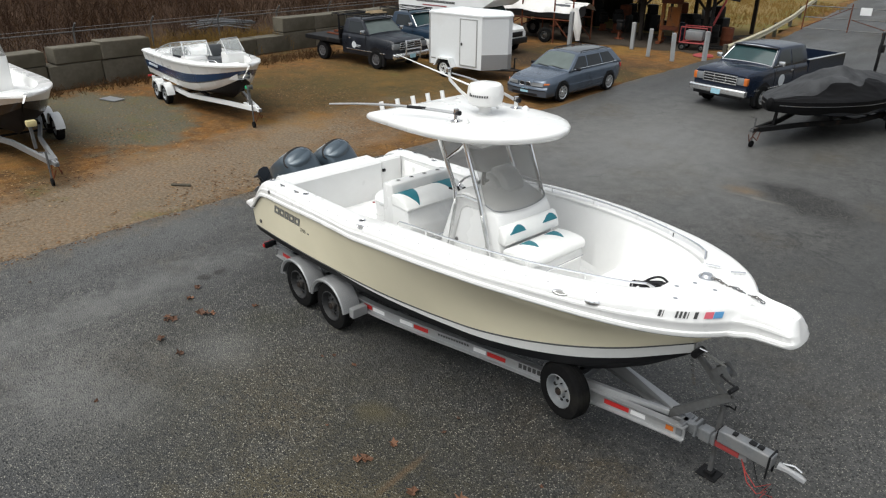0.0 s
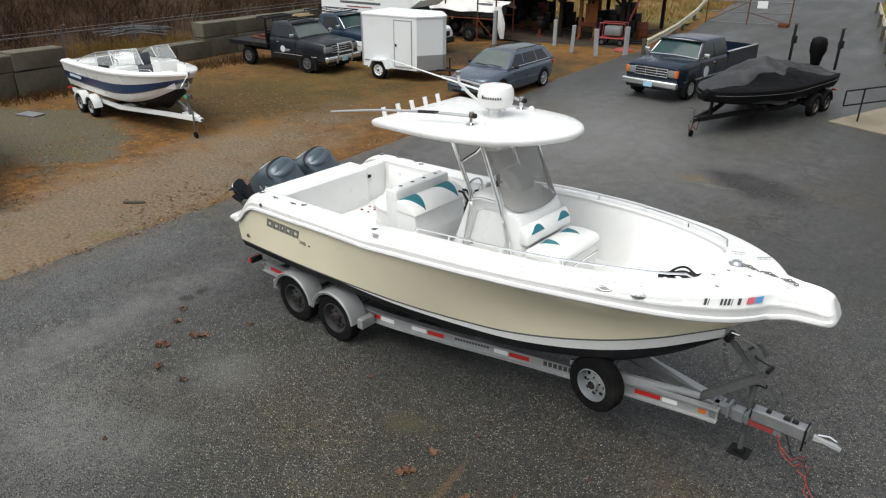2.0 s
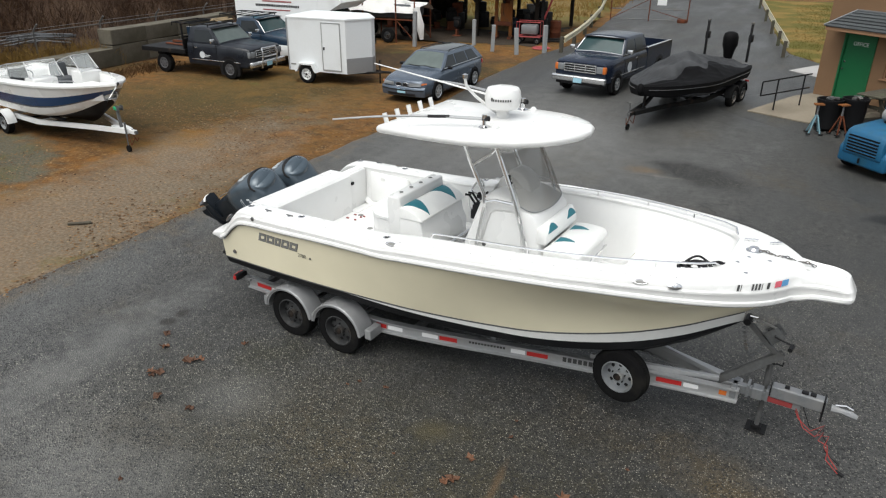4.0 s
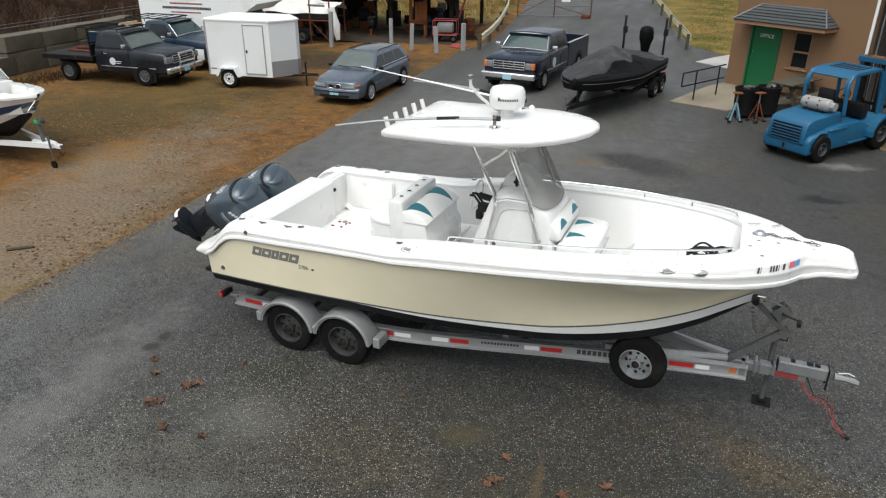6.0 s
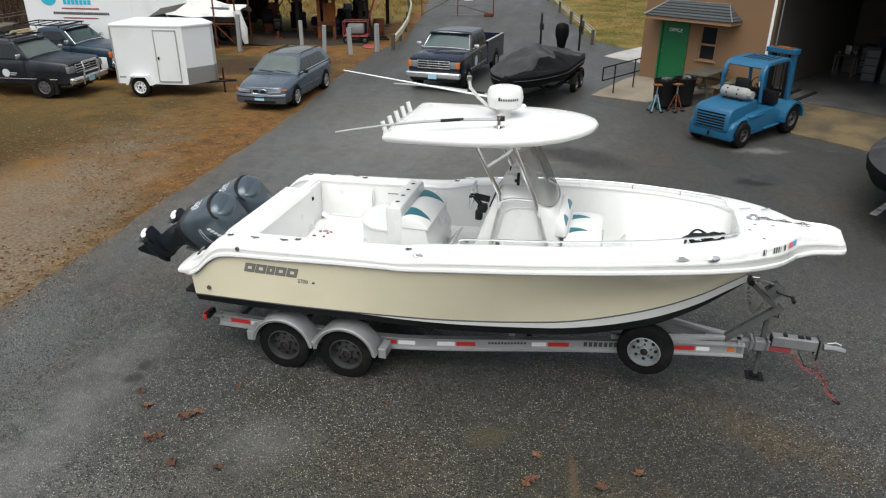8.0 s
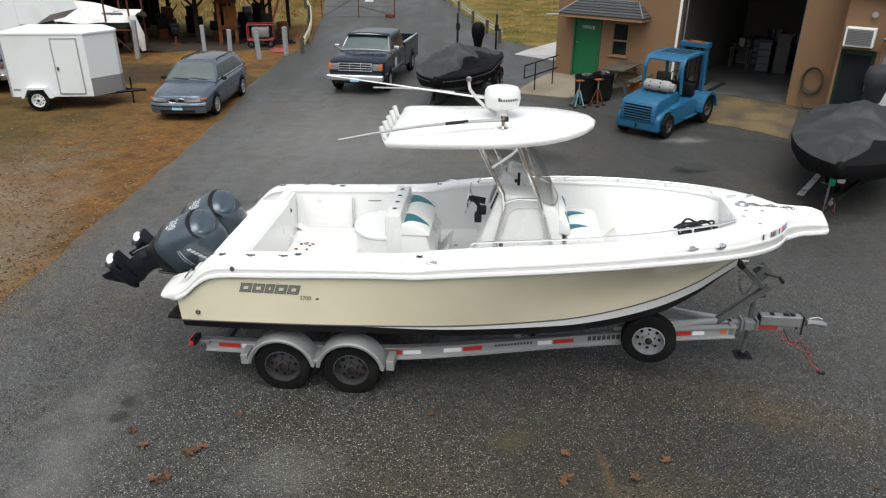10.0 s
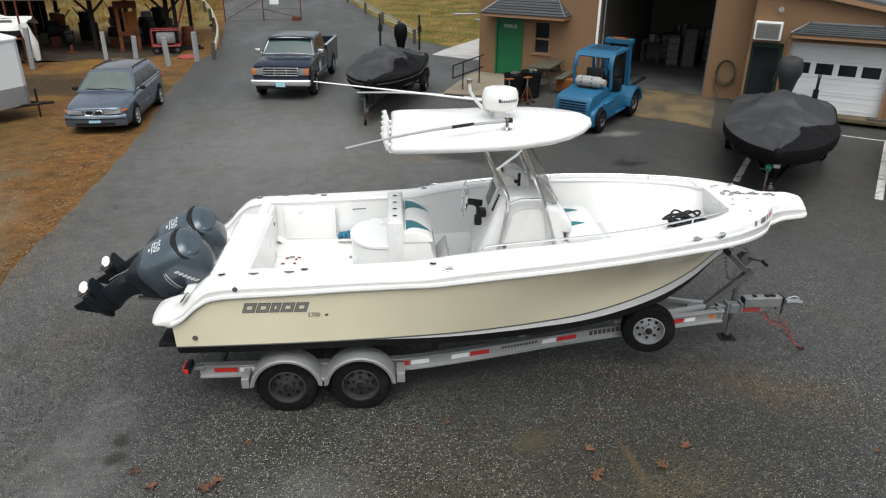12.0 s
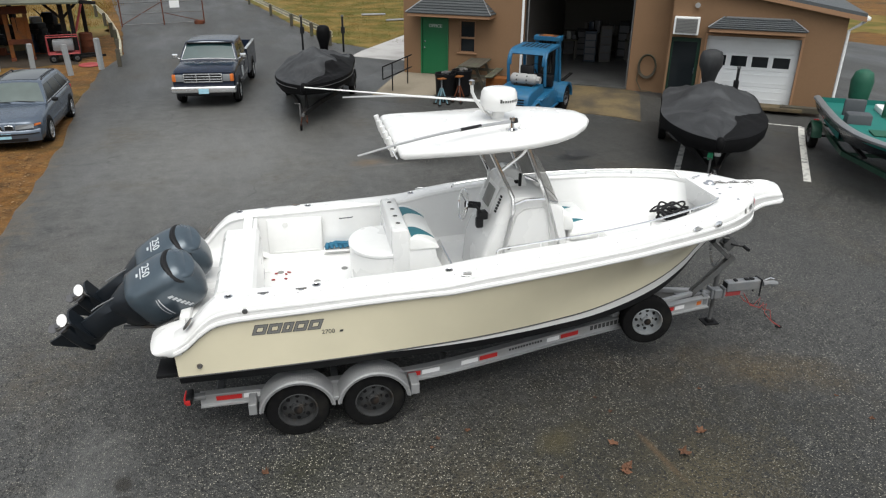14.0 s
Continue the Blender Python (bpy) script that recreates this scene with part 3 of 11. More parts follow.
def tube(bm, pts, r, n=8, cap=True, closed=False, mi=0):
    """A round bar along points; r is one radius or one for each point."""
    pts = [Vector(p) for p in pts]
    rs = r if isinstance(r, (list, tuple)) else [r] * len(pts)
    rings, nrm = [], None
    for i, p in enumerate(pts):
        a = pts[(i - 1) % len(pts)] if i or closed else p
        b = pts[(i + 1) % len(pts)] if i + 1 < len(pts) or closed else p
        d = (b - a).normalized()
        if nrm is None:
            nrm = d.orthogonal().normalized()
        nrm = (nrm - d * nrm.dot(d)).normalized()
        w = d.cross(nrm)
        rings.append([p + (nrm * math.cos(2 * math.pi * k / n) + w * math.sin(2 * math.pi * k / n)) * rs[i] for k in range(n)])
    if closed:
        rings.append(rings[0])
        rows = [[bm.verts.new(q) for q in ring] for ring in rings[:-1]]
        rows.append(rows[0])
        for a, b in zip(rows, rows[1:]):
            for k in range(n):
                bm.faces.new([a[k], a[(k + 1) % n], b[(k + 1) % n], b[k]]).material_index = mi
    else:
        loft(bm, rings, True, (cap, cap), mi)
    return bm


def tubes(*rows):
    bm = bmesh.new()
    for pts, r in rows:
        tube(bm, pts, r)
    return bm


def lathe(bm, profile, n=24, at=(0, 0, 0), axis="z", mi=0, cap=True):
    """Turns (radius, height) pairs round an axis."""
    rings = []
    for r, h in profile:
        ring = []
        for k in range(n):
            a = 2 * math.pi * k / n
            x, y = r * math.cos(a), r * math.sin(a)
            p = {"z": (x, y, h), "y": (x, h, y), "x": (h, x, y)}[axis]
            ring.append(Vector(at) + Vector(p))
        rings.append(ring)
    loft(bm, rings, True, (cap, cap), mi)
    return bm


def prism(bm, poly, lo, hi, plane="xz", mi=0):
    """Extrudes a polygon of the plane between lo and hi along the third axis."""
    def place(p, h):
        return {"xz": (p[0], h, p[1]), "xy": (p[0], p[1], h), "yz": (h, p[0], p[1])}[plane]
    loft(bm, [[Vector(place(p, lo)) for p in poly], [Vector(place(p, hi)) for p in poly]], True, (True, True), mi)
    return bm


def arc(cx, cy, r, a0, a1, n=8, k=1.0):
    return [(cx + r * math.cos(radians(a0 + (a1 - a0) * i / n)), cy + k * r * math.sin(radians(a0 + (a1 - a0) * i / n))) for i in range(n + 1)]


def table(xs, ys):
    """A smooth curve through a short table."""
    n = len(xs)
    ms = []
    for i in range(n):
        a, b = max(0, i - 1), min(n - 1, i + 1)
        ms.append((ys[b] - ys[a]) / (xs[b] - xs[a]))

    def at(x):
        if x <= xs[0]:
            return ys[0]
        if x >= xs[-1]:
            return ys[-1]
        i = max(k for k in range(n - 1) if xs[k] <= x)
        h = xs[i + 1] - xs[i]
        s = (x - xs[i]) / h
        return ((1 + 2 * s) * (1 - s) ** 2 * ys[i] + s * (1 - s) ** 2 * h * ms[i] + s * s * (3 - 2 * s) * ys[i + 1] + s * s * (s - 1) * h * ms[i + 1])
    return at


def soften(bm, offset, segments=2, angle=35):
    """Rounds every edge sharper than the angle."""
    bmesh.ops.recalc_face_normals(bm, faces=bm.faces)
    es = [e for e in bm.edges if len(e.link_faces) == 2 and e.calc_face_angle(0) > radians(angle)]
    bmesh.ops.bevel(bm, geom=es, offset=offset, segments=segments, affect="EDGES", profile=0.5, clamp_overlap=True)
    return bm


def steps(a, b, n):
    return [a + (b - a) * i / n for i in range(n + 1)]


def wheel(parent, name, c, r, w, rim, rim_label="", rim_r=0.56, spokes=8, side=-1, dish=1.0):
    """A road wheel, its axle along y: tyre, with the rim as its part. side: where the rim's face looks."""
    bm = bmesh.new()
    h = w / 2
    lathe(bm, [(r * rim_r, -h * 0.9), (r * 0.80, -h), (r * 0.95, -h * 0.86), (r, -h * 0.6), (r, -h * 0.25), (r * 0.985, -h * 0.22), (r * 0.985, -h * 0.12),
               (r, -h * 0.1), (r, h * 0.1), (r * 0.985, h * 0.12), (r * 0.985, h * 0.22), (r, h * 0.25), (r, h * 0.6), (r * 0.95, h * 0.86), (r * 0.80, h), (r * rim_r, h * 0.9)],
          28, (0, 0, 0), "y", cap=False)
    t = part(name, bm, M["rubber"], parent)
    t.location = c
    bm = bmesh.new()
    q = r * rim_r
    s = side

    def at(v):
        return s * h * (0.92 - (0.92 - v) * dish)
    lathe(bm, [(q * 1.02, at(0.92)), (q * 0.96, at(0.96)), (q * 0.93, at(0.7)), (q * 0.88, at(0.10)), (q * 0.82, at(0.14)), (q * 0.5, at(0.36)), (q * 0.34, at(0.42)),
               (q * 0.32, at(0.85)), (q * 0.10, at(0.92)), (0.001, at(0.92))], 24, (0, 0, 0), "y", cap=False)
    lathe(bm, [(q * 1.0, -s * h * 0.8), (q * 0.9, -s * h * 0.4), (0.001, -s * h * 0.4)], 20, (0, 0, 0), "y", cap=False)
    rm = part("rim", bm, rim, t, rim_label)
    for k in range(spokes):
        a = 2 * math.pi * k / spokes
        hb = bmesh.new()
        lathe(hb, [(q * 0.115, -s * 0.004), (q * 0.105, s * 0.007), (0.001, s * 0.007)], 10, (q * 0.67 * math.cos(a), at(0.25), q * 0.67 * math.sin(a)), "y")
        part("rim_hole", hb, M["blackpl"], t)
    hb = bmesh.new()
    lathe(hb, [(q * 0.24, at(0.84)), (q * 0.22, at(1.0)), (q * 0.12, at(1.05)), (0.001, at(1.05))], 14, (0, 0, 0), "y")
    for k in range(5):
        a = 2 * math.pi * (k + 0.3) / 5
        lathe(hb, [(q * 0.045, at(0.38)), (q * 0.045, at(0.6)), (0.001, at(0.62))], 6, (q * 0.42 * math.cos(a), 0, q * 0.42 * math.sin(a)), "y")
    part("hub", hb, M["blacksteel"] if dish > 0.5 else rim, t)
    return t


def text_part(name, words, size, m, material, parent, extrude=0.001):
    """Flat lettering in Blender's own font, as a mesh."""
    cu = bpy.data.curves.new(name, "FONT")
    cu.body, cu.size, cu.extrude = words, size, extrude
    cu.align_x, cu.align_y = "CENTER", "CENTER"
    tmp = bpy.data.objects.new(name, cu)
    scene.collection.objects.link(tmp)
    dg = bpy.context.evaluated_depsgraph_get()
    me = bpy.data.meshes.new_from_object(tmp.evaluated_get(dg))
    bpy.data.objects.remove(tmp)
    bpy.data.curves.remove(cu)
    me.materials.clear()
    me.materials.append(material)
    ob = new(name, me)
    ob.parent = parent
    ob.matrix_local = m
    return ob


# ---- ground ----
def sheet(name, poly, z, material, thick=0.0, wobble=0.0, step=0.6, seed=1):
    """A flat piece of ground with an uneven edge."""
    rnd = random.Random(seed)
    pts = []
    for (x0, y0), (x1, y1) in zip(poly, poly[1:] + poly[:1]):
        n = max(1, int(math.hypot(x1 - x0, y1 - y0) / step)) if wobble else 1
        for i in range(n):
            s = i / n
            w = wobble if i else wobble * 0.3
            pts.append((x0 + (x1 - x0) * s + rnd.uniform(-w, w), y0 + (y1 - y0) * s + rnd.uniform(-w, w)))
    bm = bmesh.new()
    vs = [bm.verts.new((x, y, z)) for x, y in pts]
    top = bm.faces.new(vs)
    if thick:
        low = [bm.verts.new((x, y, z - thick)) for x, y in pts]
        for i in range(len(vs)):
            j = (i + 1) % len(vs)
            bm.faces.new([vs[i], vs[j], low[j], low[i]])
    bmesh.ops.triangulate(bm, faces=[top])
    return bm


bm = sheet("ground", [(-700, -700), (700, -700), (700, 700), (-700, 700)], 0.0, None)
solid("ground", bm, M["dirt"], "leaf-strewn brown dirt with tyre tracks", "ground", kind="structure")
yard = [(-12.0, -60), (-12.1, 3), (-12.0, 8), (-11.75, 14), (-11.6, 20), (-11.9, 25), (-11.75, 31), (-11.2, 34.5), (-11.6, 40), (-12.6, 50), (-14.5, 66), (-17, 90),
        (-4.5, 90), (-4.2, 62), (-3.0, 50), (-2.2, 41), (-1.5, 36), (0.2, 33), (3.5, 31.4), (24.6, 31), (26.0, 26), (27.5, 10), (29, -60)]
solid("asphalt_yard", sheet("asphalt", yard, 0.025, None, 0.05, 0.05, 0.6), M["asphalt"], "damp dark asphalt with pale aggregate and brown stains", "asphalt", kind="structure", smooth=None)
solid("grass_verge", sheet("verge", [(-2.25, 41), (-3.05, 50), (-4.2, 64), (30, 70), (30, 32), (3.6, 31.5), (0.25, 33.1), (-1.4, 36)], 0.018, None, 0, 0.15, 0.5, 5), M["grass"],
      "thin green and straw grass beside the driveway", "grass", kind="structure")
solid("far_verge", sheet("far", [(28.2, 36), (29.6, 31), (30.8, 24), (31, 5), (44, 5), (41, 30), (36, 44), (27, 46)], 0.012, None, 0, 0.3, 0.6, 9), M["grass"],
      "thin green and straw grass beyond the yard", "grass", kind="structure")
solid("dry_field", sheet("field", [(-12.4, 42), (-14.5, 60), (-18, 95), (-70, 95), (-70, 40), (-30, 38), (-16, 37)], 0.014, None, 0, 0.3, 0.8, 6), M["drygrass"],
      "dry yellow field grass behind the shed", "grass", kind="structure")
solid("oily_ground", sheet("oil", [(-12.9, 32.6), (-13.2, 41), (-24.5, 41.5), (-25, 33), (-20, 31.6), (-16, 32.2)], 0.012, None, 0, 0.3, 0.4, 7), M["oilydirt"],
      "black oily dirt below the shed", "ground", kind="structure")
solid("concrete_walk", sheet("walk", [(-1.4, 31.4), (0.1, 29.9), (1.2, 29.4), (5, 33), (3.5, 38.5), (2.7, 37.4), (-0.6, 32.8)], 0.045, None, 0.04), M["walkconcrete"],
      "pale grey concrete walk beside the building", "pavement", kind="structure", smooth=None)


# ---- hillside with brush ----
bm = bmesh.new()
rnd = random.Random(11)
rows = []
for i in range(16):
    row = []
    for j in range(40):
        x, y = -26.4 - i * 3.0, -20 + j * 2.2
        z = -0.05 + min(1.0, i * 0.9) + max(0, i - 2) * 0.75 + noise.noise(Vector((x * 0.2, y * 0.2, 0))) * (0.5 if i > 1 else 0.1)
        row.append(bm.verts.new((x + rnd.uniform(-0.3, 0.3), y, z)))
    rows.append(row)
for a, b in zip(rows, rows[1:]):
    for k in range(39):
        bm.faces.new([a[k], a[k + 1], b[k + 1], b[k]])
solid("hillside", bm, M["brush"], "brown hillside of leaf litter behind the fence", "hillside", kind="structure")


def hill_z(x, y):
    i = (-26.4 - x) / 3.0
    return -0.05 + min(1.0, max(0, i) * 0.9) + max(0, i - 2) * 0.75


def stalks(name, count, region, height, material, label, lean=0.35, radius=0.008, seed=5, fork=3, clump=7, base=None, category="brush"):
    """Many thin forked stalks as one object."""
    rnd = random.Random(seed)
    vs, fs = [], []

    def spike(p, q, r):
        d = (q - p).normalized()
        a = d.orthogonal().normalized() * r
        b = d.cross(a)
        k = len(vs)
        vs.extend([p + a, p - a * 0.5 + b * 0.87, p - a * 0.5 - b * 0.87, q])
        fs.extend([(k, k + 1, k + 3), (k + 1, k + 2, k + 3), (k + 2, k, k + 3)])
    for _ in range(count):
        cx, cy = rnd.uniform(*region[0]), rnd.uniform(*region[1])
        for _ in range(clump):
            x, y = cx + rnd.gauss(0, 0.25), cy + rnd.gauss(0, 0.25)
            p = Vector((x, y, base(x, y) if base else 0.0))
            h = height * rnd.uniform(0.45, 1.1)
            q = p + Vector((rnd.gauss(0, lean) * h, rnd.gauss(0, lean) * h, h))
            spike(p, q, radius)
            for _ in range(fork):
                s = rnd.uniform(0.3, 0.85)
                o = p.lerp(q, s)
                spike(o, o + Vector((rnd.gauss(0, 0.5), rnd.gauss(0, 0.5), rnd.uniform(0.2, 0.8))) * h * 0.4, radius * 0.55)
    me = bpy.data.meshes.new(name)
    me.from_pydata([tuple(v) for v in vs], [], fs)
    me.materials.append(material)
    return tagged(new(name, me), label, category, kind="stuff")


stalks("bare_brush", 1500, ((-46, -27.8), (-12, 42)), 1.9, M["twig"], "dense bare brown brush on the hillside", base=hill_z, radius=0.012)
stalks("brush_tips", 500, ((-40, -28.2), (-12, 40)), 1.2, M["rustystem"], "dry rusty stems among the brush", base=hill_z, radius=0.01, seed=8)
stalks("yellow_brush", 140, ((-28.2, -26.8), (13, 20)), 0.75, M["straw"], "yellow dry weeds along the fence foot", base=hill_z, radius=0.014, seed=9, clump=9)
stalks("wall_weeds", 260, ((-25.2, -24.2), (4, 21)), 0.30, M["rustystem"], "dead weeds along the block wall", radius=0.012, seed=10, lean=0.6)
stalks("field_grass", 1300, ((-40, -13.5), (43, 62)), 0.35, M["straw"], "tall dry field grass", radius=0.02, seed=12, fork=1)
stalks("verge_grass", 2600, ((-1.4, 9), (35, 62)), 0.09, M["grass"], "short rough grass tufts", radius=0.015, seed=13, fork=1, lean=0.6)

# ---- block wall ----
wall = thing("block_wall", pose(-25.2, 4, 0), "weathered precast concrete block retaining wall", "retaining wall", kind="structure")
rnd = random.Random(3)


def precast_block(x, y, z, l, h, d=0.75, turn=90.0):
    bm = bmesh.new()
    box(bm, (0, 0, h / 2), (l - 0.03, d, h - 0.02), 0.03)
    for v in bm.verts:
        v.co += Vector((rnd.uniform(-0.012, 0.012), rnd.uniform(-0.012, 0.012), rnd.uniform(-0.012, 0.012)))
    b = part("concrete_block", bm, M["greyconcrete"], wall, smooth=None)
    b.matrix_local = wall.matrix_world.inverted() @ pose(x, y, z, 0, rnd.uniform(-1, 1), turn)


for k in range(5):
    y = 4.6 + 1.82 * k
    precast_block(-25.6 + 0.03 * k, y, 0, 1.82, 0.85)
    precast_block(-25.65 + 0.05 * k, y + 0.25 * (k % 2), 0.85, 1.82, (0.42, 0.45, 0.48, 0.55, 0.62)[k])
for k in range(4):
    precast_block(-26.55 - 0.1 * k, 13.6 + 1.84 * k, 0, 1.84, 0.72, turn=93)
for k in range(4):
    precast_block(-26.9 + 0.02 * k, 20.6 + 1.83 * k, 0, 1.83, 0.8)
    precast_block(-26.9, 20.6 + 1.83 * k, 0.8, 1.83, 0.62)

# ---- chain-link fence ----
fence = thing("chain_link_fence", pose(-27.9, 0, -0.2), "grey chain-link fence with barbed-wire arms", "fence", kind="structure")
for k in range(15):
    y = -4 + 3.05 * k
    bm = tubes(([(0, y, -0.3), (0, y, 1.75), (0.30, y, 2.05)], 0.035))
    part("fence_post", bm, M["wire"], fence)
part("top_rail", tubes(([(0, -4, 1.72), (0, 39, 1.72)], 0.022)), M["wire"], fence)
for k in range(1):
    part("barbed_wire", tubes(([(0.12 + 0.15 * k, -4, 1.87 + 0.15 * k), (0.12 + 0.15 * k, 39, 1.87 + 0.15 * k)], 0.006)), M["galv"], fence)
vs, fs = [], []
for k in range(270):
    for s in (1, -1):
        y0 = -4 + 0.16 * k
        y1 = y0 + 1.7 * s
        if -4 <= y1 <= 39:
            i = len(vs)
            vs.extend([(0, y0, 0), (0, y0 + 0.006, 0), (0, y1 + 0.006, 1.7), (0, y1, 1.7)])
            fs.append((i, i + 1, i + 2, i + 3))
me = bpy.data.meshes.new("chain_mesh")
me.from_pydata(vs, [], fs)
me.materials.append(M["wire"])
ob = new("chain_mesh", me)
ob.parent = fence
ob["kind"] = "stuff"

# ---- ground rising to the workshop ----
def clamp(a):
    return max(0.0, min(1.0, a))


def rise(x, y):
    """Height of the asphalt that climbs to the workshop's floor."""
    dx, dy = (x - 5.925) / 0.937, (y - 20.15) / 0.937
    c, d = math.cos(radians(39)), math.sin(radians(39))
    u, v = dx * c - dy * d, dx * d + dy * c
    foot = -4.2 + 1.1 * clamp(u / 1.5)
    return 0.335 * clamp((u + 11) / 2.25) * clamp((v - foot) / (-0.9 - foot)) * clamp((9.2 - u) / 2.2) * (clamp((2.5 - v) / 1.5) if u < -8.75 else 1.0)


def draped(poly, lift, thick=0.0):
    """A sheet that lies on the rising ground."""
    bm = bmesh.new()
    f = bm.faces.new([bm.verts.new((x, y, 0)) for x, y in poly])
    bmesh.ops.triangulate(bm, faces=[f])
    for _ in range(4):
        bmesh.ops.subdivide_edges(bm, edges=bm.edges[:], cuts=1, use_grid_fill=True)
    for v in bm.verts:
        v.co.z = max(0.025, rise(v.co.x, v.co.y)) + lift
    if thick:
        r = bmesh.ops.extrude_face_region(bm, geom=bm.faces[:])
        for v in r["geom"]:
            if isinstance(v, bmesh.types.BMVert):
                v.co.z -= thick
    return bm


bm = bmesh.new()
spot = Matrix.Translation((5.925, 20.15, 0)) @ Matrix.Rotation(radians(-39), 4, "Z") @ Matrix.Scale(0.937, 4)
grid = []
for u in steps(-11.2, 9.4, 60):
    grid.append([bm.verts.new((spot @ Vector((u, v, 0))).xyz) for v in steps(-4.4, 2.6, 28)])
for col in grid:
    for v in col:
        h = rise(v.co.x, v.co.y)
        v.co.z = h if h > 0.03 else h - 0.02
for a, b in zip(grid, grid[1:]):
    for k in range(28):
        bm.faces.new([a[k], a[k + 1], b[k + 1], b[k]])
solid("asphalt_rise", bm, M["asphalt"], "damp dark asphalt sloping up to the workshop", "asphalt", kind="structure")

# ---- workshop building ----
BUILDING = pose(5.785, 20.15, 0.335, 0, 0, -39.0) @ Matrix.Scale(0.937, 4)
shop = thing("workshop_building", BUILDING, "tan stucco boat workshop with open bay and office", "building", kind="structure")


def wall_piece(name, x0, x1, z0, z1, y0, y1, material="stucco"):
    return part(name, boxes(((((x0 + x1) / 2), (y0 + y1) / 2, (z0 + z1) / 2), (x1 - x0, y1 - y0, z1 - z0))), M[material], shop, smooth=None)


for x0, x1, z0, z1 in ((-8.75, -7.97, 0, 4.6), (-7.97, -6.90, 2.18, 4.6), (-6.90, -6.41, 0, 4.6), (-6.41, -5.77, 0, 0.95), (-6.41, -5.77, 2.15, 4.6), (-5.77, -3.9, 0, 4.6),
                       (-3.9, 0.07, 4.2, 4.6), (0.07, 1.38, 0, 4.6)):
    wall_piece("wall", x0, x1, z0, z1, 0, 0.28)
wall_piece("wall", -8.75, -8.47, 0, 4.6, 0.28, 9)
wall_piece("foundation", -8.75, 6.60, -0.40, -0.025, 0.01, 9.24)
wall_piece("foundation", 1.41, 6.60, -0.40, -0.005, -0.92, 0.0)
# garage wing, one step nearer
for x0, x1, z0, z1 in ((1.40, 1.47, 0, 2.09), (1.40, 2.58, 2.09, 3.0), (2.42, 2.58, 0, 2.09), (2.58, 5.45, 2.19, 3.0), (5.45, 6.62, 0, 3.0)):
    wall_piece("wall", x0, x1, z0, z1, -0.93, -0.68)
bm = bmesh.new()
prism(bm, [(1.40, 3.0), (6.62, 3.0), (6.62, 3.06), (1.40, 3.95)], -0.93, -0.68)
part("gable", bm, M["stucco"], shop, smooth=None)
wall_piece("wall", 1.40, 1.60, 0, 3.9, -0.68, 0.0)
wall_piece("wall", 6.40, 6.62, 0, 3.0, -0.68, 9)
bm = bmesh.new()
prism(bm, [(1.2, 4.0), (7.05, 2.98), (7.05, 3.08), (1.2, 4.1)], -1.15, 9)
part("roof", bm, M["shingle"], shop, "dark shingle roof slope", smooth=None)
part("roof", boxes(((-3.7, 4.5, 4.7), (10.6, 9.6, 0.2))), M["shingle"], shop, smooth=None)
bm = bmesh.new()
prism(bm, [(1.2, 3.86), (7.05, 2.84), (7.05, 2.98), (1.2, 4.0)], -1.17, -1.12)
part("fascia", bm, M["stuccotrim"], shop, smooth=None)
part("downspout", tubes(([(7.12, -1.12, 2.95), (6.9, -1.0, 2.72), (6.68, -0.90, 2.55), (6.68, -0.90, 0.1)], 0.045)), M["whitepaint"], shop, "white downspout")
part("gutter", boxes(((7.1, 3.0, 2.93), (0.12, 8.3, 0.11), 0.02)), M["whitepaint"], shop)
part("bay_trim", boxes(((-3.93, -0.012, 2.1), (0.09, 0.05, 4.2), 0.01)), M["whitepaint"], shop, "white corner trim")
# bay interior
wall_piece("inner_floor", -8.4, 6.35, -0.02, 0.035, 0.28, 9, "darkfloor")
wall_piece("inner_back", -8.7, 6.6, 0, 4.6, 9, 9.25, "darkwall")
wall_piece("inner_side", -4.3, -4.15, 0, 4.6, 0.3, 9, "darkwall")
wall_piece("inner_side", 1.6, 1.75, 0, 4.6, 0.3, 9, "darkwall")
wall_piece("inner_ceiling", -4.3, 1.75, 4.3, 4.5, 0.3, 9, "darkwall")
part("door_track", tubes(([(-3.82, 0.36, 0), (-3.82, 0.36, 4.1), (-3.82, 3.0, 4.2)], 0.03), ([(0.0, 0.36, 0), (0.0, 0.36, 4.1), (0.0, 3.0, 4.2)], 0.03)), M["galv"], shop)
# office door
door = part("office_door", boxes(((-7.435, 0.06, 1.105), (1.03, 0.06, 2.13), 0.006)), M["greendoor"], shop, "green painted steel office door", smooth=None)
part("door_frame", boxes(((-7.98, 0.02, 1.1), (0.06, 0.12, 2.2)), ((-6.89, 0.02, 1.1), (0.06, 0.12, 2.2)), ((-7.435, 0.02, 2.21), (1.15, 0.12, 0.06))), M["greendoor"], shop, smooth=None)
part("knob", lathe(bmesh.new(), [(0.001, -0.09), (0.03, -0.085), (0.033, -0.05), (0.015, -0.04), (0.015, 0)], 12, (-7.85, 0.03, 1.05), "y"), M["chrome"], door)
part("deadbolt", lathe(bmesh.new(), [(0.001, -0.04), (0.03, -0.035), (0.03, 0)], 12, (-7.85, 0.03, 1.28), "y"), M["chrome"], door)
text_part("office_sign", "OFFICE", 0.17, pose(-7.42, 0.026, 1.88, 90, 0, 0), M["whitepaint"], door)
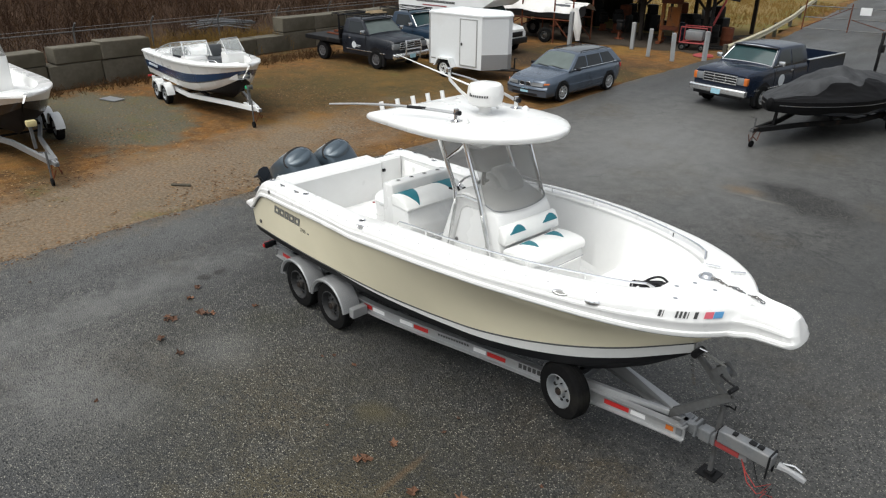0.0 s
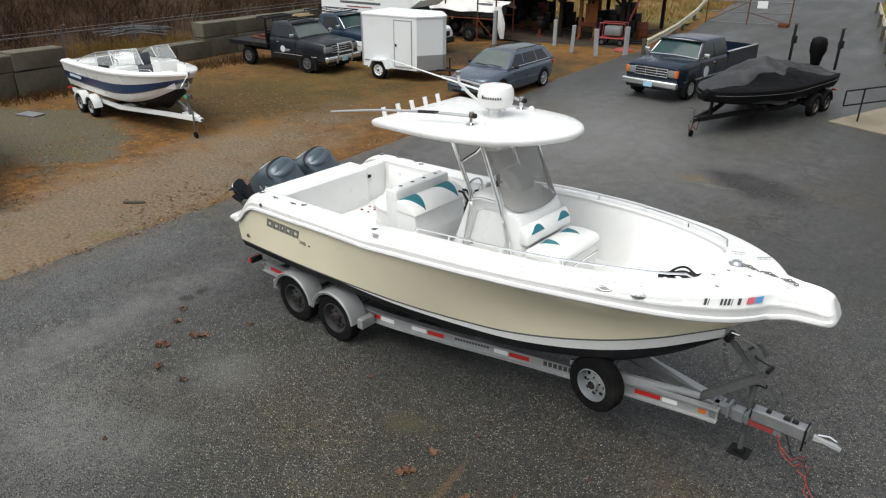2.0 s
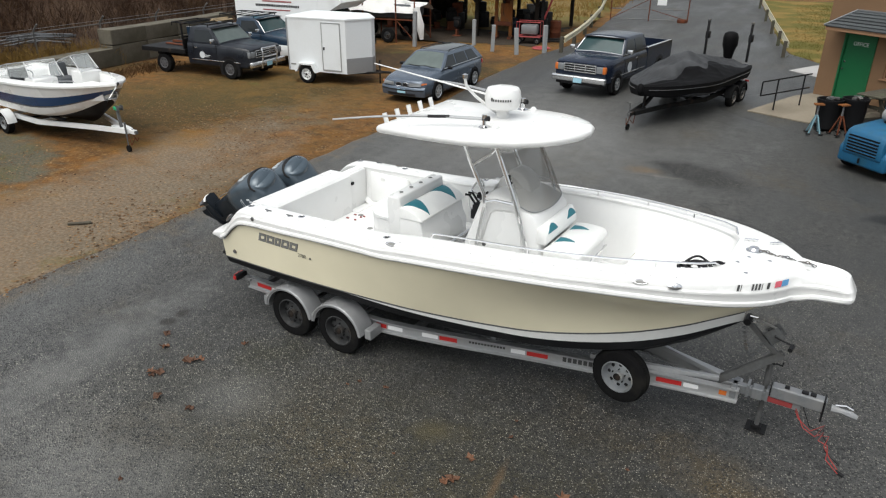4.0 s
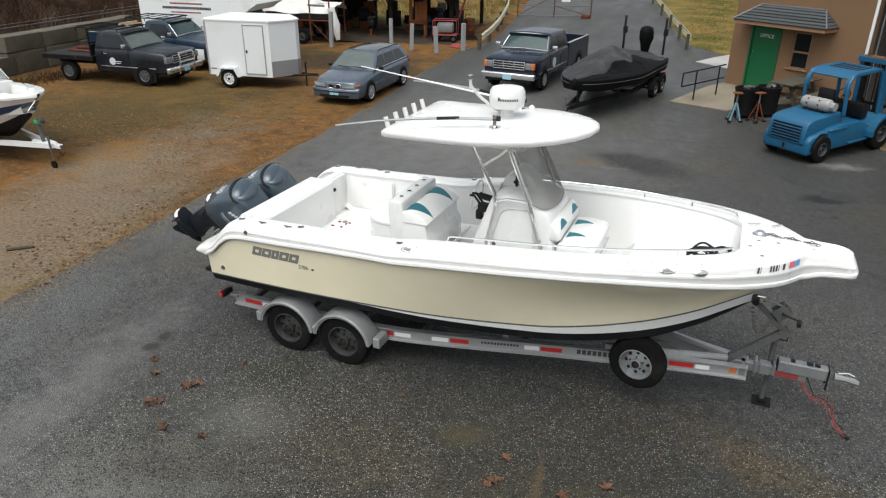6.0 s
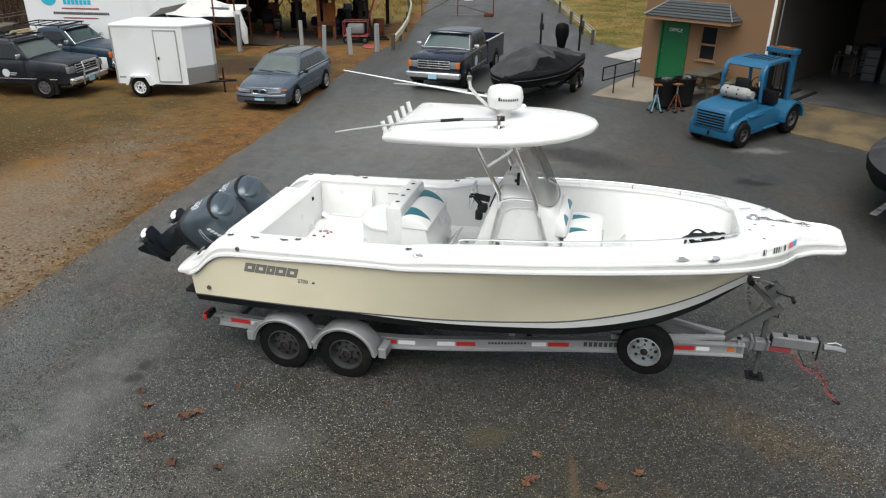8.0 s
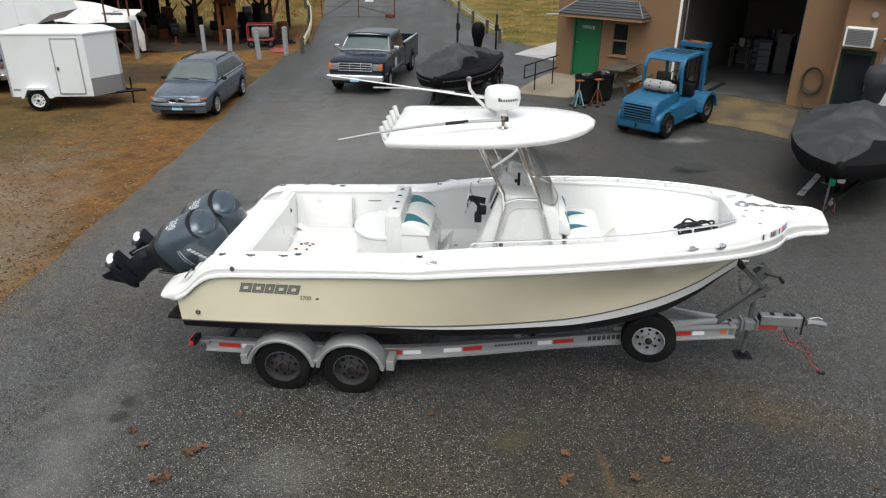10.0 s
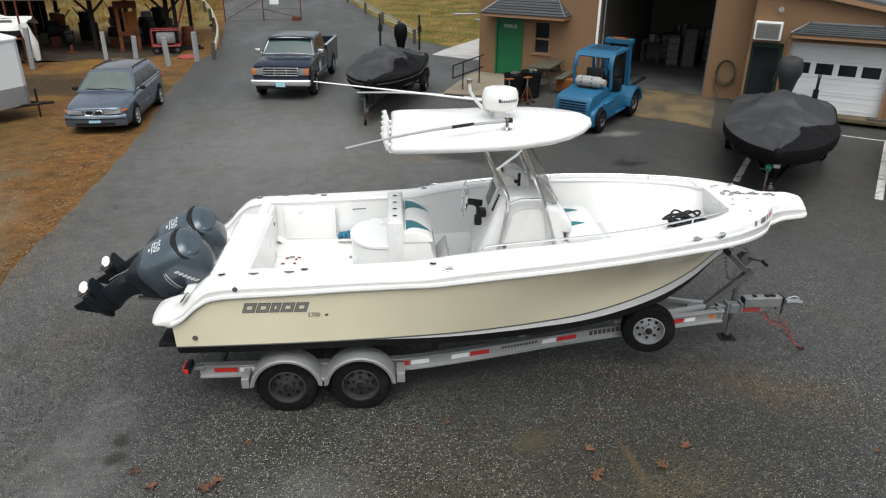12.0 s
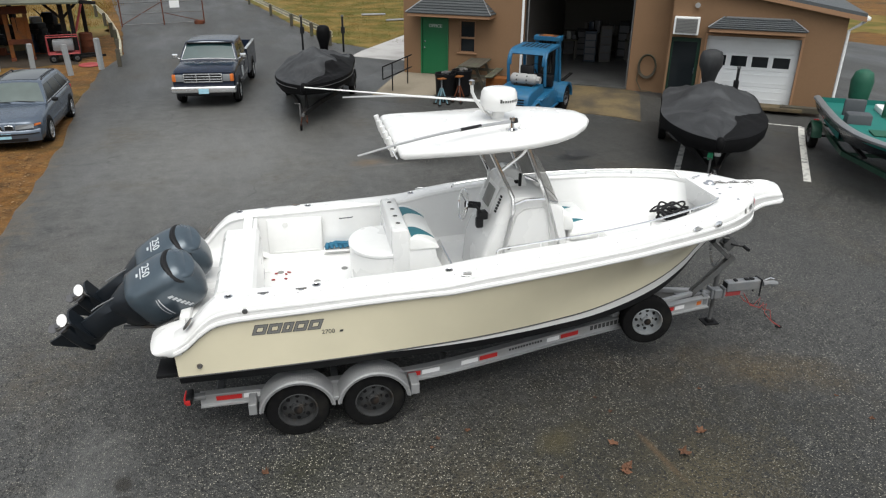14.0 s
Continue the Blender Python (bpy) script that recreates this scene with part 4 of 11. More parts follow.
# window
win = part("office_window", boxes(((-6.395, 0.08, 1.55), (0.05, 0.1, 1.2)), ((-5.785, 0.08, 1.55), (0.05, 0.1, 1.2)), ((-6.09, 0.08, 2.13), (0.6, 0.1, 0.05)), ((-6.09, 0.08, 0.97), (0.6, 0.1, 0.05)),
                                  ((-6.09, 0.08, 1.5), (0.6, 0.1, 0.06))), M["stuccotrim"], shop, "brown sash window", smooth=None)
for z, h in ((1.81, 0.58), (1.235, 0.48)):
    part("pane", boxes(((-6.09, 0.10, z), (0.56, 0.012, h))), M["carglass"], win, smooth=None)
part("window_sill", boxes(((-6.09, -0.03, 0.93), (0.8, 0.1, 0.05), 0.008)), M["stuccotrim"], win, smooth=None)


def awning(x0, x1, ze, zt, y, out, wing):
    """A small hipped canopy: soffit box, and a shingled roof of single courses."""
    a = part("canopy", boxes((((x0 + x1) / 2, y - out / 2, ze - 0.05), (x1 - x0, out, 0.12), 0.01)), M["stuccotrim"], shop, "brown canopy with dark shingles", smooth=None)
    rows = 6
    for r in range(rows):
        s0, s1 = r / rows, (r + 1) / rows
        w0, w1 = wing * s0, wing * s1
        bm = bmesh.new()
        zz0, zz1 = ze + 0.02 + (zt - ze) * s0, ze + 0.02 + (zt - ze) * s1
        q = [(x0 - 0.05 + w0, y - out * (1 - s0) - 0.04, zz0 + 0.02), (x1 + 0.05 - w0, y - out * (1 - s0) - 0.04, zz0 + 0.02),
             (x1 + 0.05 - w1, y - out * (1 - s1), zz1), (x0 - 0.05 + w1, y - out * (1 - s1), zz1)]
        top = [bm.verts.new(p) for p in q]
        back = [bm.verts.new((p[0], y, p[2])) for p in q]
        low = [bm.verts.new((p[0], p[1] + 0.01, p[2] - 0.03)) for p in q[:2]]
        bm.faces.new(top)
        bm.faces.new([top[0], top[3], back[3], back[0]])
        bm.faces.new([top[1], back[1], back[2], top[2]])
        bm.faces.new([top[0], low[0], low[1], top[1]])
        part("shingle_course", bm, M["shingle"], a, smooth=None)
    part("ridge_flashing", boxes((((x0 + x1) / 2, y - 0.03, zt + 0.03), (x1 - x0 - 2 * wing, 0.06, 0.04))), M["galv"], a, smooth=None)
    for xa, xb in ((x0 - 0.05, x0 - 0.05 + wing), (x1 + 0.05, x1 + 0.05 - wing)):
        part("hip_flashing", tubes(([(xa, y - out - 0.04, ze + 0.05), (xb, y - 0.02, zt + 0.04)], 0.022)), M["galv"], a)


awning(-8.28, -5.0, 2.40, 2.90, 0.0, 0.75, 0.55)
awning(2.62, 5.44, 2.47, 2.76, -0.93, 0.62, 0.45)
# garage door
gd = part("garage_door", boxes(((4.015, -0.72, 1.12), (2.86, 0.03, 2.14))), M["trailerwhite"], shop, "white sectional garage door with four panes", smooth=None)
for r in range(4):
    z = 0.06 + 0.532 * r + 0.266
    if r == 2:
        xs = [2.585, 2.78, 3.27, 3.435, 3.925, 4.085, 4.575, 4.725, 5.225, 5.445]
        for a, b in zip(xs[::2], xs[1::2]):
            part("door_panel", boxes((((a + b) / 2, -0.745, z), (b - a, 0.03, 0.515))), M["trailerwhite"], gd, smooth=None)
        for a, b in zip(xs[1::2], xs[2::2]):
            part("door_panel", boxes((((a + b) / 2, -0.745, z - 0.21), (b - a, 0.03, 0.10))), M["trailerwhite"], gd, smooth=None)
            part("door_panel", boxes((((a + b) / 2, -0.745, z + 0.22), (b - a, 0.03, 0.08))), M["trailerwhite"], gd, smooth=None)
            part("pane", boxes((((a + b) / 2, -0.738, z + 0.01), (b - a, 0.012, 0.34))), M["carglass"], gd, smooth=None)
    else:
        part("door_panel", boxes(((4.015, -0.745, z), (2.86, 0.03, 0.515), 0.006)), M["trailerwhite"], gd, smooth=None)
    part("panel_rib", boxes(((4.015, -0.763, z + 0.13), (2.82, 0.012, 0.03), 0.004), ((4.015, -0.763, z - 0.13), (2.82, 0.012, 0.03), 0.004)), M["trailerwhite"], gd, smooth=None) if r != 2 else None
part("door_jamb", boxes(((2.57, -0.95, 1.1), (0.07, 0.06, 2.2)), ((5.47, -0.95, 1.1), (0.07, 0.06, 2.2)), ((4.02, -0.95, 2.22), (2.97, 0.06, 0.06))), M["stuccotrim"], shop, smooth=None)
# glazed side door and air conditioner
sd = part("side_door", boxes(((1.49, -0.80, 1.04), (0.10, 0.05, 2.05)), ((2.36, -0.80, 1.04), (0.10, 0.05, 2.05)), ((1.925, -0.80, 2.0), (0.8, 0.05, 0.12)), ((1.925, -0.80, 0.15), (0.8, 0.05, 0.26))), M["darkgreen"], shop, "dark green glazed side door", smooth=None)
part("pane", boxes(((1.925, -0.795, 1.1), (0.77, 0.015, 1.66))), M["carglass"], sd, smooth=None)
part("pull_handle", tubes(([(2.30, -0.86, 0.9), (2.30, -0.86, 1.1)], 0.015)), M["chrome"], sd)
ac = part("air_conditioner", boxes(((1.89, -1.0, 2.47), (0.80, 0.3, 0.56), 0.02)), M["whitepaint"], shop, "white window air conditioner", smooth=None)
part("grille", boxes(((1.89, -1.158, 2.47), (0.68, 0.02, 0.46))), M["greydecal"], ac, smooth=None)
for k in range(9):
    part("louvre", boxes(((1.89, -1.172, 2.29 + 0.045 * k), (0.66, 0.012, 0.012))), M["darkrim"], ac, smooth=None)
part("flood_light", lathe(bmesh.new(), [(0.05, 0), (0.035, -0.05), (0.06, -0.08), (0.085, -0.15), (0.001, -0.155)], 16, (2.15, -0.93, 3.12), "y"), M["greytank"], shop)
part("step_slab", boxes(((5.0, -1.25, 0.06), (1.6, 0.6, 0.12), 0.02)), M["tanconcrete"], shop, smooth=None)
part("timber", boxes(((5.75, -1.35, 0.10), (1.2, 0.28, 0.16), 0.01)), M["oldwood"], shop, "dark timber lying by the wall", smooth=None)
bm = bmesh.new()
for k in range(4):
    tube(bm, [(0.72 + (0.27 + 0.015 * k) * math.cos(a), -0.05 - 0.03 * k, 0.92 + (0.36 + 0.02 * k) * math.sin(a)) for a in [2 * math.pi * i / 28 for i in range(28)]], 0.016, 6, closed=True)
tube(bm, [(0.45, -0.06, 0.9), (0.40, -0.08, 0.4), (0.6, -0.12, 0.06), (1.0, -0.2, 0.05)], 0.016)
solid("garden_hose", bm, M["oldwood"], "coiled brown hose hanging on the tan wall", "hose", BUILDING)
solid("bay_apron", draped([(2.91, 18.75), (4.60, 17.22), (5.85, 19.30), (5.97, 20.05), (3.06, 22.48)], 0.022, 0.05), M["tanconcrete"], "stained tan concrete apron before the bay", "pavement", kind="structure", smooth=None)
solid("office_slab", draped([(-2.40, 22.85), (-0.67, 21.89), (2.36, 23.19), (-0.59, 25.59)], 0.030, 0.06), M["concrete"], "pale tan concrete slab at the office door", "pavement", kind="structure", smooth=None)
# parking stripes
for k, poly in enumerate(([(8.565, 15.10), (8.685, 14.99), (5.27, 11.18), (5.15, 11.29)], [(7.75, 15.77), (7.79, 15.80), (8.667, 15.06), (8.63, 15.03)], [(4.62, 15.18), (4.72, 15.10), (2.82, 12.77), (2.71, 12.86)])):
    solid("parking_stripe", draped(poly, 0.005 + 0.001 * k), M["whiteline"], "worn white painted parking stripe", "road marking", group="parking stripes", kind="structure")
solid("asphalt_patch", sheet("patch", [(0.85, 14.6), (1.45, 14.5), (1.55, 15.05), (0.95, 15.2)], 0.029, None, 0, 0.04, 0.12, 31), M["darkpatch"], "small dark tar patch in the asphalt", "asphalt patch", kind="structure")


# ---- centre-console boat ----
BOAT = pose(-7.0, 7.07, 0, 0, 0, -6.2)
boat = thing("fishing_boat", BOAT, "white and cream centre-console fishing boat with teal cushions on a trailer", "boat")
side_b = table([-1.28, -1.0, -0.6, 0, 0.6, 1.0, 1.4, 2, 2.6, 3, 3.4, 3.8, 4.2, 4.6, 5, 5.4, 5.7, 5.85, 5.95], [1.27, 1.30, 1.33, 1.34, 1.35, 1.36, 1.385, 1.40, 1.40, 1.38, 1.34, 1.29, 1.20, 1.10, 0.98, 0.79, 0.57, 0.40, 0.25])
side_z = table([-1.28, -1.15, -1.0, -0.85, -0.7, -0.5, 0, 0.6, 1.0, 1.4, 1.6, 2, 2.6, 3, 3.8, 4.6, 5, 5.4, 5.95], [1.26, 1.33, 1.47, 1.575, 1.615, 1.635, 1.655, 1.69, 1.71, 1.735, 1.74, 1.785, 1.845, 1.875, 1.925, 1.945, 1.95, 1.94, 1.92])
top_z = table([-1.28, -1.15, -1.0, -0.85, -0.7, -0.5, 0, 1.0, 1.5, 1.9, 2.6, 3.4, 4.2, 5, 5.5, 5.95], [1.42, 1.50, 1.66, 1.79, 1.84, 1.855, 1.87, 1.90, 1.92, 1.99, 2.065, 2.12, 2.165, 2.20, 2.215, 2.22])
chine_b = table([-1.28, -0.6, 0, 0.6, 1.4, 2, 2.6, 3, 3.4, 3.8, 4.2, 4.6, 5, 5.3, 5.55], [1.24, 1.28, 1.29, 1.28, 1.24, 1.185, 1.11, 1.05, 0.98, 0.88, 0.76, 0.60, 0.38, 0.17, 0.012])
chine_z = table([-1.28, -0.6, 0, 0.6, 1.4, 2, 2.6, 3, 3.4, 3.8, 4.2, 4.6, 5, 5.3, 5.55], [0.965, 0.995, 1.01, 1.02, 1.03, 1.035, 1.055, 1.075, 1.10, 1.145, 1.21, 1.285, 1.375, 1.46, 1.545])
inner_b = table([-1.28, -0.6, 0.0, 1.0, 1.5, 2.0, 3.0, 3.6, 4.2, 4.6, 4.9, 5.15, 5.3, 5.38], [1.02, 1.05, 1.06, 1.06, 1.05, 1.08, 1.08, 1.03, 0.92, 0.80, 0.68, 0.54, 0.36, 0.03])
keel_z = table([-1.28, 0, 2, 3.2, 4.0, 4.44, 4.8, 5.11, 5.44, 5.55], [0.60, 0.58, 0.55, 0.55, 0.59, 0.66, 0.86, 1.06, 1.34, 1.45])
sole_z = table([-0.7, 1, 3, 3.9, 4.1, 5.3], [1.22, 1.24, 1.30, 1.34, 1.60, 1.78])
HX = steps(-1.28, -0.6, 8) + steps(-0.6, 5.0, 40)[1:] + steps(5.0, 5.95, 14)[1:]


def hull_side(sgn):
    bm = bmesh.new()
    rings = []
    for x in HX:
        xc = min(x, 5.55)
        c = Vector((xc, sgn * chine_b(xc), chine_z(xc)))
        a = Vector((x, sgn * side_b(x), side_z(x)))
        ring = []
        for k in range(9):
            s = k / 8
            p = c.lerp(a, s)
            flare = max(0.0, (x - 2.4) / 3.5)
            p.y -= sgn * flare * 0.20 * math.sin(math.pi * s) * min(1, abs(p.y) * 2.2)
            ring.append(p)
        rings.append(ring)
    loft(bm, rings, False)
    return bm


for sgn in (-1, 1):
    part("hull_side", hull_side(sgn), M["cream"], boat, "glossy cream hull side")
    bm = bmesh.new()
    loft(bm, [[Vector((x, sgn * (chine_b(x) + 0.003), chine_z(x) + 0.008)), Vector((x, sgn * (chine_b(x) + 0.008), chine_z(x))), Vector((x, sgn * (chine_b(x) + 0.003), chine_z(x) - 0.012))] for x in HX if x < 5.55], False)
    part("boot_stripe", bm, M["darkdecal"], boat, "thin dark line above the white stripe")
    # pale stripe below the side, then the black bottom with its lifting strakes
    bm = bmesh.new()
    band = table([-1.28, 0.9, 1.6, 3, 4.5, 5.55], [0.0, 0.004, 0.035, 0.075, 0.13, 0.11])
    xs = [x for x in HX if x <= 5.55]
    def low(x, s):
        w = band(x)
        c = Vector((x, sgn * chine_b(x), chine_z(x) - 0.010))
        kz = min(keel_z(x), c.z - 0.02)
        k = Vector((x, 0, kz))
        d = Vector((0, -sgn * min(0.05, chine_b(x)) * w * 4, -w))
        e = c + d
        return c, e, k
    loft(bm, [[low(x, sgn)[0], low(x, sgn)[1]] for x in xs], False)
    part("hull_stripe", bm, M["bandwhite"], boat, "pale grey-white stripe at the waterline")
    bm = bmesh.new()
    rings = []
    for x in xs:
        c, e, k = low(x, sgn)
        ring = [e]
        f = Vector((x, e.y * 0.965, e.z - 0.11 * min(1, (e.z - k.z) * 2.5)))
        ring.append(f)
        for s in (0.30, 0.32, 0.62, 0.64, 1.0):
            p = f.lerp(k, s)
            p.z += (0.02 if s in (0.32, 0.64) else 0) - 0.02 * math.sin(math.pi * s)
            ring.append(p)
        rings.append(ring)
    loft(bm, rings, False)
    part("hull_bottom", bm, M["antifoul"], boat, "black painted hull bottom")
# transom skin
bm = bmesh.new()
x = -1.28
vs = [bm.verts.new(p) for p in ((x, -side_b(x), side_z(x)), (x, -chine_b(x), chine_z(x)), (x, -chine_b(x) * 0.96, 0.86), (x, 0, 0.60), (x, chine_b(x) * 0.96, 0.86), (x, chine_b(x), chine_z(x)), (x, side_b(x), side_z(x)))]
bm.faces.new(vs)
part("transom", bm, M["gel"], boat, smooth=None)

# moulded white gunwale cap on both sides, with its rolled flange
CX = steps(-1.28, -0.6, 10) + steps(-0.6, 5.0, 42)[1:] + steps(5.0, 5.38, 9)[1:]


def cap_ring(x, sgn):
    b, za, zt, i = side_b(x), side_z(x), top_z(x), inner_b(x)
    h = zt - za
    pts = [(b - 0.01, za - 0.005), (b + 0.035, za), (b + 0.045, za + 0.018), (b + 0.04, za + 0.045), (b + 0.022, za + 0.055), (b + 0.020, za + h * 0.42), (b + 0.026, za + h * 0.46), (b + 0.022, za + h * 0.55),
           (b + 0.006, za + h * 0.60), (b - 0.005, za + h * 0.78), (b - 0.03, za + h * 0.93), (b - 0.07, zt), (b - 0.16, zt + 0.004), (i + 0.05, zt + 0.002), (i + 0.018, zt - 0.006), (i, zt - 0.03), (i + 0.004, zt - 0.06), (i + 0.02, zt - 0.065)]
    return [Vector((x, sgn * y, z)) for y, z in pts]


for sgn in (-1, 1):
    bm = bmesh.new()
    loft(bm, [cap_ring(x, sgn) for x in CX], True)
    part("gunwale", bm, M["gel"], boat, "white moulded gunwale")
    part("rub_line", tubes(([(x, sgn * (side_b(x) + 0.014), side_z(x) - 0.006) for x in HX if x < 5.9], 0.0065)), M["darkdecal"], boat, "thin dark rubbing line under the gunwale")
    # inner liner
    bm = bmesh.new()
    rings = []
    for x in CX:
        i, zs = inner_b(x), sole_z(x) if x > -0.42 else 1.30
        k = table([-1.3, 2.6, 3.6, 4.4, 5.4], [1.0, 1.0, 0.94, 0.80, 0.62])(x)
        rings.append([Vector((x, sgn * (i + 0.012), top_z(x) - 0.055)), Vector((x, sgn * (i * (1 + k) / 2 - 0.005), (top_z(x) + zs) / 2)), Vector((x, sgn * max(0.01, i * k - 0.03), zs + 0.06)), Vector((x, sgn * max(0.005, i * k - 0.09), zs))])
    loft(bm, rings, False)
    part("inner_liner", bm, M["liner"], boat)
bm = bmesh.new()
sole_k = table([-1.3, 2.6, 3.6, 4.4, 5.4], [1.0, 1.0, 0.94, 0.80, 0.62])
loft(bm, [[Vector((x, s_ * max(0.01, inner_b(x) * sole_k(x) - 0.08), sole_z(x))) for s_ in (-1, 1)] for x in steps(-0.42, 5.34, 60)], False)
part("cockpit_sole", bm, M["liner"], boat, "white non-slip cockpit floor")
# foredeck and pulpit
bm = bmesh.new()
pul = table([5.3, 5.6, 5.8, 5.95, 6.1, 6.3, 6.40, 6.46, 6.49, 6.5], [0.78, 0.56, 0.38, 0.29, 0.235, 0.215, 0.205, 0.18, 0.14, 0.09])
ptop = table([5.3, 5.7, 5.95, 6.1, 6.3, 6.5], [2.19, 2.20, 2.22, 2.225, 2.225, 2.20])
pbot = table([5.3, 5.6, 5.85, 6.0, 6.15, 6.5], [1.91, 1.925, 1.92, 1.925, 1.96, 1.985])
rings = []
for x in steps(5.30, 5.95, 12) + steps(5.95, 6.38, 9)[1:] + steps(6.38, 6.5, 8)[1:]:
    if x < 5.95:
        b, zt, zb = side_b(x), top_z(x), side_z(x)
    else:
        b, zt, zb = pul(x) - 0.04, ptop(x), pbot(x)
    w = max(0.0, (x - 5.95) / 0.55)
    dip = 0.05 * min(1, w * 3) * max(0.0, min(1.0, (6.46 - x) / 0.06))
    h = zt - zb
    half = [(b - 0.01, zb - 0.005), (b + 0.035, zb), (b + 0.045, zb + 0.018), (b + 0.04, zb + 0.045), (b + 0.022, zb + 0.055), (b + 0.020, zb + h * 0.42), (b + 0.026, zb + h * 0.46), (b + 0.022, zb + h * 0.55),
            (b + 0.006, zb + h * 0.60), (b - 0.005, zb + h * 0.78), (b - 0.03, zb + h * 0.93), (b - min(0.07, b * 0.5), zt), (b - min(0.105, b * 0.68), zt + 0.004 - dip), (0.004, zt + 0.006 - dip)]
    back = 0.11 * w ** 2 / h
    rings.append([Vector((x - back * max(0, z - zb - 0.06), y, z)) for y, z in half] + [Vector((x - back * max(0, z - zb - 0.06), -y, z)) for y, z in reversed(half)])
loft(bm, rings, True)
part("bow_pulpit", bm, M["gel"], boat, "white moulded bow pulpit")
# stern: bench-top transom, splash well and engine platform
bm = bmesh.new()
prism(bm, [(-0.84, 1.30), (-0.84, 1.80), (-0.80, 1.845), (-0.45, 1.845), (-0.41, 1.81), (-0.40, 1.22), (-0.5, 1.22)], -1.06, 0.60)
part("transom_bench", bm, M["gel"], boat, "white transom bench top", smooth=40)
bm = bmesh.new()
box(bm, (-1.03, 0, 1.30), (0.50, 2.2, 0.12), 0.03)
box(bm, (-1.22, 0, 1.37), (0.12, 1.5, 0.10), 0.03)
part("engine_platform", bm, M["gel"], boat, smooth=40)
quarter = [(-1.20, 1.415), (-1.30, 1.395), (-1.40, 1.368), (-1.47, 1.345), (-1.53, 1.315), (-1.555, 1.285), (-1.535, 1.26), (-1.46, 1.255), (-1.41, 1.245), (-1.385, 1.228), (-1.36, 1.222), (-1.32, 1.222), (-1.27, 1.235), (-1.20, 1.25)]
for sgn in (-1, 1):
    bm = bmesh.new()
    loft(bm, [[Vector((-1.2 + (x + 1.2) * k, sgn * y, 1.32 + (z - 1.32) * k)) for x, z in quarter] for y, k in ((1.298, 0.62), (1.285, 0.74), (1.24, 0.84), (1.15, 0.92), (1.02, 0.98), (0.88, 1.0), (0.80, 1.0), (0.775, 0.97), (0.765, 0.90))], True)
    part("quarter_platform", bm, M["gel"], boat, "white moulded stern quarter", smooth=50)
part("transom_door", boxes(((-0.47, 0.83, 1.52), (0.06, 0.40, 0.6), 0.02)), M["gel"], boat, "white transom walk-through door")
part("transom_filler", boxes(((-0.56, 0.84, 1.50), (0.12, 0.52, 0.66), 0.02), ((-0.44, 0.84, 1.225), (0.30, 0.52, 0.03), 0.005)), M["liner"], boat)
part("door_latch", boxes(((-0.425, 0.66, 1.67), (0.03, 0.06, 0.05), 0.01), ((-0.425, 0.60, 1.67), (0.03, 0.02, 0.05), 0.005)), M["blackpl"], boat)

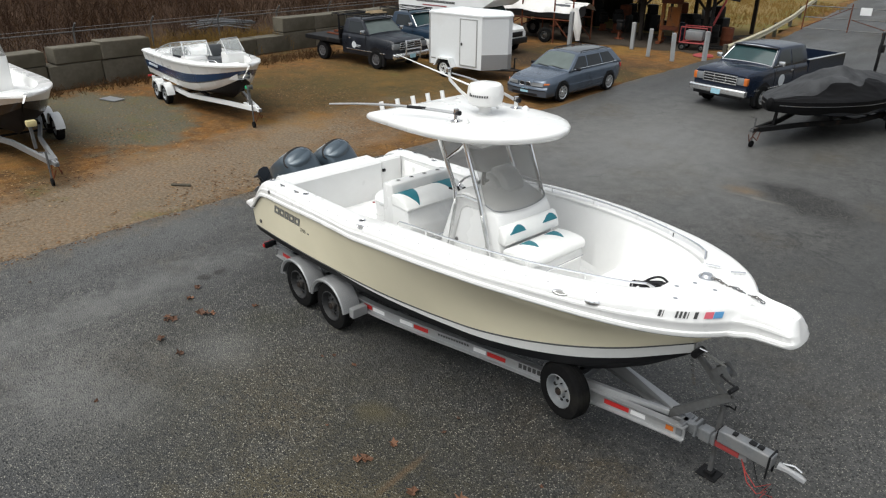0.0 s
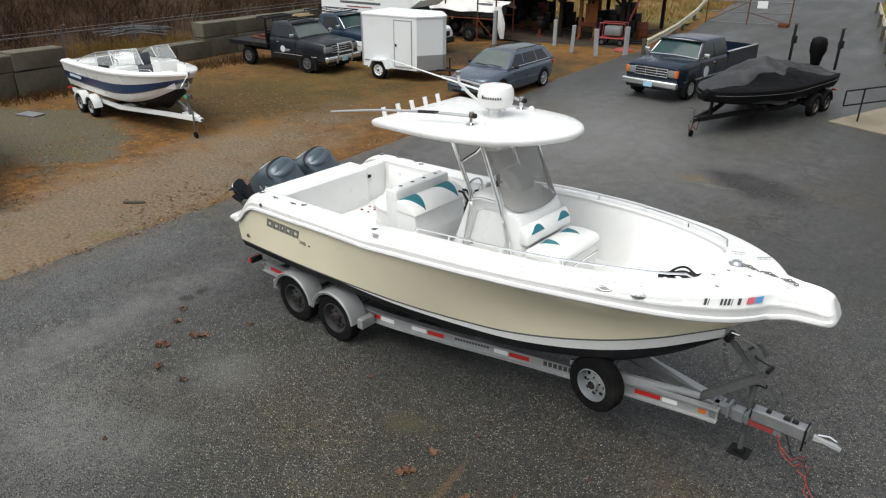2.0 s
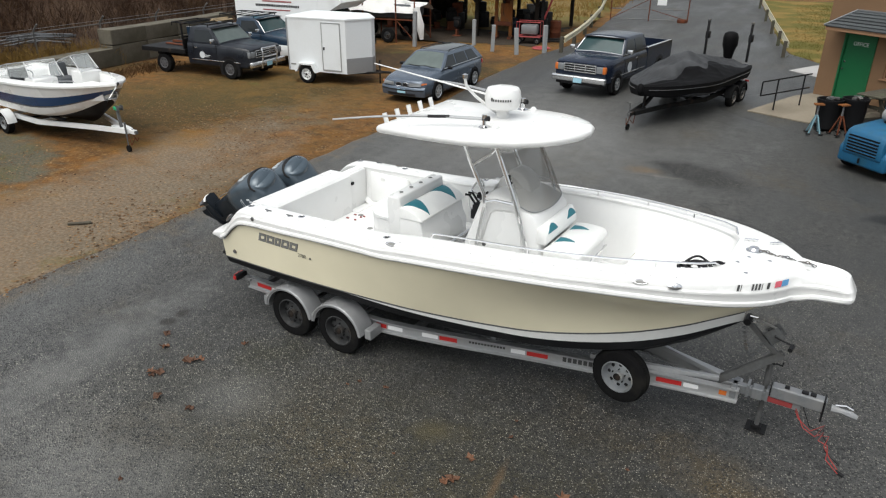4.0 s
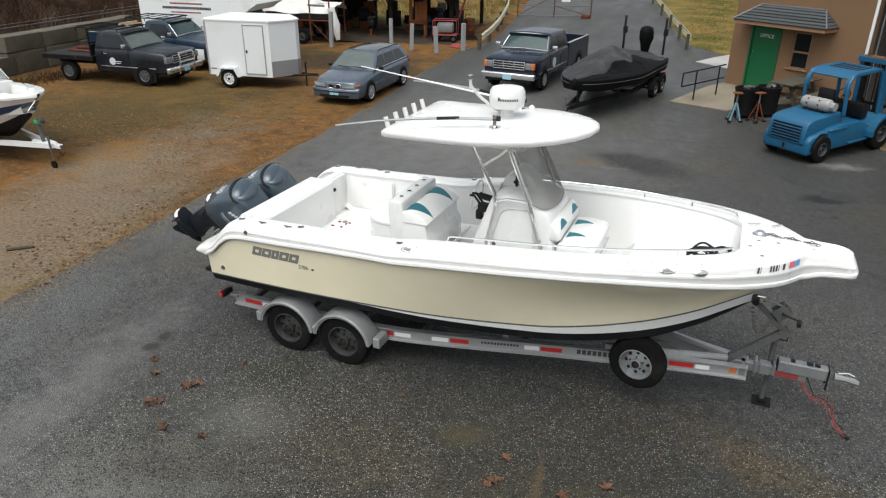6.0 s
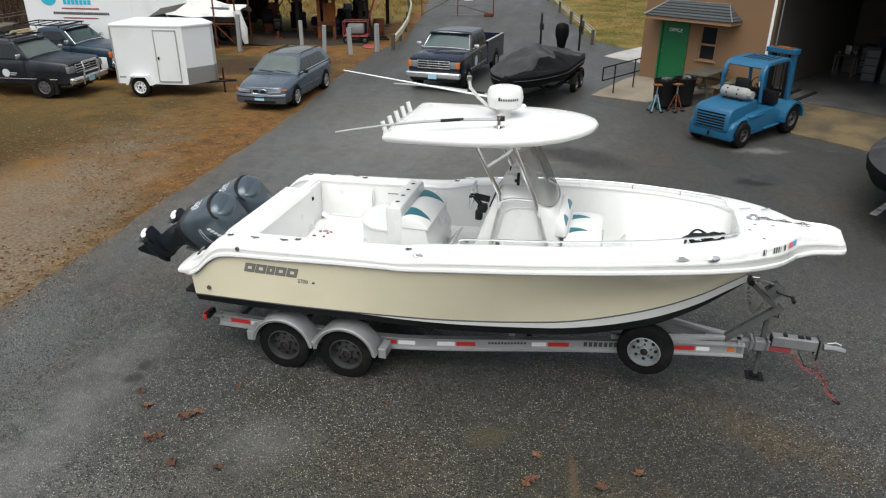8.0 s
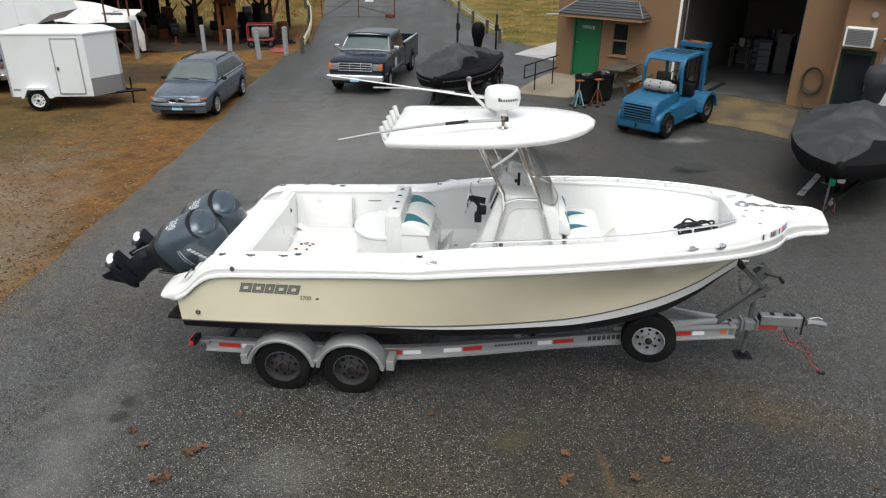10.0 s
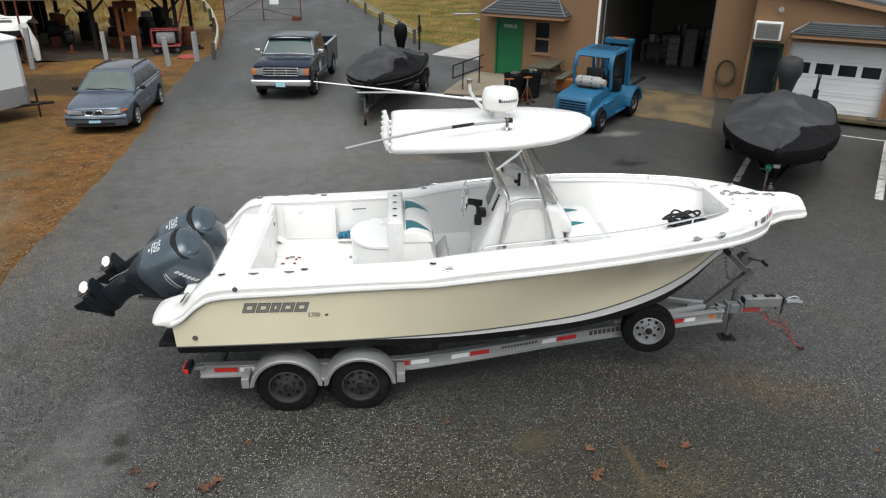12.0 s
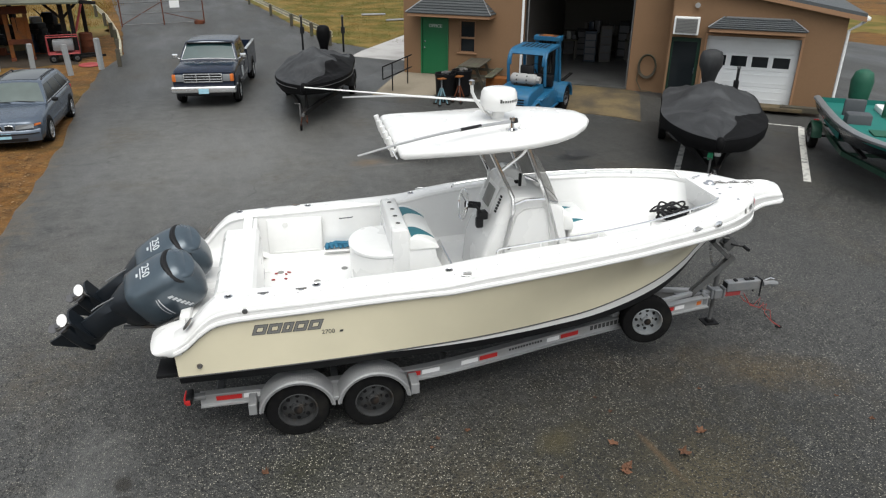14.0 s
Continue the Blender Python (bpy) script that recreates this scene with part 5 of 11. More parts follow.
# gunwale fittings
for sgn in (-1, 1):
    for x, y in ((-0.68, 1.20), (0.215, 1.18), (1.63, 1.235)):
        bm = lathe(bmesh.new(), [(0.045, 0.0), (0.045, 0.006), (0.034, 0.010), (0.028, 0.006), (0.026, -0.02), (0.001, -0.02)], 14, (x, sgn * y, top_z(x) + 0.004))
        h = part("rod_holder", bm, M["chrome"], boat)
        part("bore", lathe(bmesh.new(), [(0.026, 0.0), (0.026, 0.004), (0.001, 0.004)], 12, (x, sgn * y, top_z(x) + 0.008)), M["blackpl"], h)
    bm = lathe(bmesh.new(), [(0.05, 0), (0.05, 0.02), (0.03, 0.035), (0.001, 0.04)], 14, (0, 0, 0))
    nl = part("navigation_light", bm, M["chrome"], boat)
    for x in (-0.33, 0.055):
        cl = part("pull_up_cleat", lathe(bmesh.new(), [(0.030, 0), (0.030, 0.006), (0.014, 0.010), (0.001, 0.010)], 12, (x, sgn * 1.235, top_z(x) + 0.003)), M["chrome"], boat, "small stainless pull-up cleat")
        part("horn", tubes(([(x - 0.055, sgn * 1.235, top_z(x) + 0.016), (x + 0.055, sgn * 1.235, top_z(x) + 0.016)], [0.007, 0.009])), M["greysteel"], cl)
    for x in (1.80, 4.65):
        hw = part("hawse_hole", lathe(bmesh.new(), [(0.055, 0), (0.055, 0.004), (0.046, 0.008), (0.042, 0.004), (0.001, 0.003)], 18), M["chrome"], boat, "oval stainless hawse fitting")
        hw.matrix_local = pose(x, sgn * (side_b(x) - (0.022 if x < 4 else 0.002)), top_z(x) - (0.024 if x < 4 else 0.062), -sgn * 55, 0, -sgn * (22 if x > 4 else 2)) @ Matrix.Diagonal((1.55, 0.50, 1, 1))
        part("opening", lathe(bmesh.new(), [(0.036, 0.005), (0.001, 0.006)], 14), M["greydecal"], hw)
    nl.matrix_local = pose(4.96, sgn * (side_b(4.96) + 0.004), top_z(4.96) - 0.075, -sgn * 62, 0, -sgn * 25) @ Matrix.Diagonal((1.45, 0.7, 0.7, 1))
    part("lens", lathe(bmesh.new(), [(0.022, 0.036), (0.018, 0.05), (0.001, 0.052)], 10), M["bumper"], nl)
    xs = steps(2.24, 5.22, 22)
    off = table([2.0, 3.0, 4.0, 4.7, 5.22], [0.02, 0.02, 0.02, 0.02, 0.06])
    bm = bmesh.new()
    tube(bm, [(2.19, sgn * (inner_b(2.19) + 0.03), top_z(2.19)), (2.195, sgn * (inner_b(2.195) + 0.03), top_z(2.195) + 0.03), (2.21, sgn * (inner_b(2.21) + 0.022), top_z(2.21) + 0.048)] + [(x, sgn * (inner_b(x) + off(x)), top_z(x) + 0.055) for x in xs] + [(5.26, sgn * (inner_b(5.26) + 0.03), top_z(5.26))], 0.012)
    rail = part("grab_rail", bm, M["chrome"], boat, "stainless bow grab rail")
    for x in (2.7, 3.4, 4.1, 4.7):
        part("stanchion", tubes(([(x, sgn * (inner_b(x) + off(x)), top_z(x) - 0.005), (x, sgn * (inner_b(x) + off(x)), top_z(x) + 0.055)], 0.010)), M["chrome"], rail)
    for k in range(24):
        x = -0.45 + 0.235 * k
        if x < 5.2:
            part("rivet", lathe(bmesh.new(), [(0.008, 0), (0.006, 0.004), (0.001, 0.005)], 6, (x, sgn * (side_b(x) - 0.055), top_z(x) - 0.006)), M["greysteel"], boat)
part("fill_cap", lathe(bmesh.new(), [(0.05, 0), (0.05, 0.01), (0.04, 0.016), (0.001, 0.017)], 16, (-0.45, -1.20, top_z(-0.45))), M["whitepaint"], boat)
part("side_vent", lathe(bmesh.new(), [(0.03, 0), (0.028, -0.012), (0.001, -0.014)], 12, (-0.52, -1.352, 1.745), "y"), M["greysteel"], boat)
part("through_hull", lathe(bmesh.new(), [(0.032, 0), (0.028, -0.02), (0.012, -0.022), (0.001, -0.01)], 12, (-1.05, -1.262, 1.10), "y"), M["greysteel"], boat)
for sgn in (-1, 1):
    lt = part("transom_vent", lathe(bmesh.new(), [(0.055, 0), (0.05, 0.014), (0.02, 0.016), (0.001, 0.010)], 14), M["greysteel"], boat)
    lt.matrix_local = pose(-1.10, sgn * 1.245, 1.60, 0, -50, 0) @ Matrix.Diagonal((1.5, 0.9, 1, 1))
# windlass, chain, fillers on the foredeck
wl = part("windlass", lathe(bmesh.new(), [(0.085, 0), (0.08, 0.014), (0.06, 0.022), (0.045, 0.045), (0.03, 0.05), (0.001, 0.052)], 20, (5.49, 0.09, 2.213)), M["chrome"], boat, "stainless anchor windlass")
bm = bmesh.new()
for k in range(17):
    s = k / 16
    p = Vector((5.56 + 0.52 * s, 0.08 - 0.06 * s, 2.235 - 0.01 * s + 0.012 * math.sin(k)))
    q = [(0.022 * math.cos(a), 0.012 * math.sin(a)) for a in [i * math.pi / 4 for i in range(8)]]
    tube(bm, [p + Vector((u, w if k % 2 else 0, 0 if k % 2 else w)) for u, w in q], 0.006, 5, closed=True)
part("anchor_chain", bm, M["greysteel"], wl)
for x, y in ((5.48, -0.11), (5.68, -0.10), (5.52, -0.52), (5.40, -0.30)):
    part("deck_fitting", lathe(bmesh.new(), [(0.022, 0), (0.021, 0.008), (0.012, 0.012), (0.001, 0.012)], 12, (x, y, 2.216)), M["chrome"], boat)
for x, y, yaw in ((5.42, 0.325, 20), (5.66, 0.37, 40)):
    bm = tubes(([(-0.07, 0, 0.032), (0.07, 0, 0.032)], [0.009, 0.011]), ([(-0.028, 0, 0), (-0.022, 0, 0.032)], 0.010), ([(0.028, 0, 0), (0.022, 0, 0.032)], 0.010))
    part("bow_cleat", bm, M["chrome"], boat, "stainless bow cleat").matrix_local = pose(x, y, 2.213, 0, 0, yaw)
bm = bmesh.new()
prism(bm, [(5.36, -0.44), (5.62, -0.28), (5.82, -0.12), (5.82, 0.16), (5.62, 0.32), (5.36, 0.46)], 2.2145, 2.2215, "xy")
part("anchor_hatch", soften(bm, 0.003, 1), M["gel"], boat, "white anchor locker hatch")
part("bow_roller", boxes(((6.30, 0, 1.98), (0.24, 0.16, 0.05), 0.015)), M["greysteel"], boat)
part("bow_eye", tubes(([(5.60, 0, 1.50), (5.68, 0, 1.50), (5.68, 0, 1.44), (5.58, 0, 1.42)], 0.012)), M["chrome"], boat)

# lettering shapes on the hull sides: bars in place of brand, number and registration
def hull_pt(x, z, sgn, out=0.004):
    c, a = chine_z(x), side_z(x)
    s = (z - c) / (a - c)
    y = chine_b(x) + (side_b(x) - chine_b(x)) * s
    flare = max(0.0, (x - 2.4) / 3.5)
    y -= flare * 0.20 * math.sin(math.pi * s)
    return Vector((x, sgn * (y + out), z))


def decal(name, bars, sgn, material, slant=0.15, out=0.004):
    bm = bmesh.new()
    for x0, z0, x1, z1 in bars:
        bm.faces.new([bm.verts.new(hull_pt(x + slant * (z - 1.3), z, sgn, out)) for x, z in ((x0, z0), (x1, z0), (x1, z1), (x0, z1))])
    return part(name, bm, material, boat, smooth=None)


def slab_glyph(a, w, z0, z1, t):
    """A plain open block: four bars round a slot."""
    return [(a, z0, a + t, z1), (a + t, z0, a + w - t, z0 + t), (a + w - t, z0, a + w, z1), (a + t, z1 - t, a + w - t, z1)]


for sgn in (-1, 1):
    edge, fill = [], []
    a = -0.535 if sgn < 0 else -0.56
    for w in (0.150, 0.150, 0.118, 0.150, 0.150):
        edge += slab_glyph(a, w - 0.012, 1.434, 1.560, 0.040)
        fill += slab_glyph(a + 0.007, w - 0.026, 1.441, 1.553, 0.026)
        a += w
    decal("name_edge", edge, sgn, M["darkdecal"], 0.36)
    decal("name_decal", fill, sgn, M["greydecal"], 0.36, 0.006)
    text_part("model_number", "2700", 0.070, Matrix.Translation(hull_pt(0.30, 1.392, sgn, 0.006)) @ pose(0, 0, 0, 86 if sgn < 0 else 94, 0, 0 if sgn < 0 else 180), M["darkdecal"], boat, 0.0006)
    decal("model_bar", [(0.395, 1.372, 0.43, 1.40)], sgn, M["darkdecal"], 0.3)
    bm = bmesh.new()
    def bow_pt(x, dz):
        return Vector((x, sgn * (side_b(x) + 0.022 - 0.39 * (dz + 0.112)), top_z(x) + dz))
    for x, w in ((5.495, 0.020), (5.525, 0.006), (5.615, 0.016), (5.642, 0.016), (5.669, 0.016), (5.696, 0.006), (5.738, 0.022)):
        bm.faces.new([bm.verts.new(bow_pt(x + u, dz)) for u, dz in ((0, -0.105), (w, -0.105), (w, -0.045), (0, -0.045))])
    pieces("registration_bar", bm, M["darkdecal"], boat, smooth=None)
    for k, mm in enumerate(("pink", "skyblue")):
        bm = bmesh.new()
        x0 = 5.80 + 0.052 * k
        bm.faces.new([bm.verts.new(bow_pt(x0 + u, dz)) for u, dz in ((0, -0.105), (0.05, -0.105), (0.05, -0.045), (0, -0.045))])
        part("sticker", bm, M[mm], boat, smooth=None)

# ---- console ----
console = part("console", bmesh.new(), M["gel"], boat, "white moulded steering console")
bm = bmesh.new()
prof = [(2.18, 1.24), (2.22, 1.70), (2.34, 2.02), (2.46, 2.34), (2.50, 2.40), (2.58, 2.43), (2.72, 2.43), (3.00, 2.36), (3.16, 2.30), (3.22, 2.22), (3.30, 1.80), (3.32, 1.30)]
rings = []
for y, k in ((-0.46, 0.955), (-0.44, 0.985), (-0.38, 1.0), (0.38, 1.0), (0.44, 0.985), (0.46, 0.955)):
    rings.append([Vector((2.75 + (x - 2.75) * k, y, 1.24 + (z - 1.24) * k)) for x, z in prof])
loft(bm, rings, True)
console.data = link_bm("console", bm, M["gel"], 40)
part("dash_panel", boxes(((2.421, 0.07, 2.29), (0.016, 0.27, 0.25), 0.01, (0, 20, 0))), M["greydecal"], console, "grey instrument screen")
part("dash_face", boxes(((2.431, 0.05, 2.28), (0.012, 0.40, 0.36), 0.004, (0, 20, 0))), M["liner"], console)
for k in range(6):
    part("switch", boxes(((2.468 - 0.0135 * k, -0.30, 2.39 - 0.036 * k), (0.02, 0.045, 0.024), 0.004, (0, 20, 0))), M["blackpl"], console)
bm = bmesh.new()
prism(bm, [(2.40, 2.20), (2.505, 2.50), (2.54, 2.545), (2.62, 2.55), (2.72, 2.50), (2.79, 2.42), (2.80, 2.36), (2.60, 2.25)], -0.06, 0.36)
part("helm_hood", soften(bm, 0.03, 3), M["gel"], console, "white moulded helm hood", smooth=50)
bm = bmesh.new()
prism(bm, [(2.56, 2.42), (2.585, 2.60), (2.63, 2.63), (2.76, 2.60), (2.86, 2.52), (2.90, 2.42), (2.90, 2.36), (2.60, 2.40)], 0.02, 0.31)
pod = part("instrument_pod", soften(bm, 0.03, 3), M["gel"], console, "white moulded instrument hood", smooth=50)
part("gauge", lathe(bmesh.new(), [(0.045, 0), (0.045, -0.012), (0.001, -0.014)], 16, (2.572, 0.16, 2.545), "x"), M["blackpl"], pod)
bm = bmesh.new()
tube(bm, [(2.10 + 0.03 * math.sin(a), 0.10 + 0.19 * math.cos(a), 2.17 + 0.19 * math.sin(a)) for a in [2 * math.pi * k / 28 for k in range(28)]], 0.014, 6, closed=True)
sw = part("steering_wheel", bm, M["chrome"], console, "stainless steering wheel")
for k in range(3):
    a = 2 * math.pi * k / 3 + 0.5
    part("spoke", tubes(([(2.16, 0.10, 2.17), (2.10 + 0.03 * math.sin(a), 0.10 + 0.19 * math.cos(a), 2.17 + 0.19 * math.sin(a))], 0.009)), M["chrome"], sw)
part("wheel_hub", tubes(([(2.13, 0.10, 2.17), (2.32, 0.10, 2.14)], 0.045)), M["blackpl"], sw)
th = part("throttle", boxes(((2.28, -0.16, 2.12), (0.12, 0.13, 0.10), 0.02), ((2.24, -0.18, 2.03), (0.09, 0.09, 0.13), 0.02)), M["blackpl"], console, "black twin throttle")
for y in (-0.12, -0.20):
    part("lever", tubes(([(2.26, y, 2.16), (2.17, y, 2.27), (2.12, y - 0.03, 2.28)], 0.015)), M["blackpl"], th)
bm = bmesh.new()
prism(bm, [(2.48, 1.36), (2.44, 1.55), (2.62, 2.20), (2.70, 2.26), (2.94, 2.28), (3.00, 2.24), (3.03, 1.95), (3.02, 1.36)], -0.472, -0.455)
cd = part("console_door", bm, M["gel"], console, "white console door with rounded corners")
part("latch", lathe(bmesh.new(), [(0.028, 0), (0.024, -0.01), (0.001, -0.012)], 12, (2.54, -0.47, 1.79), "y"), M["greysteel"], cd)
bm = bmesh.new()
tube(bm, [(2.46, -0.475, 1.36), (2.42, -0.475, 1.55), (2.61, -0.475, 2.22), (2.70, -0.475, 2.285), (2.95, -0.475, 2.305), (3.02, -0.475, 2.25), (3.05, -0.475, 1.95), (3.04, -0.475, 1.36)], 0.006, 5)
part("door_gasket", bm, M["bandwhite"], console)
# curved windscreen, leaning back to the underside of the hardtop
bm = bmesh.new()
rings = []
bend = table([-0.47, -0.465, -0.44, -0.38, -0.2, 0, 0.2, 0.38, 0.44, 0.465, 0.47], [3.00, 3.06, 3.115, 3.16, 3.20, 3.215, 3.20, 3.16, 3.115, 3.06, 3.00])
for y in (-0.47, -0.465, -0.455, -0.44, -0.41, -0.38, -0.3, -0.2, -0.1, 0, 0.1, 0.2, 0.3, 0.38, 0.41, 0.44, 0.455, 0.465, 0.47):
    x = bend(y)
    zb = 2.375 - 0.40 * (x - 3.0)
    rings.append([Vector((x - 0.52 * k * (2.97 - zb) + 0.02 * math.sin(math.pi * k), y * (1 - 0.05 * k), zb + (2.97 - zb) * k)) for k in steps(0, 1, 5)])
loft(bm, rings, False)
ws = part("windscreen", bm, M["screen"], console, "clear curved acrylic windscreen")
ws.visible_shadow = False
part("screen_trim", tubes(([r[0] for r in rings], 0.008)), M["galv"], ws)
part("hand_held_radio", boxes(((2.72, -0.22, 2.56), (0.035, 0.035, 0.16), 0.008), ((2.70, -0.17, 2.52), (0.06, 0.07, 0.03), 0.008)), M["blackpl"], console)
# forward console seat
bm = bmesh.new()
prism(bm, [(3.26, 1.28), (3.26, 1.80), (3.40, 1.82), (3.72, 1.82), (3.745, 1.78), (3.76, 1.40), (3.80, 1.32), (3.80, 1.28)], -0.46, 0.46)
fs_ = part("forward_seat", soften(bm, 0.03, 3), M["gel"], boat, "white moulded forward seat base", smooth=50)


def seat_top(x):
    return 1.935 + 0.022 * math.sin(math.pi * min(1, max(0, (x - 3.34) / 0.44)))


bm = bmesh.new()
prism(bm, [(3.32, 1.82), (3.325, 1.91), (3.36, 1.938)] + [(x, seat_top(x)) for x in steps(3.42, 3.70, 4)] + [(3.755, 1.925), (3.775, 1.88), (3.765, 1.82)], -0.49, 0.48)
part("seat_cushion", soften(bm, 0.025, 2, 50), M["vinyl"], fs_, smooth=60)
bm = bmesh.new()
prism(bm, [(3.225, 1.96), (3.225, 2.14), (3.245, 2.175), (3.295, 2.165), (3.345, 2.08), (3.365, 1.99), (3.335, 1.95)], -0.47, 0.46)
part("back_cushion", soften(bm, 0.02, 2, 50), M["vinyl"], fs_, "white sloped backrest cushion", smooth=60)


def fan(x0, x1, y_in, y_out, tip, height, lift=0.005):
    """A curved teal panel that tapers to a point, laid on a cushion."""
    bm = bmesh.new()
    rings = []
    for k in range(13):
        u = k / 12
        x = x0 + (x1 - x0) * u
        hi, lo = y_out + (tip - y_out) * u ** 2.1, y_in + (tip - y_in) * u ** 0.6
        if hi - lo < 0.003:
            hi, lo = tip + 0.0015, tip - 0.0015
        mid = (hi + lo) / 2
        rings.append([Vector((x, lo, height(x) - 0.006)), Vector((x, hi, height(x) - 0.006)), Vector((x, hi, height(x) + lift)), Vector((x, mid, height(x) + lift * 1.4)), Vector((x, lo, height(x) + lift))])
    loft(bm, rings, True)
    return bm


for y in (0.0, 0.44):
    part("teal_panel", fan(3.385, 3.60, -0.27 + y, -0.10 + y, -0.178 + y, seat_top), M["teal"], fs_, "teal vinyl panel", smooth=60)
for y in (-0.395, 0.165):
    bm = bmesh.new()
    fan_edge = [(y, 2.083), (y + 0.05, 2.105), (y + 0.11, 2.143), (y + 0.165, 2.158), (y + 0.215, 2.146), (y + 0.25, 2.115), (y + 0.265, 2.078)]
    loft(bm, [[Vector((3.345 - 0.59 * (zz - 2.08) + d, yy, zz)) for yy, zz in fan_edge] for d in (-0.02, 0.008)], True)
    part("teal_panel", bm, M["teal"], fs_, smooth=None)
part("seat_rail", tubes(([(3.74, -0.40, 1.70), (3.79, -0.40, 1.74), (3.79, 0.42, 1.74), (3.74, 0.42, 1.70)], 0.011)), M["chrome"], fs_)

# ---- hardtop on its pipe tower ----
hardtop = part("hardtop", bmesh.new(), M["gel"], boat, "white fibreglass hardtop")
half = [(1.19, 0.0), (1.19, 0.40), (1.185, 0.72), (1.185, 0.815), (1.20, 0.838), (1.23, 0.842), (1.5, 0.845), (1.8, 0.852), (2.1, 0.86), (2.4, 0.855), (2.7, 0.82), (3.0, 0.735), (3.25, 0.59), (3.44, 0.40), (3.56, 0.20), (3.60, 0.0)]
outline = half + [(x, -y) for x, y in reversed(half[1:-1])]
bm = bmesh.new()
rings = []
for k, z in ((0.0, 3.06), (0.90, 3.06), (0.97, 3.065), (0.995, 3.085), (1.0, 3.11), (0.995, 3.135), (0.975, 3.155), (0.92, 3.175), (0.75, 3.215), (0.5, 3.245), (0.25, 3.26), (0.0, 3.265)):
    rings.append([Vector((2.35 + (x - 2.35) * max(k, 0.002), y * max(k, 0.002) + 0.03, z + 0.11 * ((x - 1.18) / 2.42) ** 2 * k * k)) for x, y in outline])
loft(bm, rings, True)
hardtop.data = link_bm("hardtop", bm, M["gel"], 50)
for sgn in (-1, 1):
    y = sgn * 0.52
    part("tower_leg", tubes(([(2.44, y * 0.98, 1.30), (2.44, y, 1.70), (2.56, y, 2.30), (2.54, y, 2.46), (2.23, y, 3.07)], 0.026)), M["chrome"], hardtop, "stainless tower leg")
    part("tower_leg", tubes(([(3.20, y * 0.98, 1.32), (3.14, y, 1.86), (2.96, y, 2.42), (2.68, y, 3.07)], 0.026)), M["chrome"], hardtop)
    part("tower_brace", tubes(([(2.56, y, 2.36), (2.70, y, 2.41), (2.97, y, 2.41)], 0.02)), M["chrome"], hardtop)
    part("tower_brace", tubes(([(2.38, y, 2.78), (2.62, y, 2.96), (2.70, y, 3.05)], 0.018)), M["chrome"], hardtop)
    for x in (2.44, 3.20):
        part("leg_foot", lathe(bmesh.new(), [(0.055, 0), (0.055, 0.012), (0.03, 0.02), (0.026, 0.05)], 14, (x, y * 0.98, 1.255)), M["chrome"], hardtop)
part("cross_pipe", tubes(([(2.23, -0.52, 3.05), (2.23, 0.52, 3.05)], 0.022)), M["chrome"], hardtop)
part("radio_box", boxes(((2.55, 0.02, 3.00), (0.36, 0.60, 0.13), 0.02)), M["gel"], hardtop)
for k in range(5):
    y = -0.50 + 0.26 * k
    bm = tubes(([(1.16, y, 3.03), (1.10, y, 3.23)], 0.030), ([(1.15, y, 3.08), (1.24, y, 3.10)], 0.022))
    part("rocket_rod_holder", bm, M["gel"], hardtop, "white rod holder tube")
part("rod_rail", tubes(([(1.18, -0.60, 3.02), (1.14, -0.58, 3.10), (1.14, 0.62, 3.10), (1.18, 0.64, 3.02)], 0.014)), M["chrome"], hardtop)
radar = part("radar_dome", lathe(bmesh.new(), [(0.17, 0), (0.197, 0.015), (0.212, 0.08), (0.218, 0.125), (0.214, 0.14), (0.207, 0.20), (0.185, 0.235), (0.13, 0.25), (0.001, 0.254)], 36, (2.48, 0.0, 3.375)), M["gel"], hardtop, "white radar dome")
part("radar_mount", lathe(bmesh.new(), [(0.10, 0), (0.09, 0.02), (0.075, 0.04), (0.075, 0.11), (0.13, 0.125), (0.13, 0.14)], 20, (2.48, 0, 3.245)), M["gel"], radar)
bm = bmesh.new()
for k in range(9):
    a0 = radians(-102 + 7.5 * k)
    a1 = a0 + radians(5.0 if k else 6.5)
    zt = 3.53 if k in (0,) else 3.515
    bm.faces.new([bm.verts.new((2.48 + 0.2195 * math.cos(a), 0.2195 * math.sin(a), z)) for a, z in ((a0, 3.488), (a1, 3.488), (a1, zt), (a0, zt))])
pieces("name_bar", bm, M["darkdecal"], radar, smooth=None)
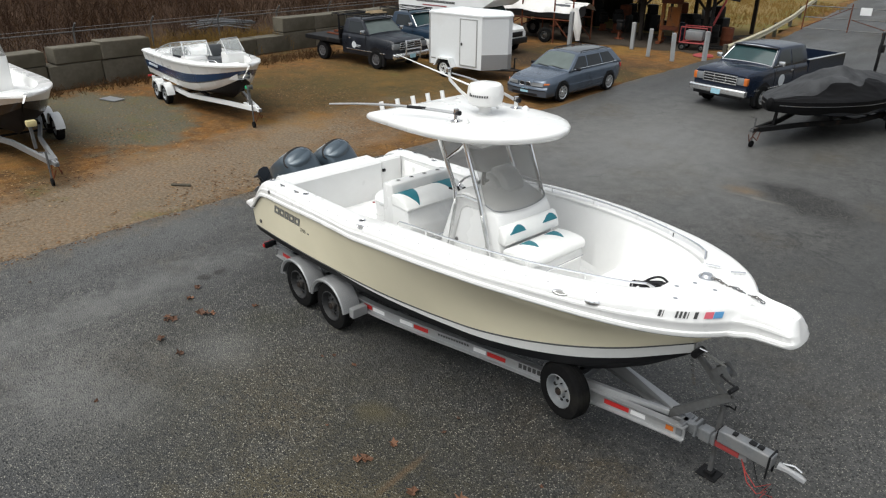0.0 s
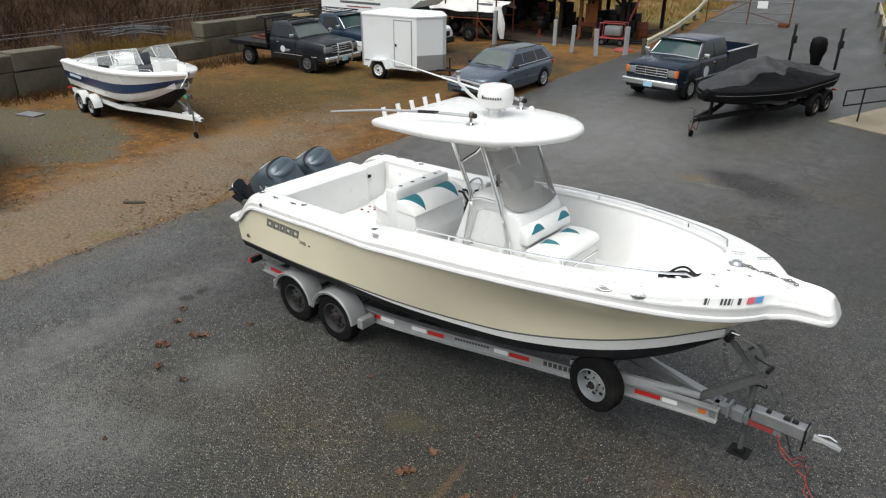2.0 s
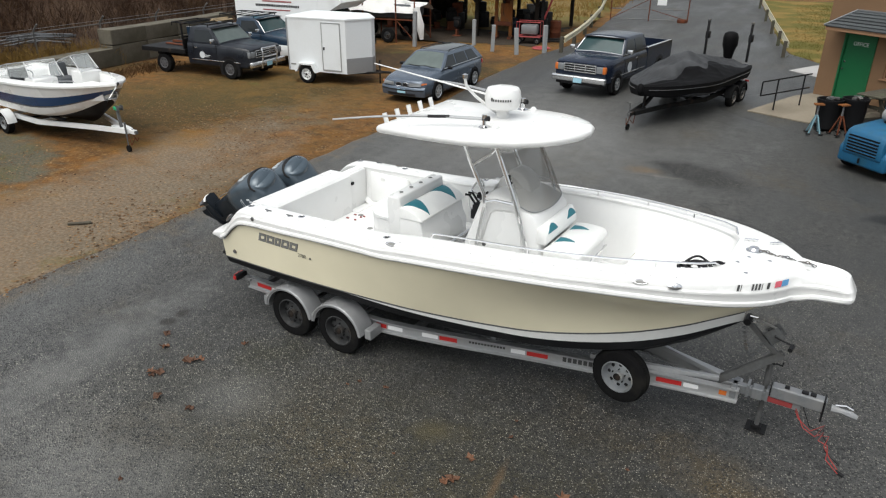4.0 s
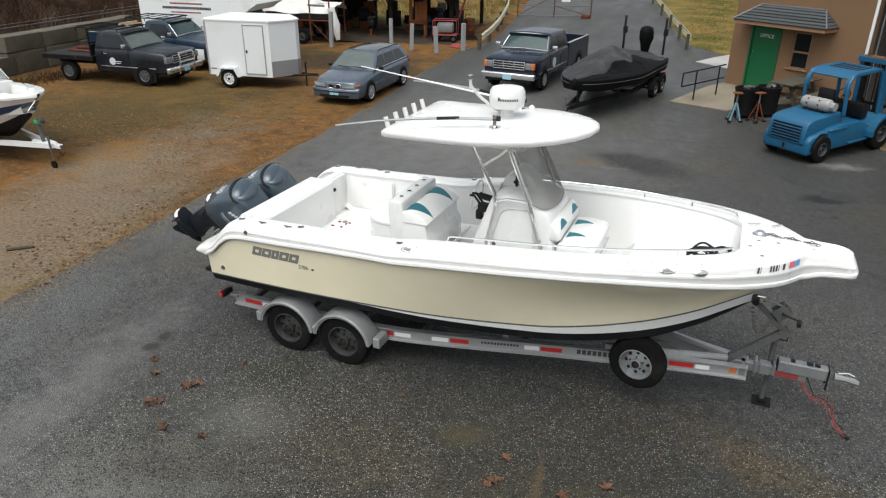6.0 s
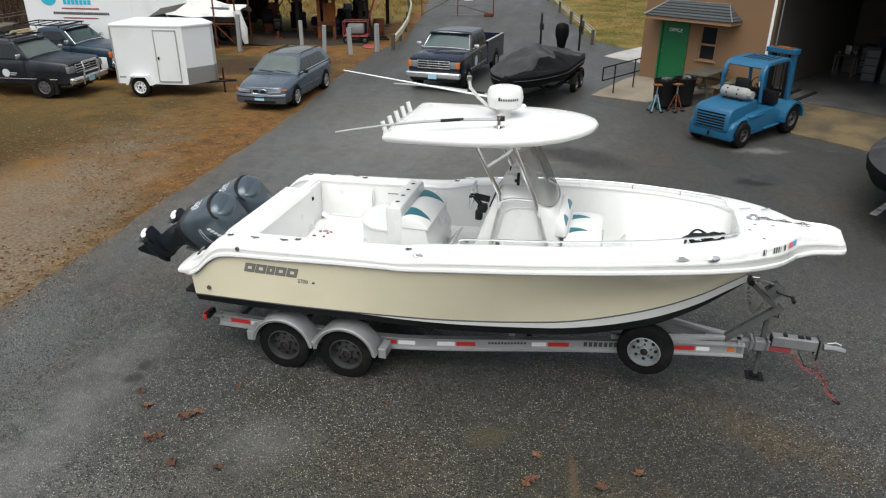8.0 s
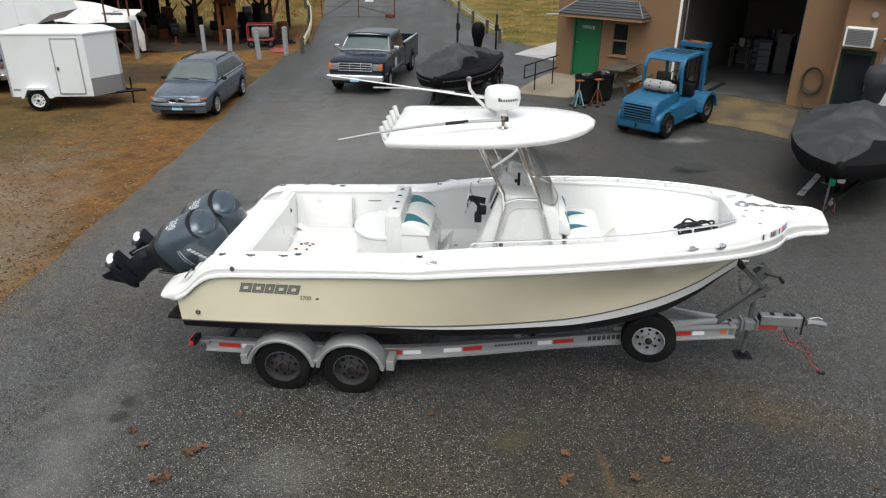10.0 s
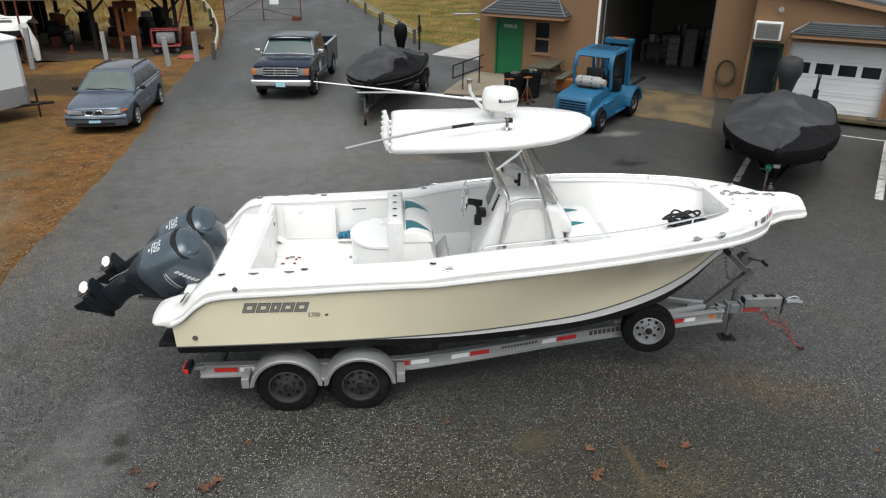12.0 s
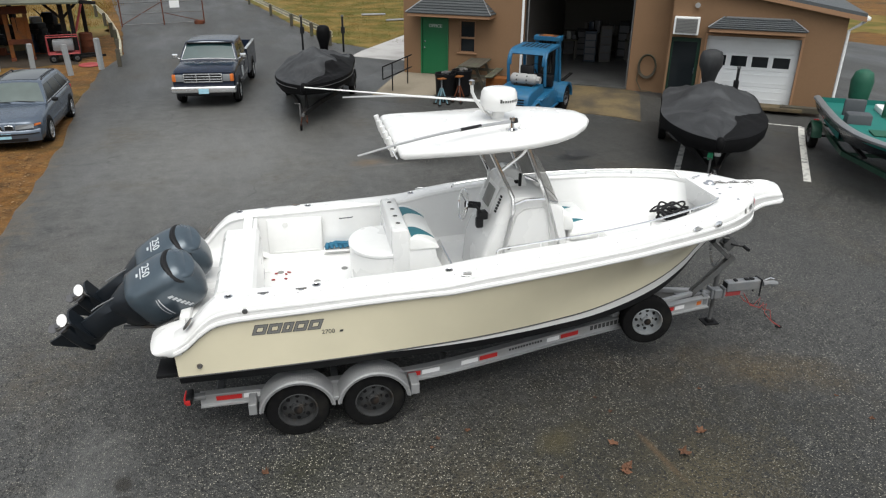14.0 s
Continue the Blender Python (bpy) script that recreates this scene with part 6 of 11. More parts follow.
# outriggers and antenna
for sgn in (-1, 1):
    y = sgn * 0.50 + 0.02
    ob_ = part("outrigger_base", lathe(bmesh.new(), [(0.07, 0), (0.07, 0.012), (0.03, 0.03), (0.026, 0.10), (0.035, 0.11), (0.03, 0.15), (0.001, 0.155)], 16, (2.50, y, 3.243)), M["chrome"], hardtop, "stainless outrigger base")
    tip = Vector((0.72, -1.03, 3.21)) if sgn < 0 else Vector((0.75, 1.05, 3.35))
    a = Vector((2.50, y, 3.345))
    pts = [a.lerp(tip, s) + Vector((0, 0, 0.04 * math.sin(math.pi * s))) for s in steps(0, 1, 8)]
    part("outrigger_pole", tubes((pts, [0.020 - 0.0012 * k for k in range(9)])), M["alu"], ob_, "long white aluminium outrigger pole")
    part("pole_grip", tubes(([a.lerp(tip, 0.22) + Vector((0, 0, 0.03)), a.lerp(tip, 0.36) + Vector((0, 0, 0.035))], 0.019)), M["blackpl"], ob_)
    part("pivot", tubes(([(2.48, y, 3.345), (2.56, y, 3.355)], 0.03)), M["blackpl"], ob_)
    part("gps_puck", lathe(bmesh.new(), [(0.045, 0), (0.045, 0.03), (0.02, 0.06), (0.001, 0.065)], 14, (2.63, y + 0.03, 3.235)), M["gel"], hardtop)
part("whip_antenna", tubes(([(2.40, 0.30, 3.26), (2.34, 0.32, 3.40), (0.27, 0.42, 3.62)], [0.016, 0.014, 0.006])), M["gel"], hardtop, "long white whip antenna laid back")
part("light_mast", tubes(([(2.46, 0.04, 3.28), (2.38, 0.03, 3.30), (2.28, -0.02, 3.38), (2.18, -0.13, 3.50), (2.10, -0.22, 3.63), (2.09, -0.23, 3.72)], 0.019)), M["gel"], hardtop, "white curved light mast")
part("anchor_light", lathe(bmesh.new(), [(0.014, 0), (0.032, 0.01), (0.032, 0.05), (0.014, 0.062), (0.001, 0.064)], 12, (2.09, -0.23, 3.71)), M["chrome"], hardtop)

# ---- leaning post with bait station ----
bm = bmesh.new()
prism(bm, [(1.12, 1.245), (1.12, 1.86), (1.30, 1.895), (1.60, 1.895), (1.635, 1.87), (1.655, 1.74), (1.70, 1.66), (1.715, 1.62), (1.715, 1.245)], -0.52, 0.54)
post = part("leaning_post", soften(bm, 0.028, 3), M["gel"], boat, "white leaning post cabinet", smooth=50)
bm = bmesh.new()
prism(bm, [(1.13, 1.50), (1.115, 2.06), (1.125, 2.155), (1.31, 2.155), (1.325, 2.06), (1.33, 1.50)], -0.525, 0.545)
part("post_back", soften(bm, 0.024, 3), M["gel"], post, "white moulded rocket-launcher back", smooth=50)
def tub(k, z0, z1):
    bm = bmesh.new()
    out = [(1.13, -0.44 * k)] + [(1.02 - 0.36 * k * math.cos(a), 0.44 * k * math.sin(a)) for a in steps(-math.pi / 2, math.pi / 2, 16)] + [(1.13, 0.44 * k)]
    loft(bm, [[Vector((x, y - 0.06, z)) for x, y in out] for z in (z0, z1 - 0.012)] + [[Vector((1.0 + (x - 1.0) * 0.97, y * 0.97 - 0.06, z1)) for x, y in out]], True)
    return bm


part("live_well", tub(1.0, 1.24, 1.80), M["gel"], post, "white rounded live-well tub")
part("well_lid", tub(1.03, 1.806, 1.85), M["gel"], post, "rounded white live-well lid")
for y in (-0.33, -0.10, 0.13, 0.37):
    rh = part("rod_hole", lathe(bmesh.new(), [(0.046, 0), (0.046, 0.005), (0.034, 0.008), (0.028, 0.004)], 14, (1.215, y, 2.156), cap=False), M["bandwhite"], post)
    part("bore", lathe(bmesh.new(), [(0.031, 0), (0.031, 0.004), (0.001, 0.004)], 14, (1.215, y, 2.157)), M["blackpl"], rh)
bolster = table([1.32, 1.37, 1.45, 1.55, 1.62, 1.67], [2.035, 2.045, 2.035, 1.995, 1.955, 1.905])
bm = bmesh.new()
prism(bm, [(1.315, 1.885), (1.318, 2.02)] + [(x, bolster(x)) for x in steps(1.335, 1.66, 9)] + [(1.672, 1.90), (1.655, 1.885)], -0.535, 0.555)
part("bolster_cushion", soften(bm, 0.03, 3, 50), M["vinyl"], post, "white vinyl bolster cushion", smooth=60)
for y in (0.0, 0.67):
    part("teal_panel", fan(1.345, 1.65, -0.505 + y, -0.20 + y, -0.32 + y, bolster), M["teal"], post, "teal vinyl panel", smooth=60)
part("foot_board", boxes(((1.80, 0.02, 1.46), (0.02, 0.86, 0.20), 0.008, (0, 38, 0))), M["gel"], post)
part("foot_rail", tubes(([(1.70, -0.44, 1.32), (1.76, -0.44, 1.38), (1.88, -0.44, 1.54), (1.88, 0.46, 1.54), (1.76, 0.46, 1.38), (1.70, 0.46, 1.32)], 0.014)), M["chrome"], post)
for k in range(5):
    part("sole_plate", boxes(((1.92 + 0.09 * k, 0.62 - 0.22 * k, 1.262), (0.06, 0.04, 0.01))), M["greydecal"], boat)
for x, y in ((-0.20, 0.55), (0.25, 0.2), (0.55, -0.2), (0.1, -0.5), (0.62, 0.5)):
    part("deck_plate", lathe(bmesh.new(), [(0.045, 0), (0.04, 0.006), (0.001, 0.007)], 12, (x, y, sole_z(x))), M["greydecal"], boat)
for sgn in (-1, 1):
    sp = part("side_panel", boxes(((0.02, sgn * 1.030, 1.53), (0.72, 0.035, 0.50), 0.015)), M["liner"], boat, "white moulded side panel")
    part("panel_seam", boxes(((0.40, sgn * 1.026, 1.53), (0.012, 0.03, 0.46), 0.003), ((0.02, sgn * 1.012, 1.31), (0.60, 0.012, 0.010), 0.003)), M["bandwhite"], sp)
    part("rod_shelf", boxes(((0.80, sgn * 0.985, 1.30), (0.84, 0.14, 0.03), 0.01)), M["liner"], boat)
    part("rod_bracket", boxes(((1.26, sgn * 1.02, 1.62), (0.05, 0.07, 0.30), 0.012)), M["liner"], boat)
    part("pull_handle", tubes(([(0.62, sgn * 1.045, 1.72), (0.64, sgn * 1.015, 1.73), (0.78, sgn * 1.015, 1.735), (0.80, sgn * 1.045, 1.73)], 0.008)), M["greysteel"], boat)
    part("speaker_cap", lathe(bmesh.new(), [(0.04, 0), (0.035, 0.008), (0.001, 0.01)], 14, (0, 0, 0)), M["bandwhite"], sp).matrix_local = pose(-0.10, sgn * 1.012, 1.70, 90 * sgn, 0, 0)

# ---- outboards ----
def outboard(y):
    """A tilted outboard, built upright and swung up."""
    root = part("outboard", bmesh.new(), M["engine"], boat, "blue-grey four-stroke outboard, tilted up")
    root.matrix_local = pose(-1.42, y, 1.62, 0, 62, 0) @ pose(0, 0, 0, 0, 0, 20)

    def hoop(z, cx, rx, ry, e=0.66, n=28):
        out = []
        for k in range(n):
            a = 2 * math.pi * k / n
            c, s = math.cos(a), math.sin(a)
            out.append(Vector((cx + rx * math.copysign(abs(c) ** e, c), ry * math.copysign(abs(s) ** e, s), z)))
        return out
    bm = bmesh.new()
    loft(bm, [hoop(*r) for r in ((-0.345, 0.0, 0.285, 0.252, 0.52), (-0.325, 0.0, 0.303, 0.274, 0.52), (-0.20, 0.0, 0.316, 0.290, 0.54), (-0.05, -0.005, 0.325, 0.298, 0.58), (0.10, -0.005, 0.326, 0.300, 0.64), (0.22, 0.0, 0.318, 0.292),
                                  (0.295, 0.005, 0.295, 0.270), (0.345, 0.01, 0.250, 0.230), (0.368, 0.015, 0.170, 0.155), (0.375, 0.015, 0.06, 0.05))], True)
    root.data = link_bm("outboard", bm, M["engine"], 60)
    # domed air scoop with its dark crescent opening
    sc = pose(-0.150, 0, 0.285, 0, -45, 0)
    bm = bmesh.new()
    loft(bm, [[sc @ Vector((0.150 * k * math.cos(a), 0.235 * k * math.sin(a), z * 0.62 + 0.018)) for a in [2 * math.pi * i / 24 for i in range(24)]] for k, z in ((1.0, -0.06), (1.0, 0.03), (0.95, 0.055), (0.8, 0.075), (0.5, 0.088), (0.1, 0.092))], True)
    part("air_scoop", bm, M["engine"], root, "domed air scoop", smooth=60)
    part("scoop_slot", tubes(([sc @ Vector((0.178 * math.cos(a), 0.262 * math.sin(a), 0.044 - 0.11 * max(0, abs(math.sin(a)) - 0.6))) for a in steps(math.pi * 0.47, math.pi * 1.53, 14)], [0.010 + 0.030 * math.sin(math.pi * i / 14) for i in range(15)])), M["blackpl"], root)
    bm = bmesh.new()
    loft(bm, [hoop(*r) for r in ((-0.36, 0.0, 0.270, 0.241), (-0.352, 0.0, 0.279, 0.250), (-0.338, 0.0, 0.279, 0.250), (-0.332, 0.0, 0.270, 0.241))], True)
    part("cowl_seam", bm, M["enginedark"], root)
    bm = bmesh.new()
    loft(bm, [hoop(*r) for r in ((-0.60, 0.0, 0.20, 0.11), (-0.52, 0.0, 0.23, 0.155), (-0.42, 0.0, 0.260, 0.225), (-0.355, 0.0, 0.270, 0.240))], True)
    part("lower_cowl", bm, M["enginedark"], root, "dark lower cowl")
    for s in (-1, 1):
        def skin(x, z):
            return Vector((x, s * (0.3005 * (1 - min(1, abs(x / 0.325)) ** 3.03) ** 0.33), z))
        bm = bmesh.new()
        for k in range(6):
            x, z = -0.10 + 0.048 * k, 0.05 + 0.018 * k
            bm.faces.new([bm.verts.new(skin(x + u + 0.012 * w, z + 0.055 * w)) for u, w in ((0, 0), (0.034, 0), (0.034, 1), (0, 1))])
        bm.faces.new([bm.verts.new(skin(x, z)) for x, z in ((-0.17, 0.04), (-0.13, 0.03), (-0.135, 0.09), (-0.165, 0.075))])
        pieces("name_bar", bm, M["silver"], root, smooth=None)
        for z0, x0, x1, dz, wd in ((-0.03, -0.20, 0.17, -0.02, 0.006), (-0.065, -0.14, 0.15, -0.025, 0.0035)):
            bm = bmesh.new()
            loft(bm, [[skin(x, z0 + dz * math.sin(math.pi * (x - x0) / (x1 - x0)) - 0.03 * (x - x0) - wd), skin(x, z0 + dz * math.sin(math.pi * (x - x0) / (x1 - x0)) - 0.03 * (x - x0) + wd)] for x in steps(x0, x1, 14)], False)
            part("side_flash", bm, M["silver"], root, smooth=None)
    text_part("power_number", "250", 0.13, pose(-0.330, 0.0, -0.03) @ Matrix(((0, 0, -1, 0), (-1, 0, 0, 0), (0, 1, 0, 0), (0, 0, 0, 1))), M["silver"], root, 0.004)
    pieces("small_bar", boxes(((-0.329, 0, -0.095), (0.006, 0.17, 0.010)), ((-0.326, 0, -0.14), (0.008, 0.05, 0.022))), M["silver"], root, smooth=None)
    bm = bmesh.new()
    secs = [(-0.50, 0.22, -0.22, 0.16), (-0.62, 0.16, -0.21, 0.125), (-0.76, 0.13, -0.195, 0.105), (-0.90, 0.16, -0.17, 0.085), (-1.02, 0.21, -0.155, 0.075), (-1.16, 0.22, -0.15, 0.06)]
    rings = []
    for z, f, a, w in secs:
        m_ = (f + a) / 2
        rings.append([Vector((f, 0, z)), Vector((m_ + (f - m_) * 0.6, w * 0.8, z)), Vector((m_, w, z)), Vector((m_ + (a - m_) * 0.7, w * 0.7, z)), Vector((a, 0.012, z)), Vector((a, -0.012, z)), Vector((m_ + (a - m_) * 0.7, -w * 0.7, z)), Vector((m_, -w, z)), Vector((m_ + (f - m_) * 0.6, -w * 0.8, z))])
    loft(bm, rings, True)
    leg = part("midsection", bm, M["enginedark"], root, "dark outboard leg")
    bm = bmesh.new()
    prism(bm, [(-0.34, -0.05), (-0.30, -0.11), (0.05, -0.10), (0.16, 0.0), (0.05, 0.10), (-0.30, 0.11), (-0.34, 0.05)], -1.015, -0.995, "xy")
    part("anti_ventilation_plate", bm, M["enginedark"], leg, smooth=None)
    part("trim_rib", tubes(([(-0.225, 0, -0.45), (-0.235, 0, -0.70), (-0.225, 0, -0.80)], 0.007)), M["galv"], leg)
    bm = bmesh.new()
    lathe(bm, [(0.001, 0.30), (0.04, 0.26), (0.072, 0.16), (0.08, 0.0), (0.074, -0.14), (0.062, -0.18)], 16, (-0.02, 0, -1.17), "x")
    part("gearcase", bm, M["enginedark"], leg)
    bm = bmesh.new()
    prism(bm, [(0.24, -1.17), (-0.15, -1.21), (-0.14, -1.41), (-0.08, -1.42), (0.08, -1.30)], -0.012, 0.012)
    part("skeg", bm, M["enginedark"], leg, smooth=None)
    pr = part("propeller", lathe(bmesh.new(), [(0.055, 0), (0.06, -0.06), (0.05, -0.11), (0.001, -0.12)], 16, (-0.19, 0, -1.17), "x"), M["darkrim"], leg, "steel propeller")
    for k in range(3):
        bm = bmesh.new()
        prism(bm, [(0.04, -0.03), (0.09, -0.07), (0.145, -0.045), (0.15, 0.04), (0.09, 0.07), (0.04, 0.03)], -0.005, 0.005, "yz")
        b_ = part("blade", bm, M["darkrim"], pr)
        b_.matrix_local = pose(-0.22, 0, -1.17, 120 * k + 40, 0, 0) @ pose(0, 0, 0, 0, 0, 25)
    part("prop_barrel", lathe(bmesh.new(), [(0.062, 0.0), (0.068, -0.04), (0.060, -0.08), (0.050, -0.085), (0.045, -0.04)], 16, (-0.20, 0, -1.17), "x", cap=False), M["greysteel"], pr)
    bm = bmesh.new()
    lathe(bm, [(0.001, -0.010), (0.075, -0.007), (0.088, 0.0), (0.075, 0.007), (0.001, 0.010)], 18, (0, 0, 0), "x")
    wb_ = part("white_blade", bm, M["gel"], pr, "white painted propeller blade", smooth=60)
    wb_.matrix_local = pose(-0.30, 0.02, -1.12, 0, 18, 14) @ Matrix.Diagonal((1, 0.95, 0.62, 1))
    br = part("clamp_bracket", boxes(((0.42, 0.13, -0.52), (0.14, 0.05, 0.44), 0.02), ((0.42, -0.13, -0.52), (0.14, 0.05, 0.44), 0.02), ((0.34, 0, -0.50), (0.16, 0.22, 0.30), 0.02)), M["enginedark"], root)
    br.matrix_local = pose(0.06, 0, 0.10, 0, -50, 0)
    part("tilt_ram", tubes(([(0.40, 0.05, -0.44), (0.16, 0.05, -0.70)], 0.022), ([(0.40, -0.05, -0.44), (0.16, -0.05, -0.70)], 0.022)), M["greysteel"], root)
    part("rigging_tube", tubes(([(0.25, 0.10, -0.30), (0.42, 0.12, -0.24), (0.56, 0.16, -0.30)], 0.03)), M["blackpl"], root)


for y in (-0.36, 0.36):
    outboard(y)
part("trim_tab", boxes(((-1.40, -0.92, 0.90), (0.28, 0.34, 0.05), 0.01), ((-1.34, -0.92, 0.97), (0.05, 0.05, 0.16))), M["blackpl"], boat)
part("trim_tab", boxes(((-1.40, 0.92, 0.90), (0.28, 0.34, 0.05), 0.01), ((-1.34, 0.92, 0.97), (0.05, 0.05, 0.16))), M["blackpl"], boat)
part("boarding_ladder", tubes(([(-1.31, 0.78, 1.32), (-1.36, 0.78, 1.10), (-1.36, 0.78, 0.95)], 0.014), ([(-1.31, 1.0, 1.32), (-1.36, 1.0, 1.10), (-1.36, 1.0, 0.95)], 0.014)), M["chrome"], boat)

# things lying in the boat
rnd = random.Random(21)
bm = bmesh.new()
for k in range(12):
    cx, cy = 5.01 + rnd.uniform(-0.10, 0.10), 0.10 + rnd.uniform(-0.13, 0.13)
    ph, q, la, turn = rnd.uniform(0, 6), rnd.uniform(0.35, 0.75), rnd.uniform(0.13, 0.23), rnd.uniform(-0.7, 0.7)
    pts = []
    for i in range(36):
        a = 2 * math.pi * i / 36
        u, v = la * math.cos(a) * (1 + 0.15 * math.sin(2 * a + ph)), la * q * math.sin(a) * (1 + 0.2 * math.sin(3 * a + ph))
        pts.append((cx + u * math.cos(turn) - v * math.sin(turn), cy + u * math.sin(turn) + v * math.cos(turn), 1.765 + 0.011 * k + 0.028 * (1 + math.sin(3 * a + ph)) * (0.4 + 0.05 * k)))
    tube(bm, pts, 0.014, 6, closed=True)
tube(bm, [(5.0, -0.05, 1.79), (5.14, -0.22, 1.81), (5.06, -0.36, 1.79), (4.92, -0.28, 1.78), (4.84, -0.1, 1.79)], 0.014, 6)
solid("rope_coil", bm, M["rope"], "black anchor rope in a loose coil on the bow deck", "rope", BOAT)
bm = bmesh.new()
for k in range(7):
    tube(bm, [(0.44 + 0.055 * k + rnd.uniform(-0.02, 0.02), 0.925 + 0.10 * u, 1.335 + 0.05 * math.sin(math.pi * u) + 0.006 * (k % 3)) for u in (0, 0.25, 0.5, 0.8, 1.0)], 0.026, 6)
tube(bm, [(0.40, 0.96, 1.34), (0.55, 0.97, 1.40), (0.70, 0.95, 1.39), (0.84, 0.97, 1.34)], 0.03, 6)
solid("dock_line", bm, M["bluerope"], "blue dock line bundled on the rod shelf", "rope", BOAT)
bm = bmesh.new()
for k in range(5):
    box(bm, (-0.22 + rnd.uniform(-0.12, 0.16), 0.42 + rnd.uniform(-0.1, 0.2), 1.232 + 0.004 * k), (rnd.uniform(0.02, 0.09), rnd.uniform(0.01, 0.03), 0.012), 0, (0, 0, rnd.uniform(0, 180)))
solid("scrap_litter", bm, M["redpaint"], "small red scraps lying on the cockpit floor", "litter", BOAT, smooth=None)


# ---- big trailer under the boat ----
trailer = thing("boat_trailer", BOAT, "aluminium tandem-axle boat trailer with tread-plate fenders", "trailer")
rail_y = table([-1.15, 0.5, 1.3, 2.2, 3.3, 4.4, 5.62], [0.98, 0.97, 0.94, 0.80, 0.58, 0.36, 0.10])
rail_z = table([-1.15, 1.2, 2.2, 3.3, 4.4, 5.0, 5.66], [0.47, 0.465, 0.49, 0.525, 0.54, 0.535, 0.52])
for sgn in (-1, 1):
    bm = bmesh.new()
    rings = []
    for x in steps(-1.15, 5.66, 34):
        y, z = sgn * rail_y(x), rail_z(x)
        h, w, t = 0.085, 0.045, 0.006
        rings.append([Vector((x, y + sgn * dy, z + dz)) for dy, dz in ((w, -h), (w, -h + 0.014), (0.008, -h + 0.02), (0.008, h - 0.02), (w, h - 0.014), (w, h), (-w, h), (-w, h - 0.014), (-0.008, h - 0.02), (-0.008, -h + 0.02), (-w, -h + 0.014), (-w, -h))])
    loft(bm, rings, True)
    rail = part("main_rail", bm, M["alu"], trailer, "aluminium I-beam rail")
    rows = (("red", -0.98, 0.28), ("whiterefl", -0.68, 0.18), ("red", -0.48, 0.20), ("red", 1.20, 0.16), ("whiterefl", 1.38, 0.22), ("whiterefl", 1.88, 0.22), ("red", 2.12, 0.24), ("whiterefl", 3.06, 0.18), ("red", 3.26, 0.26), ("red", 4.78, 0.28), ("whiterefl", 5.08, 0.16), ("orange", 5.46, 0.08))
    for mm, x, l in rows:
        bm = bmesh.new()
        pts = []
        for xx, dz in ((x, -0.03), (x + l, -0.03), (x + l, 0.03), (x, 0.03)):
            pts.append(bm.verts.new((xx, sgn * (rail_y(xx) + 0.0115), rail_z(xx) + dz)))
        bm.faces.new(pts)
        part("reflective_tape", bm, M[mm], rail, smooth=None)
    bm = bmesh.new()
    for k in range(8):
        x = 3.70 + 0.062 * k
        bm.faces.new([bm.verts.new((x + u, sgn * (rail_y(x + u) + 0.0115), rail_z(x + u) + z)) for u, z in ((0, -0.02), (0.045, -0.02), (0.045, 0.045), (0, 0.045))])
    for k in range(12):
        x = 2.52 + 0.04 * k
        bm.faces.new([bm.verts.new((x + u, sgn * (rail_y(x + u) + 0.0115), rail_z(x + u) + z)) for u, z in ((0, 0.0), (0.028, 0.0), (0.028, 0.03), (0, 0.03))])
    pieces("name_bar", bm, M["darkdecal"], rail, smooth=None)
    # bunks
    bm = bmesh.new()
    loft(bm, [[Vector((x, sgn * (by + dy), z + dz)) for dy, dz in ((-0.05, -0.03), (0.05, -0.03), (0.05, 0.03), (-0.05, 0.03))] for x, by, z in ((-1.1, 0.62, 0.715), (1.0, 0.62, 0.705), (2.4, 0.56, 0.69), (3.6, 0.42, 0.69))], True)
    bk = part("bunk", bm, M["blackpl"], trailer, "carpeted bunk board", smooth=None)
    for x in (-0.8, 0.4, 1.6, 2.8):
        part("bunk_bracket", boxes(((x, sgn * 0.60, 0.62), (0.08, 0.06, 0.14), 0.006)), M["galv"], bk, smooth=None)
    # wheels and fenders
    for x in (-0.09, 0.77):
        wheel(trailer, "trailer_wheel", (x, sgn * 1.15, 0.365), 0.362, 0.21, M["wheelsteel"], "dull grey steel wheel", 0.60, 8, sgn)
        bm = bmesh.new()
        rings = []
        for k in range(15):
            a = radians(8 + 164 * k / 14)
            r = 0.425
            rings.append([Vector((x + rr * math.cos(a), sgn * yy, 0.365 + rr * math.sin(a) * 0.98)) for rr, yy in ((r, 1.02), (r, 1.285), (r - 0.008, 1.295), (r - 0.045, 1.295), (r - 0.045, 1.288), (r - 0.010, 1.28), (r - 0.010, 1.02))])
        loft(bm, rings, True)
        part("fender", bm, M["treadplate"], trailer, "aluminium tread-plate fender")
        part("fender_lip", tubes(([(x + 0.412 * math.cos(a), sgn * 1.296, 0.365 + 0.412 * 0.98 * math.sin(a)) for a in [radians(8 + 164 * k / 20) for k in range(21)]], 0.014)), M["alu"], trailer, "bright rolled fender edge")
        vs, fs = [], []
